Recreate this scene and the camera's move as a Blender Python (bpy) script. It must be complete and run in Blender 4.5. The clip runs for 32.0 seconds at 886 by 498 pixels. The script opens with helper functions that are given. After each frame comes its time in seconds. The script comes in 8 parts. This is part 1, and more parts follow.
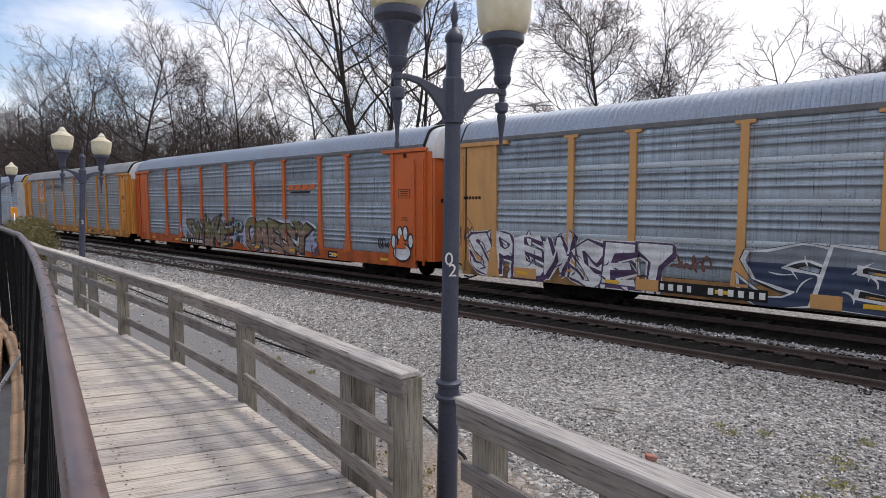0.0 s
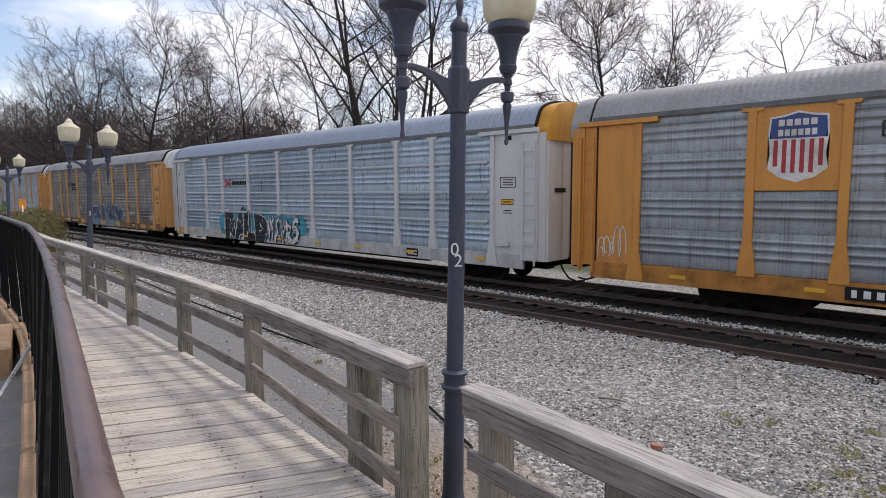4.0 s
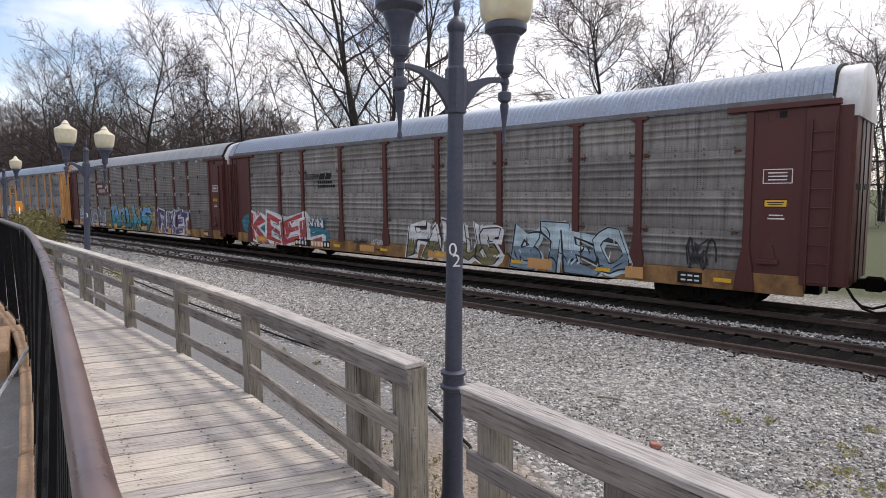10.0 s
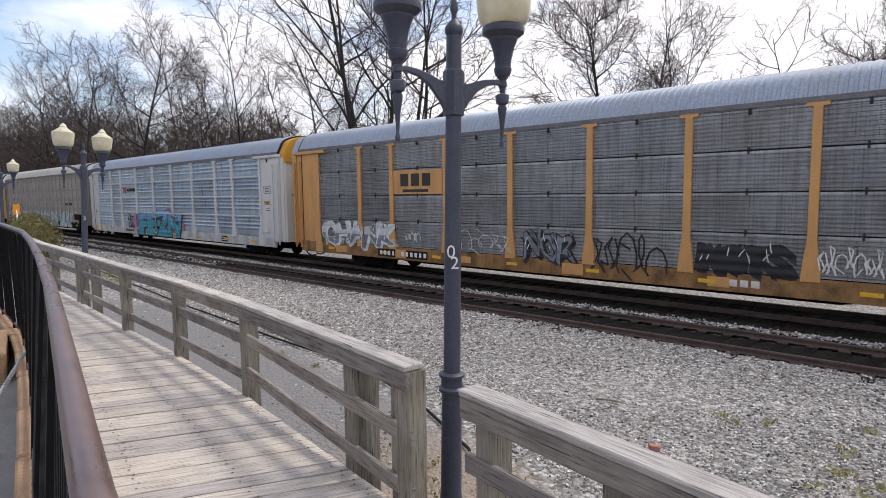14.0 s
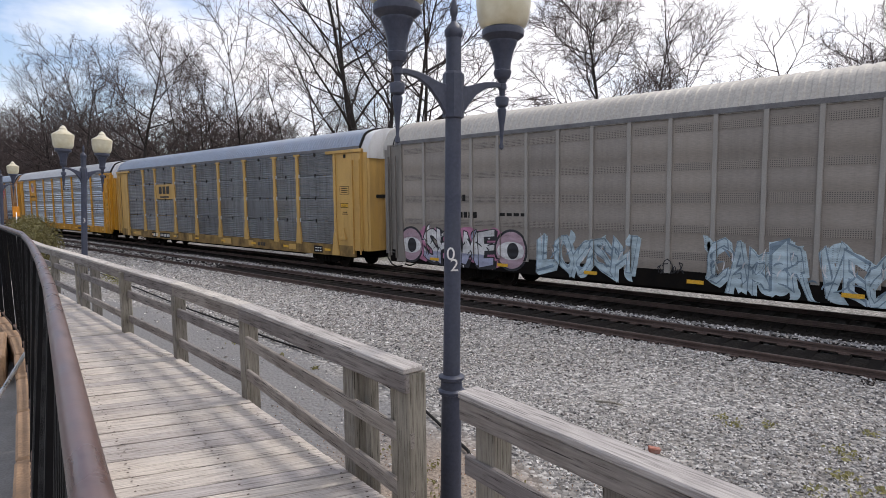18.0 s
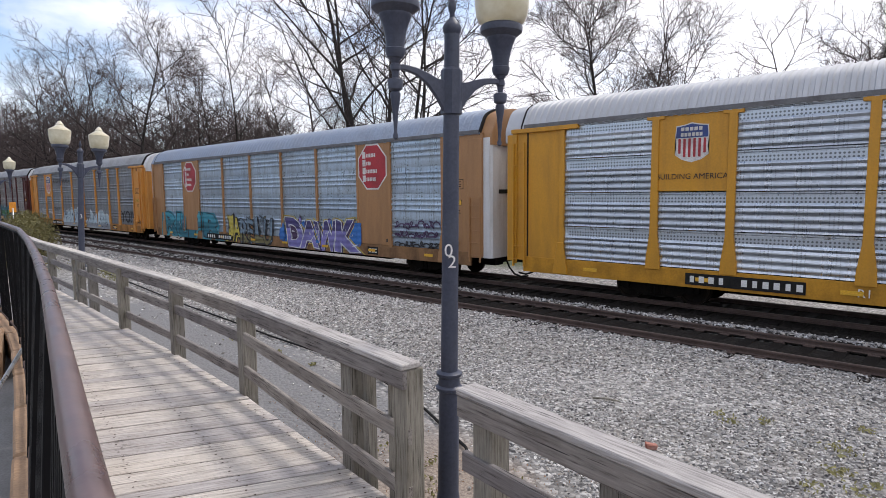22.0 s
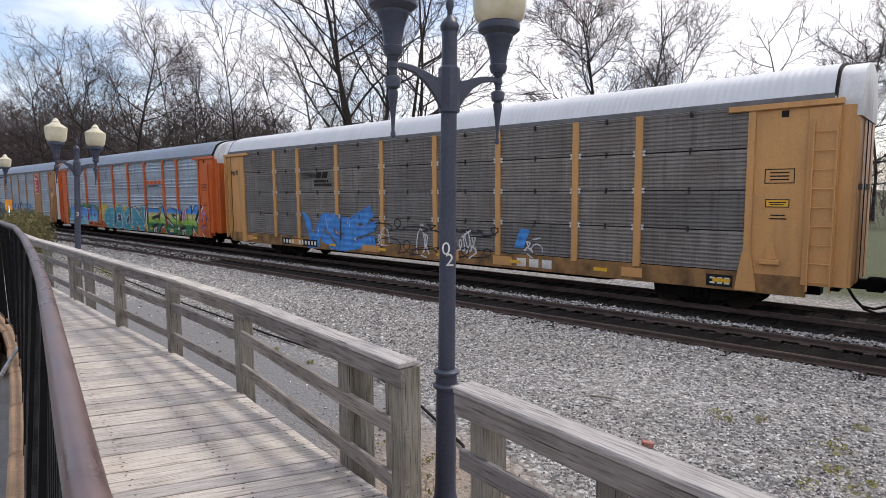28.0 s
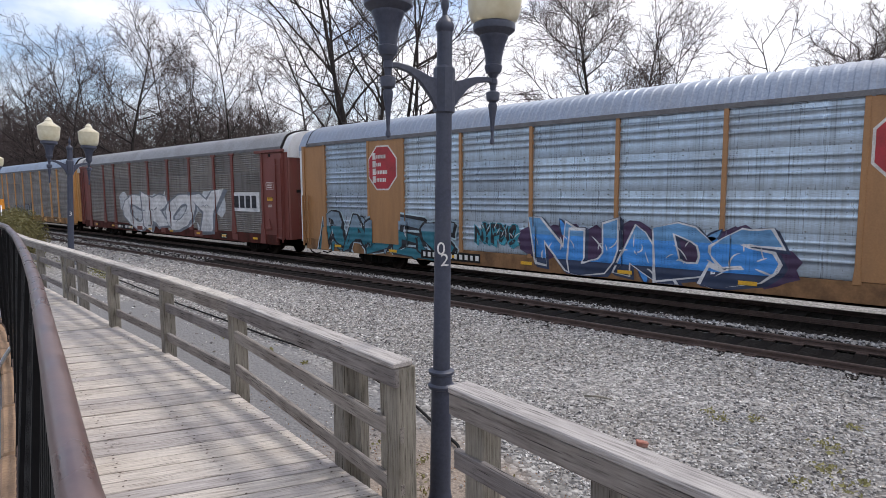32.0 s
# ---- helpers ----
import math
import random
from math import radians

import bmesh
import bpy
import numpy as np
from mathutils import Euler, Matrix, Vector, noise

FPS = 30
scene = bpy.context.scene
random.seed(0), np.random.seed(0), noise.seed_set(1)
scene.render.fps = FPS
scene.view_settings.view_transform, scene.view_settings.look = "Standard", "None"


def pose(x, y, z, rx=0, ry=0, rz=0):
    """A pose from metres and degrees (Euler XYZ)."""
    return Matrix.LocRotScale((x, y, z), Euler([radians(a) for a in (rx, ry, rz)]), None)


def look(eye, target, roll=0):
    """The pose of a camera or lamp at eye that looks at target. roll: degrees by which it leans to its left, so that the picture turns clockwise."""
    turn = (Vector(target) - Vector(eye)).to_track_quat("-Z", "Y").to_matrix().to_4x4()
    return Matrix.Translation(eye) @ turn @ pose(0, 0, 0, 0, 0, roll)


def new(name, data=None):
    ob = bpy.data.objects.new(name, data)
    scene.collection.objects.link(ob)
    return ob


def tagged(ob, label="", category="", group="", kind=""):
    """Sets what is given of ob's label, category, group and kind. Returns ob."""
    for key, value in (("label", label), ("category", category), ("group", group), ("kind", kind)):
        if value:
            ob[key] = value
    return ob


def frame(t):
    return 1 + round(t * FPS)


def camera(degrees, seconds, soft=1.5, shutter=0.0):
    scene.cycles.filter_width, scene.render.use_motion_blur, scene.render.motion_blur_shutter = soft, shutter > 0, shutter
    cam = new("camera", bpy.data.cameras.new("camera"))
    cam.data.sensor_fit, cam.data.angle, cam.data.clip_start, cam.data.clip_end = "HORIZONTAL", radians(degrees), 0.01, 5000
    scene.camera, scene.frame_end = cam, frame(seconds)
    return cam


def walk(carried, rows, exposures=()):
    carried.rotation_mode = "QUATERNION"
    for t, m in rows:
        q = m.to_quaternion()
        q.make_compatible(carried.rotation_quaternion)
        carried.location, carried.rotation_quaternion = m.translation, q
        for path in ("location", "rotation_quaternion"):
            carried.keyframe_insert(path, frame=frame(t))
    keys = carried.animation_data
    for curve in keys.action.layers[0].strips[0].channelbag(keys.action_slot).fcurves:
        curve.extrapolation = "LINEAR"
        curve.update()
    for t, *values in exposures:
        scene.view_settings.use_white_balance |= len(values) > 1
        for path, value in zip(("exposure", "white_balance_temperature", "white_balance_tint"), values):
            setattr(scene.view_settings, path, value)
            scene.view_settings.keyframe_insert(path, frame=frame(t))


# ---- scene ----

RAIL = 0.22                      # top of rail over the ground
EYE = (0.0, 0.0, 3.07 + RAIL)    # a phone held over the hand rail of the boardwalk


def aim(turn, down, lean):
    a, b = radians(turn), radians(down)
    way = Vector((-math.sin(a) * math.cos(b), math.cos(a) * math.cos(b), -math.sin(b)))
    return look(EYE, Vector(EYE) + way * 10, lean)


cam = camera(74.55, 32.0, soft=0.5, shutter=0.0)
walk(cam, [
    (0.0, aim(42.094, 4.699, -0.054)),
    (0.5, aim(42.051, 4.810, -0.157)),
    (1.0, aim(42.056, 4.892, -0.196)),
    (1.5, aim(42.043, 5.039, -0.188)),
    (2.0, aim(42.756, 5.463, 0.054)),
    (2.5, aim(42.785, 5.797, -0.128)),
    (3.0, aim(42.452, 5.808, -0.549)),
    (3.5, aim(42.625, 5.627, -0.284)),
    (5.5, aim(42.746, 5.732, -0.312)),
    (6.0, aim(42.831, 5.574, -0.362)),
    (6.5, aim(42.826, 5.582, -0.453)),
    (7.0, aim(42.764, 5.571, -0.405)),
    (7.5, aim(42.604, 5.619, -0.429)),
    (8.0, aim(42.441, 5.815, -0.623)),
    (8.5, aim(42.437, 5.810, -0.581)),
    (9.0, aim(42.387, 5.799, -0.616)),
    (9.5, aim(42.464, 5.691, -0.585)),
    (10.0, aim(42.470, 5.643, -0.539)),
    (10.5, aim(42.356, 5.847, -0.712)),
    (11.0, aim(42.374, 5.667, -0.671)),
    (11.5, aim(42.417, 5.633, -0.741)),
    (12.0, aim(42.437, 5.531, -0.737)),
    (12.5, aim(42.353, 5.488, -0.680)),
    (13.0, aim(42.190, 5.736, -0.685)),
    (13.5, aim(42.186, 5.577, -0.693)),
    (14.0, aim(42.291, 5.417, -0.651)),
    (14.5, aim(42.303, 5.425, -0.574)),
    (16.5, aim(42.205, 5.321, -0.529)),
    (17.0, aim(42.212, 5.336, -0.586)),
    (17.5, aim(42.274, 5.258, -0.518)),
    (18.0, aim(42.263, 5.201, -0.632)),
    (18.5, aim(42.130, 5.369, -0.619)),
    (19.0, aim(42.024, 5.444, -0.621)),
    (19.5, aim(42.138, 5.245, -0.527)),
    (20.0, aim(42.151, 5.269, -0.506)),
    (20.5, aim(42.163, 5.292, -0.432)),
    (21.0, aim(42.205, 5.266, -0.454)),
    (21.5, aim(42.133, 5.404, -0.462)),
    (22.0, aim(42.054, 5.539, -0.517)),
    (22.5, aim(42.166, 5.349, -0.428)),
    (23.0, aim(42.144, 5.470, -0.524)),
    (23.5, aim(42.186, 5.432, -0.446)),
    (24.0, aim(42.091, 5.506, -0.469)),
    (24.5, aim(42.073, 5.596, -0.488)),
    (25.0, aim(42.091, 5.625, -0.531)),
    (25.5, aim(42.159, 5.502, -0.471)),
    (27.5, aim(41.776, 5.854, -0.464)),
    (28.0, aim(41.797, 5.718, -0.423)),
    (28.5, aim(41.863, 5.683, -0.403)),
    (29.0, aim(41.898, 5.514, -0.342)),
    (29.5, aim(41.845, 5.665, -0.356)),
    (30.0, aim(41.744, 5.789, -0.408)),
    (30.5, aim(41.747, 5.720, -0.364)),
    (31.0, aim(41.717, 5.689, -0.410)),
    (31.5, aim(41.661, 5.645, -0.339)),
    (32.0, aim(41.304, 5.719, -0.343)),
], exposures=[(0.0, 0.43, 6600, 14), (3.0, 0.45, 6600, 14), (6.0, 0.46, 6650, 14), (8.0, 0.56, 6700, 14), (12.0, 0.65, 6700, 14), (14.0, 0.62, 6650, 14), (17.0, 0.47, 6600, 14), (19.0, 0.54, 6600, 14), (21.0, 0.62, 6500, 14), (23.0, 0.56, 6450, 14), (28.0, 0.57, 6550, 14), (32.0, 0.52, 6450, 14)])

# ---------------------------------------------------------------- world and sun: broken cloud, thicker towards the sun
SUN_UP, SUN_AZ = radians(55), math.atan2(0.95, 0.30)
world = bpy.data.worlds.new("sky")
scene.world = world
world.use_nodes = True
wn, wl = world.node_tree.nodes, world.node_tree.links
wn.clear()
sky = wn.new("ShaderNodeTexSky")
sky.sky_type, sky.sun_disc = "NISHITA", False
sky.sun_elevation, sky.sun_rotation = SUN_UP, math.pi / 2 - SUN_AZ
sky.altitude, sky.air_density, sky.dust_density, sky.ozone_density = 50, 1.0, 2.2, 1.0
coord = wn.new("ShaderNodeTexCoord")
squash = wn.new("ShaderNodeMapping")
squash.inputs["Scale"].default_value = (1.0, 1.0, 2.6)
squash.inputs["Location"].default_value = (0.35, 0.1, 0.0)
puffs = wn.new("ShaderNodeTexNoise")
puffs.inputs["Scale"].default_value, puffs.inputs["Detail"].default_value, puffs.inputs["Roughness"].default_value = 2.1, 7.0, 0.55
cover = wn.new("ShaderNodeValToRGB")
cover.color_ramp.elements[0].position, cover.color_ramp.elements[1].position = 0.38, 0.55
cloud = wn.new("ShaderNodeRGB")
cloud.outputs[0].default_value = (5.75, 5.85, 6.12, 1)
blend = wn.new("ShaderNodeMix")
blend.data_type = "RGBA"
air = wn.new("ShaderNodeBackground")
air.inputs["Strength"].default_value = 0.15
wout = wn.new("ShaderNodeOutputWorld")
wl.new(coord.outputs["Generated"], squash.inputs["Vector"])
wl.new(squash.outputs["Vector"], puffs.inputs["Vector"])
lean = wn.new("ShaderNodeVectorMath")
lean.operation = "DOT_PRODUCT"
lean.inputs[1].default_value = (0.8, 0.4, 0.0)
thicker = wn.new("ShaderNodeMath")
thicker.operation = "MULTIPLY_ADD"
thicker.inputs[1].default_value = 0.10
wl.new(coord.outputs["Generated"], lean.inputs[0])
wl.new(lean.outputs["Value"], thicker.inputs[0])
wl.new(puffs.outputs["Fac"], thicker.inputs[2])
wl.new(thicker.outputs[0], cover.inputs["Fac"])
wl.new(cover.outputs["Color"], blend.inputs["Factor"])
wl.new(sky.outputs["Color"], blend.inputs["A"])
wl.new(cloud.outputs[0], blend.inputs["B"])
wl.new(blend.outputs["Result"], air.inputs["Color"])
wl.new(air.outputs[0], wout.inputs["Surface"])
sun = new("sun", bpy.data.lights.new("sun", "SUN"))
sun.data.energy, sun.data.angle, sun.data.color = 1.35, radians(9.0), (1.0, 0.95, 0.87)
sun.matrix_world = look((math.cos(SUN_AZ) * 60, math.sin(SUN_AZ) * 60, 86), (0, 0, 0))

# ---------------------------------------------------------------- materials


def node_mat(name):
    m = bpy.data.materials.new(name)
    m.use_nodes = True
    return m, m.node_tree.nodes, m.node_tree.links, m.node_tree.nodes["Principled BSDF"]


def ramp(nodes, stops):
    r = nodes.new("ShaderNodeValToRGB")
    while len(r.color_ramp.elements) < len(stops):
        r.color_ramp.elements.new(0.5)
    for e, (p, c) in zip(r.color_ramp.elements, stops):
        e.position, e.color = p, (*c, 1)
    return r


def tex_noise(nodes, links, src, scale, detail=4.0, stretch=None, rough=0.6):
    n = nodes.new("ShaderNodeTexNoise")
    n.inputs["Scale"].default_value, n.inputs["Detail"].default_value, n.inputs["Roughness"].default_value = scale, detail, rough
    if stretch:
        mp = nodes.new("ShaderNodeMapping")
        mp.inputs["Scale"].default_value = stretch
        links.new(src, mp.inputs["Vector"])
        src = mp.outputs["Vector"]
    links.new(src, n.inputs["Vector"])
    return n


def mixed(nodes, links, fac, a, b, mode="MIX"):
    m = nodes.new("ShaderNodeMix")
    m.data_type, m.blend_type = "RGBA", mode
    for key, v in (("Factor", fac), ("A", a), ("B", b)):
        if hasattr(v, "is_output"):
            links.new(v, m.inputs[key])
        elif key == "Factor":
            m.inputs[key].default_value = v
        else:
            m.inputs[key].default_value = (*v, 1)
    return m.outputs["Result"]


def bumped(nodes, links, bsdf, height, strength, distance):
    b = nodes.new("ShaderNodeBump")
    b.inputs["Strength"].default_value, b.inputs["Distance"].default_value = strength, distance
    links.new(height, b.inputs["Height"])
    links.new(b.outputs["Normal"], bsdf.inputs["Normal"])
    return b


def scaled(c, k):
    return tuple(min(1.0, v * k) for v in c)


def surface(name, color, rough=0.6, metal=0.0, dirt=(0.05, 0.04, 0.03), dirty=0.4, grain=30.0, stains=1.5, bump=0.3, stretch=None, random_tint=0.0, dirt_stretch=None, vary=1.0):
    """A worn surface: fine grain, large stains, and a little relief."""
    m, n, l, b = node_mat(name)
    tc = n.new("ShaderNodeTexCoord").outputs["Object"]
    fine = tex_noise(n, l, tc, grain, 5, stretch)
    large = tex_noise(n, l, tc, stains, 5, dirt_stretch)
    fr = ramp(n, [(0.25, scaled(color, 1 - 0.28 * vary)), (0.55, color), (0.8, scaled(color, 1 + 0.22 * vary))])
    l.new(fine.outputs["Fac"], fr.inputs["Fac"])
    lr = ramp(n, [(0.42, (0, 0, 0)), (0.72, (dirty, dirty, dirty))])
    l.new(large.outputs["Fac"], lr.inputs["Fac"])
    col = mixed(n, l, lr.outputs["Color"], fr.outputs["Color"], dirt)
    if random_tint:
        info = n.new("ShaderNodeObjectInfo")
        rr = ramp(n, [(0.0, (1 - random_tint,) * 3), (1.0, (1 + random_tint,) * 3)])
        l.new(info.outputs["Random"], rr.inputs["Fac"])
        col = mixed(n, l, 1.0, col, rr.outputs["Color"], "MULTIPLY")
    l.new(col, b.inputs["Base Color"])
    rn = ramp(n, [(0.3, (max(0.05, rough - 0.12),) * 3), (0.7, (min(1, rough + 0.15),) * 3)])
    l.new(large.outputs["Fac"], rn.inputs["Fac"])
    l.new(rn.outputs["Color"], b.inputs["Roughness"])
    b.inputs["Metallic"].default_value = metal
    if max(color) < 0.13:
        b.inputs["Specular IOR Level"].default_value = 0.06 if max(color) < 0.03 else (0.15 if rough > 0.6 else 0.35)
    if bump:
        bumped(n, l, b, fine.outputs["Fac"], bump, 0.01)
    return m


def slots(n, l, tc, src, holes, above=-1.0):
    """Where the siding is punched: slots 85 mm apart in rows 49 mm apart, in bands of columns, some of them choked."""
    sep = n.new("ShaderNodeSeparateXYZ")
    l.new(tc, sep.inputs[0])
    high = n.new("ShaderNodeMath")
    high.operation = "GREATER_THAN"
    high.inputs[1].default_value = above
    l.new(sep.outputs["Z"], high.inputs[0])
    found = high.outputs[0]
    for axis, pitch, width in (("X", 0.085, 0.34), ("Z", 0.049, 0.42), ("X", 0.68, 0.40)):
        d = n.new("ShaderNodeMath")
        d.operation = "DIVIDE"
        d.inputs[1].default_value = pitch
        l.new(sep.outputs[axis], d.inputs[0])
        f = n.new("ShaderNodeMath")
        f.operation = "FRACT"
        l.new(d.outputs[0], f.inputs[0])
        c = n.new("ShaderNodeMath")
        c.operation = "LESS_THAN"
        c.inputs[1].default_value = width
        l.new(f.outputs[0], c.inputs[0])
        both = n.new("ShaderNodeMath")
        both.operation = "MULTIPLY"
        l.new(found, both.inputs[0])
        l.new(c.outputs[0], both.inputs[1])
        found = both.outputs[0]
    patch = tex_noise(n, l, src, 5.0, 3)
    pr = ramp(n, [(0.40, (0, 0, 0)), (0.60, (holes * 1.5,) * 3)])
    l.new(patch.outputs["Fac"], pr.inputs["Fac"])
    some = n.new("ShaderNodeMath")
    some.operation = "MULTIPLY"
    l.new(found, some.inputs[0])
    l.new(pr.outputs["Color"], some.inputs[1])
    return some.outputs[0]


def panel_mat(name, color, metal, rough, holes, dirt, dirty):
    """Pressed steel siding of a car rack: streaks, dust, and rows of small punched holes."""
    m, n, l, b = node_mat(name)
    tc = n.new("ShaderNodeTexCoord").outputs["Object"]
    info = n.new("ShaderNodeObjectInfo").outputs["Random"]
    off = n.new("ShaderNodeVectorMath")
    off.operation = "ADD"
    comb = n.new("ShaderNodeCombineXYZ")
    times = n.new("ShaderNodeMath")
    times.operation = "MULTIPLY"
    times.inputs[1].default_value = 37.0
    l.new(info, times.inputs[0])
    l.new(times.outputs[0], comb.inputs["X"])
    l.new(tc, off.inputs[0])
    l.new(comb.outputs[0], off.inputs[1])
    src = off.outputs[0]
    fine = tex_noise(n, l, src, 22, 4, (0.35, 1, 2.5))
    streak = tex_noise(n, l, src, 2.2, 6, (3.0, 1, 0.22), 0.7)
    large = tex_noise(n, l, src, 0.7, 4)
    fr = ramp(n, [(0.3, scaled(color, 0.78)), (0.55, color), (0.78, scaled(color, 1.2))])
    l.new(fine.outputs["Fac"], fr.inputs["Fac"])
    sr = ramp(n, [(0.45, (0, 0, 0)), (0.75, (dirty,) * 3)])
    l.new(streak.outputs["Fac"], sr.inputs["Fac"])
    col = mixed(n, l, sr.outputs["Color"], fr.outputs["Color"], dirt)
    gr = ramp(n, [(0.4, (0, 0, 0)), (0.7, (dirty * 0.8,) * 3)])
    l.new(large.outputs["Fac"], gr.inputs["Fac"])
    col = mixed(n, l, gr.outputs["Color"], col, scaled(dirt, 1.5))
    tint = ramp(n, [(0.0, (0.80, 0.81, 0.83)), (1.0, (1.12, 1.11, 1.09))])
    l.new(info, tint.inputs["Fac"])
    col = mixed(n, l, 1.0, col, tint.outputs["Color"], "MULTIPLY")
    if holes:
        col = mixed(n, l, slots(n, l, tc, src, holes), col, (0.03, 0.03, 0.035))
    l.new(col, b.inputs["Base Color"])
    b.inputs["Metallic"].default_value = metal
    rn = ramp(n, [(0.35, (rough - 0.1,) * 3), (0.7, (rough + 0.2,) * 3)])
    l.new(streak.outputs["Fac"], rn.inputs["Fac"])
    l.new(rn.outputs["Color"], b.inputs["Roughness"])
    bumped(n, l, b, large.outputs["Fac"], 0.25, 0.05)
    return m


def wood_mat(name, color, dark, along="X"):
    """Weathered grey timber with long grain, checks and stains."""
    m, n, l, b = node_mat(name)
    tc = n.new("ShaderNodeTexCoord").outputs["Object"]
    info = n.new("ShaderNodeObjectInfo").outputs["Random"]
    comb = n.new("ShaderNodeCombineXYZ")
    times = n.new("ShaderNodeMath")
    times.operation = "MULTIPLY"
    times.inputs[1].default_value = 53.0
    l.new(info, times.inputs[0])
    for a in "XYZ":
        l.new(times.outputs[0], comb.inputs[a])
    off = n.new("ShaderNodeVectorMath")
    l.new(tc, off.inputs[0])
    l.new(comb.outputs[0], off.inputs[1])
    src = off.outputs[0]
    st = {"X": (0.8, 14, 14), "Y": (14, 0.8, 14), "Z": (14, 14, 0.8)}[along]
    grain = tex_noise(n, l, src, 5, 6, st, 0.65)
    fine = tex_noise(n, l, src, 16, 4, st)
    large = tex_noise(n, l, src, 2.2, 5)
    fr = ramp(n, [(0.28, dark), (0.46, scaled(color, 0.8)), (0.62, color), (0.8, scaled(color, 1.25))])
    l.new(grain.outputs["Fac"], fr.inputs["Fac"])
    lr = ramp(n, [(0.45, (0, 0, 0)), (0.75, (0.6,) * 3)])
    l.new(large.outputs["Fac"], lr.inputs["Fac"])
    col = mixed(n, l, lr.outputs["Color"], fr.outputs["Color"], scaled(dark, 1.6))
    check = tex_noise(n, l, src, 7.5, 2, tuple(v * (0.55 if v < 1 else 1.15) for v in st), 0.4)
    cr = ramp(n, [(0.315, (1,) * 3), (0.355, (0,) * 3)])
    l.new(check.outputs["Fac"], cr.inputs["Fac"])
    worn = tex_noise(n, l, src, 1.1, 3)
    wr = ramp(n, [(0.40, (0.35,) * 3), (0.60, (0.95,) * 3)])
    l.new(worn.outputs["Fac"], wr.inputs["Fac"])
    split = n.new("ShaderNodeMath")
    split.operation = "MULTIPLY"
    l.new(cr.outputs["Color"], split.inputs[0])
    l.new(wr.outputs["Color"], split.inputs[1])
    col = mixed(n, l, split.outputs[0], col, scaled(dark, 0.3))
    tint = ramp(n, [(0.0, (0.80, 0.80, 0.83)), (1.0, (1.14, 1.12, 1.07))])
    l.new(info, tint.inputs["Fac"])
    col = mixed(n, l, 1.0, col, tint.outputs["Color"], "MULTIPLY")
    l.new(col, b.inputs["Base Color"])
    b.inputs["Roughness"].default_value = 0.85
    b.inputs["Specular IOR Level"].default_value = 0.15
    add = n.new("ShaderNodeMath")
    l.new(grain.outputs["Fac"], add.inputs[0])
    l.new(fine.outputs["Fac"], add.inputs[1])
    bumped(n, l, b, add.outputs[0], 0.5, 0.008)
    return m


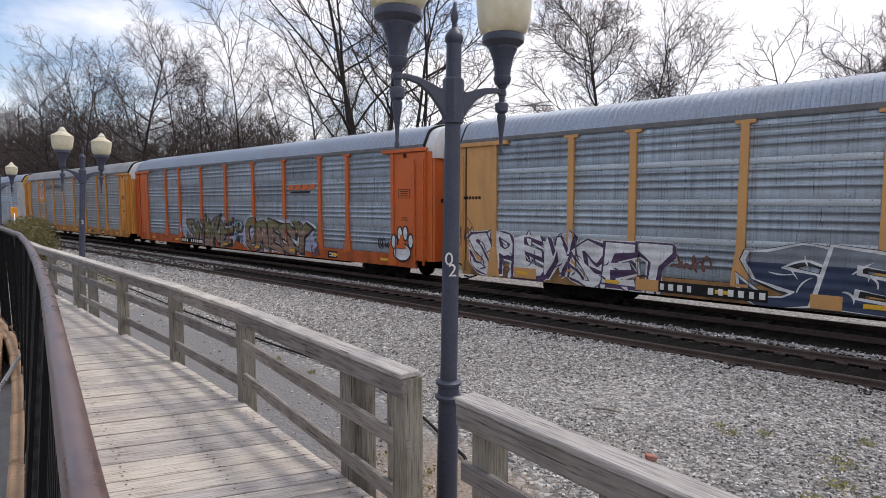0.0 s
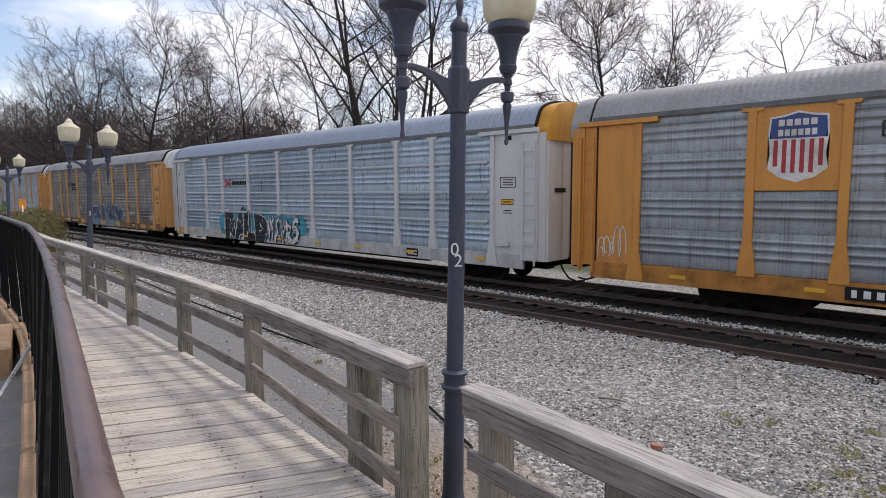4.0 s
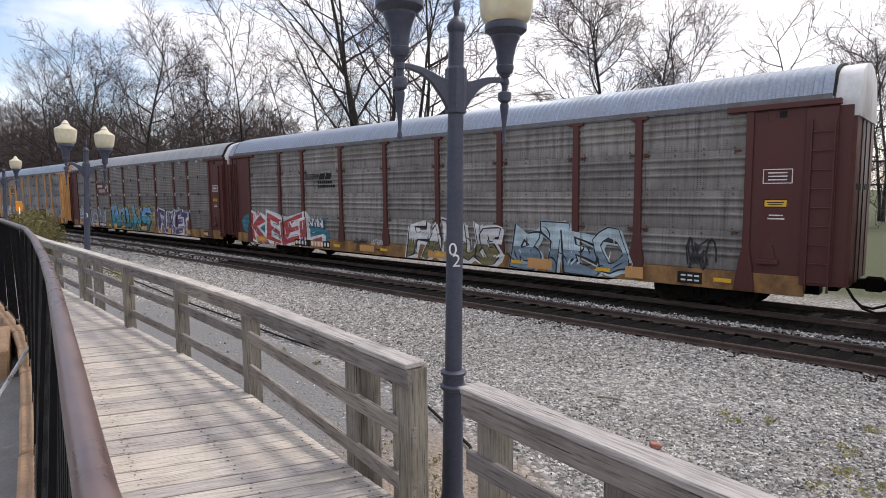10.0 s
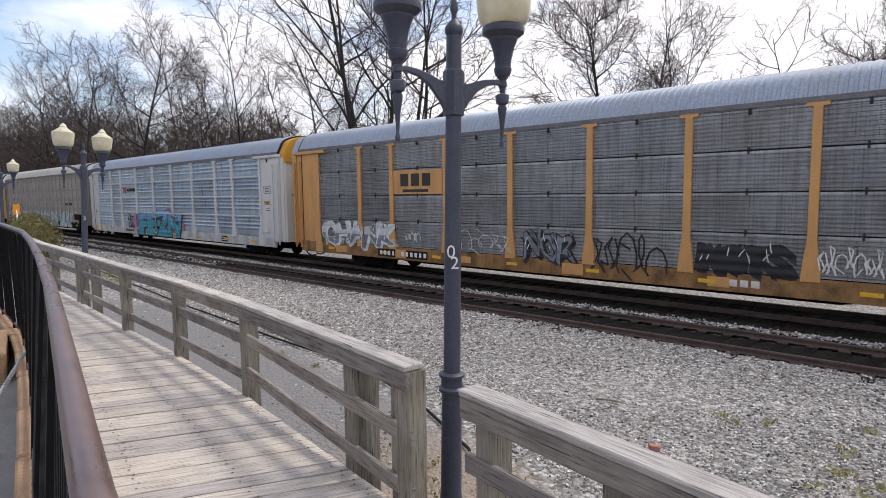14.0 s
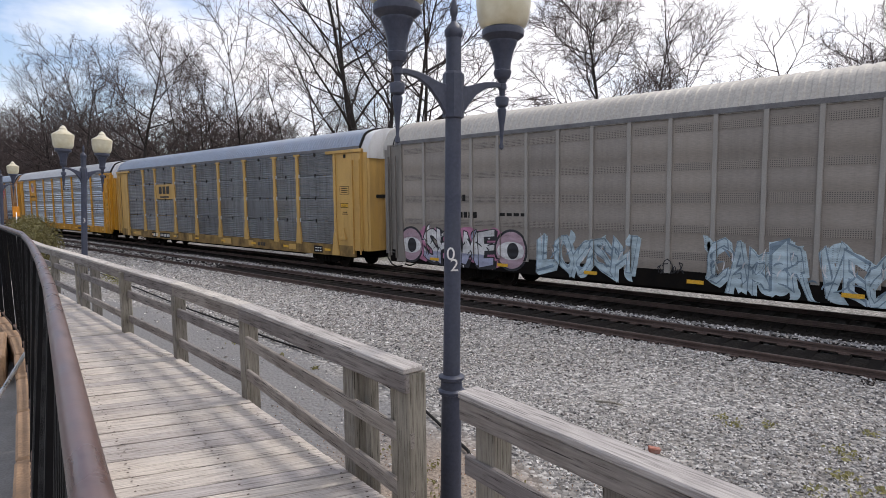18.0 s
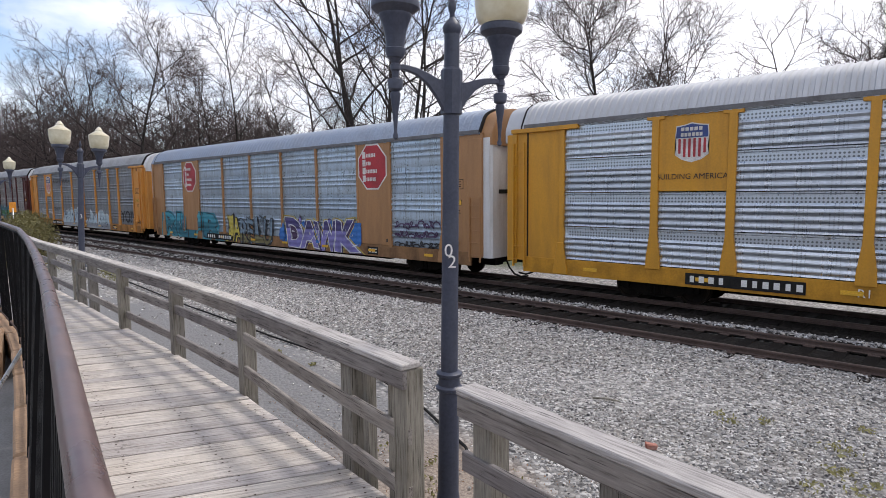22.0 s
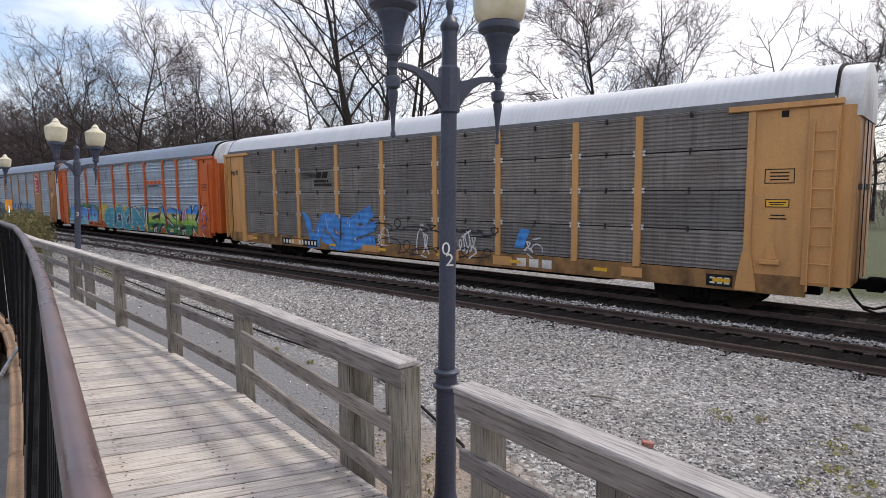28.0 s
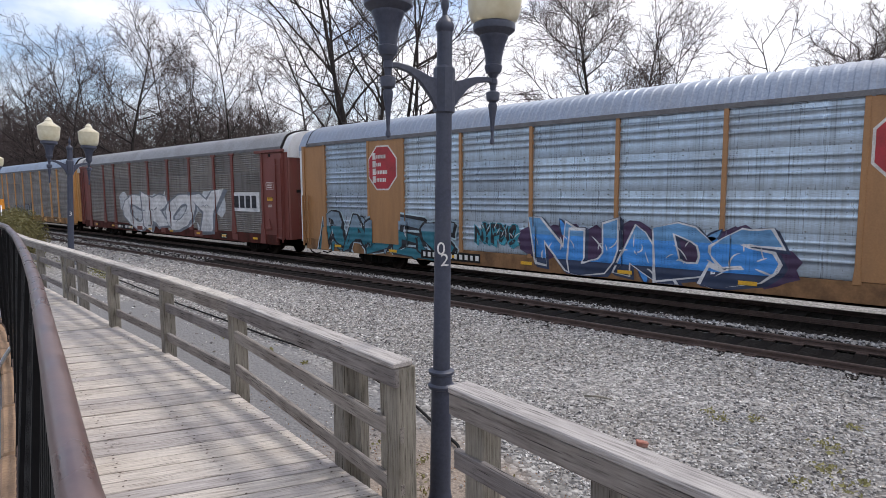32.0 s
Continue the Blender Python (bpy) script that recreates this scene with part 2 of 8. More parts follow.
def ground_mat():
    """Crushed stone by the track, dirt and a worn path by the boardwalk, grass beyond the line."""
    m, n, l, b = node_mat("ground")
    tc = n.new("ShaderNodeTexCoord").outputs["Object"]
    cells = n.new("ShaderNodeTexVoronoi")
    cells.inputs["Scale"].default_value = 17.0
    l.new(tc, cells.inputs["Vector"])
    cells2 = n.new("ShaderNodeTexVoronoi")
    cells2.inputs["Scale"].default_value = 34.0
    l.new(tc, cells2.inputs["Vector"])
    patch = tex_noise(n, l, tc, 0.5, 6)
    sep = n.new("ShaderNodeSeparateColor")
    l.new(cells.outputs["Color"], sep.inputs[0])
    stone = ramp(n, [(0.0, (0.085, 0.085, 0.09)), (0.4, (0.22, 0.215, 0.205)), (0.75, (0.355, 0.345, 0.33)), (1.0, (0.53, 0.52, 0.50))])
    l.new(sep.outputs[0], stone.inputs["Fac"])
    # shade between stones painted into the colour, darker away from each cell's middle
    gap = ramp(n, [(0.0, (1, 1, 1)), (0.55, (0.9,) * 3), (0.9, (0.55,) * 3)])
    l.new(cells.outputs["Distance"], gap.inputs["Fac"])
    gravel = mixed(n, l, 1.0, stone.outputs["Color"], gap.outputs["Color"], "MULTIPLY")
    pr = ramp(n, [(0.45, (0, 0, 0)), (0.7, (0.35,) * 3)])
    l.new(patch.outputs["Fac"], pr.inputs["Fac"])
    gravel = mixed(n, l, pr.outputs["Color"], gravel, (0.26, 0.235, 0.20))
    sand = tex_noise(n, l, tc, 40, 5)
    dirt = ramp(n, [(0.3, (0.17, 0.135, 0.108)), (0.6, (0.30, 0.248, 0.20)), (0.8, (0.43, 0.37, 0.31))])
    l.new(sand.outputs["Fac"], dirt.inputs["Fac"])
    blades = tex_noise(n, l, tc, 9, 6)
    grass = ramp(n, [(0.3, (0.022, 0.034, 0.010)), (0.55, (0.055, 0.066, 0.020)), (0.75, (0.12, 0.10, 0.05))])
    l.new(blades.outputs["Fac"], grass.inputs["Fac"])
    sx = n.new("ShaderNodeSeparateXYZ")
    l.new(tc, sx.inputs[0])
    wob = n.new("ShaderNodeMath")
    wob.operation = "MULTIPLY_ADD"
    wob.inputs[1].default_value = 1.6
    l.new(patch.outputs["Fac"], wob.inputs[0])
    l.new(sx.outputs["Y"], wob.inputs[2])

    def step(a, c):
        r = n.new("ShaderNodeMapRange")
        r.inputs["From Min"].default_value, r.inputs["From Max"].default_value = a, c
        l.new(wob.outputs[0], r.inputs["Value"])
        return r.outputs["Result"]

    tar = ramp(n, [(0.3, (0.14, 0.14, 0.142)), (0.7, (0.225, 0.222, 0.22))])
    l.new(sand.outputs["Fac"], tar.inputs["Fac"])
    west = n.new("ShaderNodeMapRange")
    west.inputs["From Min"].default_value, west.inputs["From Max"].default_value = -4.6, -6.4
    l.new(sx.outputs["X"], west.inputs["Value"])
    earth = mixed(n, l, west.outputs["Result"], dirt.outputs["Color"], tar.outputs["Color"])
    east = n.new("ShaderNodeMapRange")
    east.inputs["From Min"].default_value, east.inputs["From Max"].default_value = -1.6, 0.4
    l.new(sx.outputs["X"], east.inputs["Value"])
    soil = n.new("ShaderNodeMath")
    soil.operation = "MULTIPLY"
    l.new(east.outputs["Result"], soil.inputs[0])
    l.new(step(9.0, 7.0), soil.inputs[1])
    thin = ramp(n, [(0.35, (0.0,) * 3), (0.6, (0.85,) * 3)])
    l.new(blades.outputs["Fac"], thin.inputs["Fac"])
    bare = n.new("ShaderNodeMath")
    bare.operation = "MULTIPLY"
    l.new(soil.outputs[0], bare.inputs[0])
    l.new(thin.outputs["Color"], bare.inputs[1])
    gravel = mixed(n, l, bare.outputs[0], gravel, dirt.outputs["Color"])
    bend = n.new("ShaderNodeMapRange")
    bend.inputs["From Min"].default_value, bend.inputs["From Max"].default_value = -3.0, -9.0
    bend.inputs["To Min"].default_value, bend.inputs["To Max"].default_value = 0.4, -1.2
    l.new(sx.outputs["X"], bend.inputs["Value"])
    bent = n.new("ShaderNodeMath")
    l.new(wob.outputs[0], bent.inputs[0])
    l.new(bend.outputs["Result"], bent.inputs[1])
    verge = n.new("ShaderNodeMapRange")
    verge.inputs["From Min"].default_value, verge.inputs["From Max"].default_value = 6.1, 6.7
    l.new(bent.outputs[0], verge.inputs["Value"])
    col = mixed(n, l, verge.outputs["Result"], earth, gravel)
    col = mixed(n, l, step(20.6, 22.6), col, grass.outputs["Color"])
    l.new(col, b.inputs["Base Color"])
    b.inputs["Roughness"].default_value = 0.92
    inv = n.new("ShaderNodeMath")
    inv.operation = "SUBTRACT"
    inv.inputs[0].default_value = 1.0
    l.new(cells.outputs["Distance"], inv.inputs[1])
    bumped(n, l, b, inv.outputs[0], 0.9, 0.03)
    return m


def stone_mat():
    m, n, l, b = node_mat("crushed_stone")
    geo = n.new("ShaderNodeNewGeometry").outputs["Random Per Island"]
    tc = n.new("ShaderNodeTexCoord").outputs["Object"]
    fine = tex_noise(n, l, tc, 60, 3)
    r = ramp(n, [(0.0, (0.05, 0.05, 0.055)), (0.16, (0.17, 0.15, 0.135)), (0.3, (0.27, 0.262, 0.255)), (0.62, (0.42, 0.412, 0.40)), (0.74, (0.41, 0.37, 0.325)), (0.88, (0.56, 0.545, 0.525)), (1.0, (0.76, 0.745, 0.72))])
    l.new(geo, r.inputs["Fac"])
    fr = ramp(n, [(0.3, (0.75,) * 3), (0.7, (1.15,) * 3)])
    l.new(fine.outputs["Fac"], fr.inputs["Fac"])
    l.new(mixed(n, l, 1.0, r.outputs["Color"], fr.outputs["Color"], "MULTIPLY"), b.inputs["Base Color"])
    b.inputs["Roughness"].default_value = 0.9
    return m


def globe_mat():
    m, n, l, b = node_mat("milk_glass")
    tc = n.new("ShaderNodeTexCoord").outputs["Object"]
    s = tex_noise(n, l, tc, 6, 4)
    r = ramp(n, [(0.35, (0.62, 0.56, 0.38)), (0.65, (0.80, 0.76, 0.60))])
    l.new(s.outputs["Fac"], r.inputs["Fac"])
    l.new(r.outputs["Color"], b.inputs["Base Color"])
    b.inputs["Roughness"].default_value = 0.3
    b.inputs["Transmission Weight"].default_value = 0.25
    b.inputs["Subsurface Weight"].default_value = 0.0
    return m


M_GROUND, M_STONE, M_GLOBE = ground_mat(), stone_mat(), globe_mat()
M_BED = surface("oily_ballast", (0.015, 0.013, 0.011), 0.95, 0.0, (0.10, 0.092, 0.085), 0.45, 30, 16, 0.9)
M_RAIL = surface("rusty_rail", (0.105, 0.076, 0.066), 0.75, 0.0, (0.035, 0.025, 0.022), 0.5, 25, 2)
M_RAILTOP = surface("worn_rail_head", (0.11, 0.085, 0.075), 0.6, 0.2, (0.08, 0.05, 0.04), 0.4, 25, 2)
M_TIE = wood_mat("creosoted_tie", (0.016, 0.013, 0.011), (0.008, 0.007, 0.006), "Y")
M_DECK = wood_mat("weathered_deck_board", (0.585, 0.545, 0.505), (0.20, 0.175, 0.155), "X")
# shade of the upright faces is put into the rail colour; the cap stays pale
M_FENCE = wood_mat("weathered_shaded_fence_rail", (0.30, 0.278, 0.26), (0.06, 0.05, 0.048), "X")
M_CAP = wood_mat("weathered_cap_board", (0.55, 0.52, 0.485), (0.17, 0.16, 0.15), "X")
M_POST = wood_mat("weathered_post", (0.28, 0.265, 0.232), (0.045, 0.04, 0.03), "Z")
M_LAMP = surface("blue_grey_lamp_paint", (0.052, 0.060, 0.090), 0.42, 0.0, (0.10, 0.11, 0.13), 0.3, 40, 4, 0.1)
M_HANDRAIL = surface("worn_brown_rail_paint", (0.115, 0.072, 0.066), 0.32, 0.0, (0.20, 0.15, 0.14), 0.5, 20, 5, 0.05)
M_PICKET = surface("black_rail_paint", (0.007, 0.007, 0.008), 0.5, 0.0, (0.02, 0.018, 0.016), 0.3, 30, 4, 0.1)
M_WALL = surface("tan_brick_cap", (0.34, 0.215, 0.125), 0.85, 0.0, (0.12, 0.09, 0.07), 0.5, 45, 3, 0.6)
M_PAVE = surface("grey_paving", (0.22, 0.22, 0.215), 0.9, 0.0, (0.10, 0.095, 0.09), 0.5, 60, 2, 0.5)
M_BLACK = surface("black_underframe", (0.007, 0.0065, 0.006), 0.8, 0.0, (0.022, 0.017, 0.013), 0.4, 20, 3, 0.3)
M_TRUCK = surface("grimy_cast_steel", (0.009, 0.008, 0.007), 0.75, 0.0, (0.028, 0.021, 0.016), 0.45, 20, 3, 0.4)
M_WHEEL = surface("wheel_steel", (0.018, 0.015, 0.013), 0.6, 0.3, (0.05, 0.035, 0.025), 0.5, 25, 3, 0.2)
M_WHITE = surface("white_paint", (0.66, 0.67, 0.68), 0.5, 0.0, (0.30, 0.27, 0.23), 0.35, 20, 1.6, 0.05, None, 0, (1.5, 1.5, 0.4), 0.4)
M_STENCIL = surface("white_stencil", (0.72, 0.72, 0.70), 0.6, 0.0, (0.4, 0.38, 0.35), 0.3, 40, 6, 0.0)
M_INK = surface("black_stencil", (0.02, 0.02, 0.02), 0.6, 0.0, (0.06, 0.05, 0.04), 0.3, 40, 6, 0.0)
M_REFLECT = surface("yellow_reflector", (0.75, 0.42, 0.03), 0.35, 0.0, (0.25, 0.15, 0.05), 0.3, 40, 6, 0.0)
M_BARK = surface("grey_bark", (0.042, 0.036, 0.034), 0.95, 0.0, (0.025, 0.020, 0.018), 0.5, 14, 2, 0.8, (1, 1, 0.25))
M_TWIG = surface("bare_twigs", (0.100, 0.079, 0.075), 0.95, 0.0, (0.065, 0.054, 0.052), 0.4, 6, 1, 0.0)
M_LEAF = surface("hedge_leaf", (0.17, 0.155, 0.05), 0.6, 0.0, (0.17, 0.12, 0.045), 0.7, 8, 2, 0.0)
M_WEED = surface("weed", (0.25, 0.235, 0.09), 0.7, 0.0, (0.2, 0.17, 0.06), 0.6, 8, 2, 0.0)
M_ORANGE = surface("orange_marker_paint", (0.80, 0.30, 0.02), 0.5, 0.0, (0.3, 0.12, 0.03), 0.3, 20, 4, 0.0)
M_CABLE = surface("black_cable", (0.02, 0.02, 0.02), 0.6, 0.0, (0.06, 0.05, 0.04), 0.3, 20, 4, 0.0)
M_BRICKBIT = surface("broken_brick", (0.36, 0.13, 0.09), 0.9, 0.0, (0.5, 0.45, 0.4), 0.5, 40, 8, 0.3)
M_STEEL = surface("galvanised_steel", (0.55, 0.56, 0.57), 0.35, 0.8, (0.3, 0.29, 0.28), 0.3, 25, 4, 0.1)



def perforated_mat(name, sheet, pitch, metal):
    """Painted or bare sheet with close rows of punched holes."""
    m, n, l, b = node_mat(name)
    sep = n.new("ShaderNodeSeparateXYZ")
    l.new(n.new("ShaderNodeTexCoord").outputs["Object"], sep.inputs[0])
    found = None
    for axis in ("X", "Z"):
        d = n.new("ShaderNodeMath")
        d.operation = "MULTIPLY"
        d.inputs[1].default_value = 6.2832 / pitch
        l.new(sep.outputs[axis], d.inputs[0])
        w = n.new("ShaderNodeMath")
        w.operation = "SINE"
        l.new(d.outputs[0], w.inputs[0])
        if found is None:
            found = w.outputs[0]
        else:
            a = n.new("ShaderNodeMath")
            l.new(found, a.inputs[0])
            l.new(w.outputs[0], a.inputs[1])
            found = a.outputs[0]
    r = ramp(n, [(0.55, sheet), (0.80, tuple(v * 0.3 for v in sheet))])
    l.new(found, r.inputs["Fac"])
    l.new(r.outputs["Color"], b.inputs["Base Color"])
    b.inputs["Roughness"].default_value = 0.6 if not metal else 0.35
    b.inputs["Metallic"].default_value = metal
    return m


M_PERFORATED = perforated_mat("perforated_taupe_sheet", (0.245, 0.216, 0.187), 0.046, 0.0)
M_PUNCHED = perforated_mat("punched_galvanised_sheet", (0.50, 0.55, 0.61), 0.085, 0.7)
PAINT = {}


PAINT_OF = {}


def paint(key, color, rough=0.5, dirty=0.4):
    """Railcar paint, dusty and streaked from above."""
    if key not in PAINT:
        PAINT[key] = surface("railcar_paint_" + key, color, rough, 0.0, (0.085, 0.06, 0.042), dirty * 0.75, 24, 1.7, 0.08, None, 0, (1.5, 1.5, 0.28), 0.5)
        PAINT_OF[PAINT[key].name] = (key, color)
    return PAINT[key]


def grimy(mat, soiled):
    """The same paint low on a car: browned with oil and brake dust in streaks and patches."""
    if mat.name not in PAINT_OF or not soiled:
        return mat
    key, color = PAINT_OF[mat.name]
    name = "sill_%s_%d" % (key, round(soiled * 10))
    if name not in PAINT:
        PAINT[name] = surface("railcar_paint_" + name, tuple(v * (1 - 0.58 * soiled) for v in color), 0.75, 0.0, (0.030, 0.019, 0.013), min(1.0, 0.35 + 0.65 * soiled), 18, 2.6, 0.15, None, 0, (0.7, 1, 0.55), 0.8)
    return PAINT[name]


TAN, YELLOW, GOLD = (0.57, 0.295, 0.10), (0.56, 0.345, 0.10), (0.56, 0.265, 0.015)
ORANGE, BROWN, RUST, RED = (0.56, 0.115, 0.018), (0.082, 0.022, 0.020), (0.17, 0.045, 0.035), (0.40, 0.025, 0.035)
OCHRE, PALE = (0.36, 0.185, 0.075), (0.56, 0.557, 0.55)
PANELS = {
    "bright": panel_mat("bright_rack_panel", (0.521, 0.640, 0.757), 0.6, 0.34, 0.60, (0.17, 0.165, 0.16), 0.45),
    "mid": panel_mat("grey_blue_rack_panel", (0.410, 0.480, 0.555), 0.6, 0.36, 0.60, (0.14, 0.136, 0.132), 0.5),
    "plain": panel_mat("warm_grey_rack_panel", (0.365, 0.395, 0.425), 0.45, 0.42, 0.6, (0.13, 0.126, 0.12), 0.5),
    "blue": panel_mat("blue_grey_rack_panel", (0.272, 0.305, 0.342), 0.5, 0.4, 0.6, (0.11, 0.108, 0.105), 0.6),
    "dark": panel_mat("dusty_rack_panel", (0.270, 0.255, 0.240), 0.15, 0.58, 0.65, (0.07, 0.058, 0.048), 0.7),
    "grime": panel_mat("grimy_rack_panel", (0.226, 0.210, 0.194), 0.12, 0.58, 0.3, (0.075, 0.06, 0.05), 0.6),
    "louvre": panel_mat("worn_louvred_panel", (0.335, 0.346, 0.362), 0.6, 0.36, 0.65, (0.075, 0.066, 0.06), 0.6),
    "shiny": panel_mat("new_galvanised_panel", (0.56, 0.61, 0.67), 0.8, 0.30, 0.5, (0.30, 0.31, 0.32), 0.3),
    "taupe": panel_mat("taupe_rack_panel", (0.258, 0.228, 0.198), 0.0, 0.55, 0.0, (0.13, 0.115, 0.10), 0.25),
}
ROOFS = {
    "silver": surface("galvanised_roof", (0.270, 0.320, 0.398), 0.5, 0.3, (0.30, 0.295, 0.29), 0.35, 15, 0.8, 0.1),
    "grey": surface("dull_grey_roof", (0.30, 0.303, 0.307), 0.62, 0.2, (0.20, 0.19, 0.18), 0.5, 15, 0.8, 0.1),
    "streaked": surface("streaked_grey_roof", (0.30, 0.305, 0.31), 0.62, 0.2, (0.58, 0.58, 0.58), 0.5, 15, 1.1, 0.1, None, 0, (5, 0.4, 0.4)),
    "white": surface("white_roof", (0.60, 0.615, 0.635), 0.5, 0.0, (0.45, 0.45, 0.44), 0.3, 40, 0.8, 0.05, None, 0, (4, 0.5, 0.5), 0.25),
    "pale": surface("pale_grey_roof", (0.44, 0.45, 0.465), 0.45, 0.25, (0.36, 0.36, 0.355), 0.3, 40, 0.8, 0.05, None, 0, (4, 0.5, 0.5), 0.3),
    "taupe": surface("pale_taupe_roof", (0.42, 0.40, 0.36), 0.6, 0.1, (0.30, 0.28, 0.25), 0.4, 15, 0.8, 0.1),
}

# ---------------------------------------------------------------- mesh helpers


def part(name, data, material, parent=None, label="", at=None):
    """Links a bmesh (used up) or a shared mesh as one object under parent."""
    if isinstance(data, bmesh.types.BMesh):
        me = bpy.data.meshes.new(name)
        data.normal_update()
        data.to_mesh(me)
        data.free()
    else:
        me = data
    ob = new(name, me)
    if not me.materials:
        me.materials.append(material)
    slot = ob.material_slots[0]
    slot.link = "OBJECT"
    slot.material = material
    if parent is not None:
        ob.parent = parent
    if at is not None:
        ob.matrix_basis = at
    if label:
        ob["label"] = label
    return ob


SHARED = {}


def shared(key, make):
    """One mesh for alike pieces."""
    if key not in SHARED:
        bm = make()
        me = bpy.data.meshes.new(str(key[0]))
        bm.normal_update()
        bm.to_mesh(me)
        bm.free()
        me.set_sharp_from_angle(angle=radians(32))
        SHARED[key] = me
    return SHARED[key]


def box(bm, x0, x1, y0, y1, z0, z1):
    v = [bm.verts.new(p) for p in ((x0, y0, z0), (x1, y0, z0), (x1, y1, z0), (x0, y1, z0), (x0, y0, z1), (x1, y0, z1), (x1, y1, z1), (x0, y1, z1))]
    for f in ((3, 2, 1, 0), (4, 5, 6, 7), (0, 1, 5, 4), (1, 2, 6, 5), (2, 3, 7, 6), (3, 0, 4, 7)):
        bm.faces.new([v[i] for i in f])
    return bm


def bevelled(bm, width, segments=1):
    bmesh.ops.bevel(bm, geom=list(bm.edges), offset=width, segments=segments, affect="EDGES", clamp_overlap=True)
    return bm


def slab(x0, x1, y0, y1, z0, z1, width=0.008):
    return bevelled(box(bmesh.new(), x0, x1, y0, y1, z0, z1), width)


def prism(bm, pts, y0, y1):
    """Extrudes an outline in x and z from y0 to y1."""
    a = [bm.verts.new((x, y0, z)) for x, z in pts]
    b = [bm.verts.new((x, y1, z)) for x, z in pts]
    bm.faces.new(a)
    bm.faces.new(b[::-1])
    for i in range(len(pts)):
        j = (i + 1) % len(pts)
        bm.faces.new((a[j], a[i], b[i], b[j]))
    bmesh.ops.recalc_face_normals(bm, faces=bm.faces)
    return bm


def sweep(bm, pts, x0, x1):
    """Extrudes an outline in y and z from x0 to x1."""
    a = [bm.verts.new((x0, y, z)) for y, z in pts]
    b = [bm.verts.new((x1, y, z)) for y, z in pts]
    bm.faces.new(a)
    bm.faces.new(b[::-1])
    for i in range(len(pts)):
        j = (i + 1) % len(pts)
        bm.faces.new((a[j], a[i], b[i], b[j]))
    bmesh.ops.recalc_face_normals(bm, faces=bm.faces)
    return bm


def tube(bm, path, radii, sides=8, cap=True):
    """A round bar along a path of points."""
    pts = [Vector(p) for p in path]
    rings = []
    for i, p in enumerate(pts):
        d = (pts[min(i + 1, len(pts) - 1)] - pts[max(i - 1, 0)]).normalized()
        u = d.orthogonal().normalized() if abs(d.z) > 0.9 else d.cross(Vector((0, 0, 1))).normalized()
        w = d.cross(u)
        r = radii[i] if isinstance(radii, (list, tuple)) else radii
        rings.append([bm.verts.new(p + (u * math.cos(a) + w * math.sin(a)) * r) for a in (2 * math.pi * k / sides for k in range(sides))])
    for a, b in zip(rings, rings[1:]):
        for k in range(sides):
            f = bm.faces.new((a[k], a[(k + 1) % sides], b[(k + 1) % sides], b[k]))
            f.smooth = True
    if cap:
        bm.faces.new(rings[0][::-1])
        bm.faces.new(rings[-1])
    return bm


def lathe(bm, profile, sides=24):
    """Turns a profile of radius and height about the z axis."""
    rings = [[bm.verts.new((r * math.cos(a), r * math.sin(a), z)) for a in (2 * math.pi * k / sides for k in range(sides))] for r, z in profile]
    for a, b in zip(rings, rings[1:]):
        for k in range(sides):
            f = bm.faces.new((a[k], a[(k + 1) % sides], b[(k + 1) % sides], b[k]))
            f.smooth = True
    bm.faces.new(rings[0][::-1])
    bm.faces.new(rings[-1])
    return bm


def lettering(text, size, depth=0.002):
    """A mesh of words in Blender's own font, lying in the x-y plane."""
    cu = bpy.data.curves.new("lettering", "FONT")
    cu.body, cu.size, cu.extrude, cu.align_x, cu.align_y = text, size, depth, "CENTER", "CENTER"
    ob = bpy.data.objects.new("lettering", cu)
    scene.collection.objects.link(ob)
    me = bpy.data.meshes.new_from_object(ob.evaluated_get(bpy.context.evaluated_depsgraph_get()))
    bpy.data.objects.remove(ob)
    bpy.data.curves.remove(cu)
    return me


def line_at(pts, x):
    """y on a polyline at x, its points in falling x."""
    for (xa, ya), (xb, yb) in zip(pts, pts[1:]):
        if xb <= x <= xa:
            return ya + (yb - ya) * (x - xa) / (xb - xa)
    (xa, ya), (xb, yb) = (pts[0], pts[1]) if x > pts[0][0] else (pts[-2], pts[-1])
    return ya + (yb - ya) * (x - xa) / (xb - xa)


# ---------------------------------------------------------------- ground, gravel, tracks
TRACK_A, TRACK_B = 16.81, 13.00      # middle of the train's track and of the empty one
DECK = 1.32


def build_ground():
    bm = bmesh.new()
    xs = [-900, -400, -200] + [-120 + 4 * i for i in range(36)] + [60, 200, 400, 900]
    ys = [-900, -200, -60, -20] + [-6 + 1.5 * i for i in range(24)] + [34, 40, 60, 120, 300, 900]
    grid = [[bm.verts.new((x, y, 0.035 * noise.noise((x * 0.35, y * 0.35, 0)) if -6 < y < 34 else 0.0)) for x in xs] for y in ys]
    for j in range(len(ys) - 1):
        for i in range(len(xs) - 1):
            bm.faces.new((grid[j][i], grid[j][i + 1], grid[j + 1][i + 1], grid[j + 1][i])).smooth = True
    tagged(part("ground", bm, M_GROUND), "grey crushed-stone ground with dirt path and grass", "ground", "", "structure")


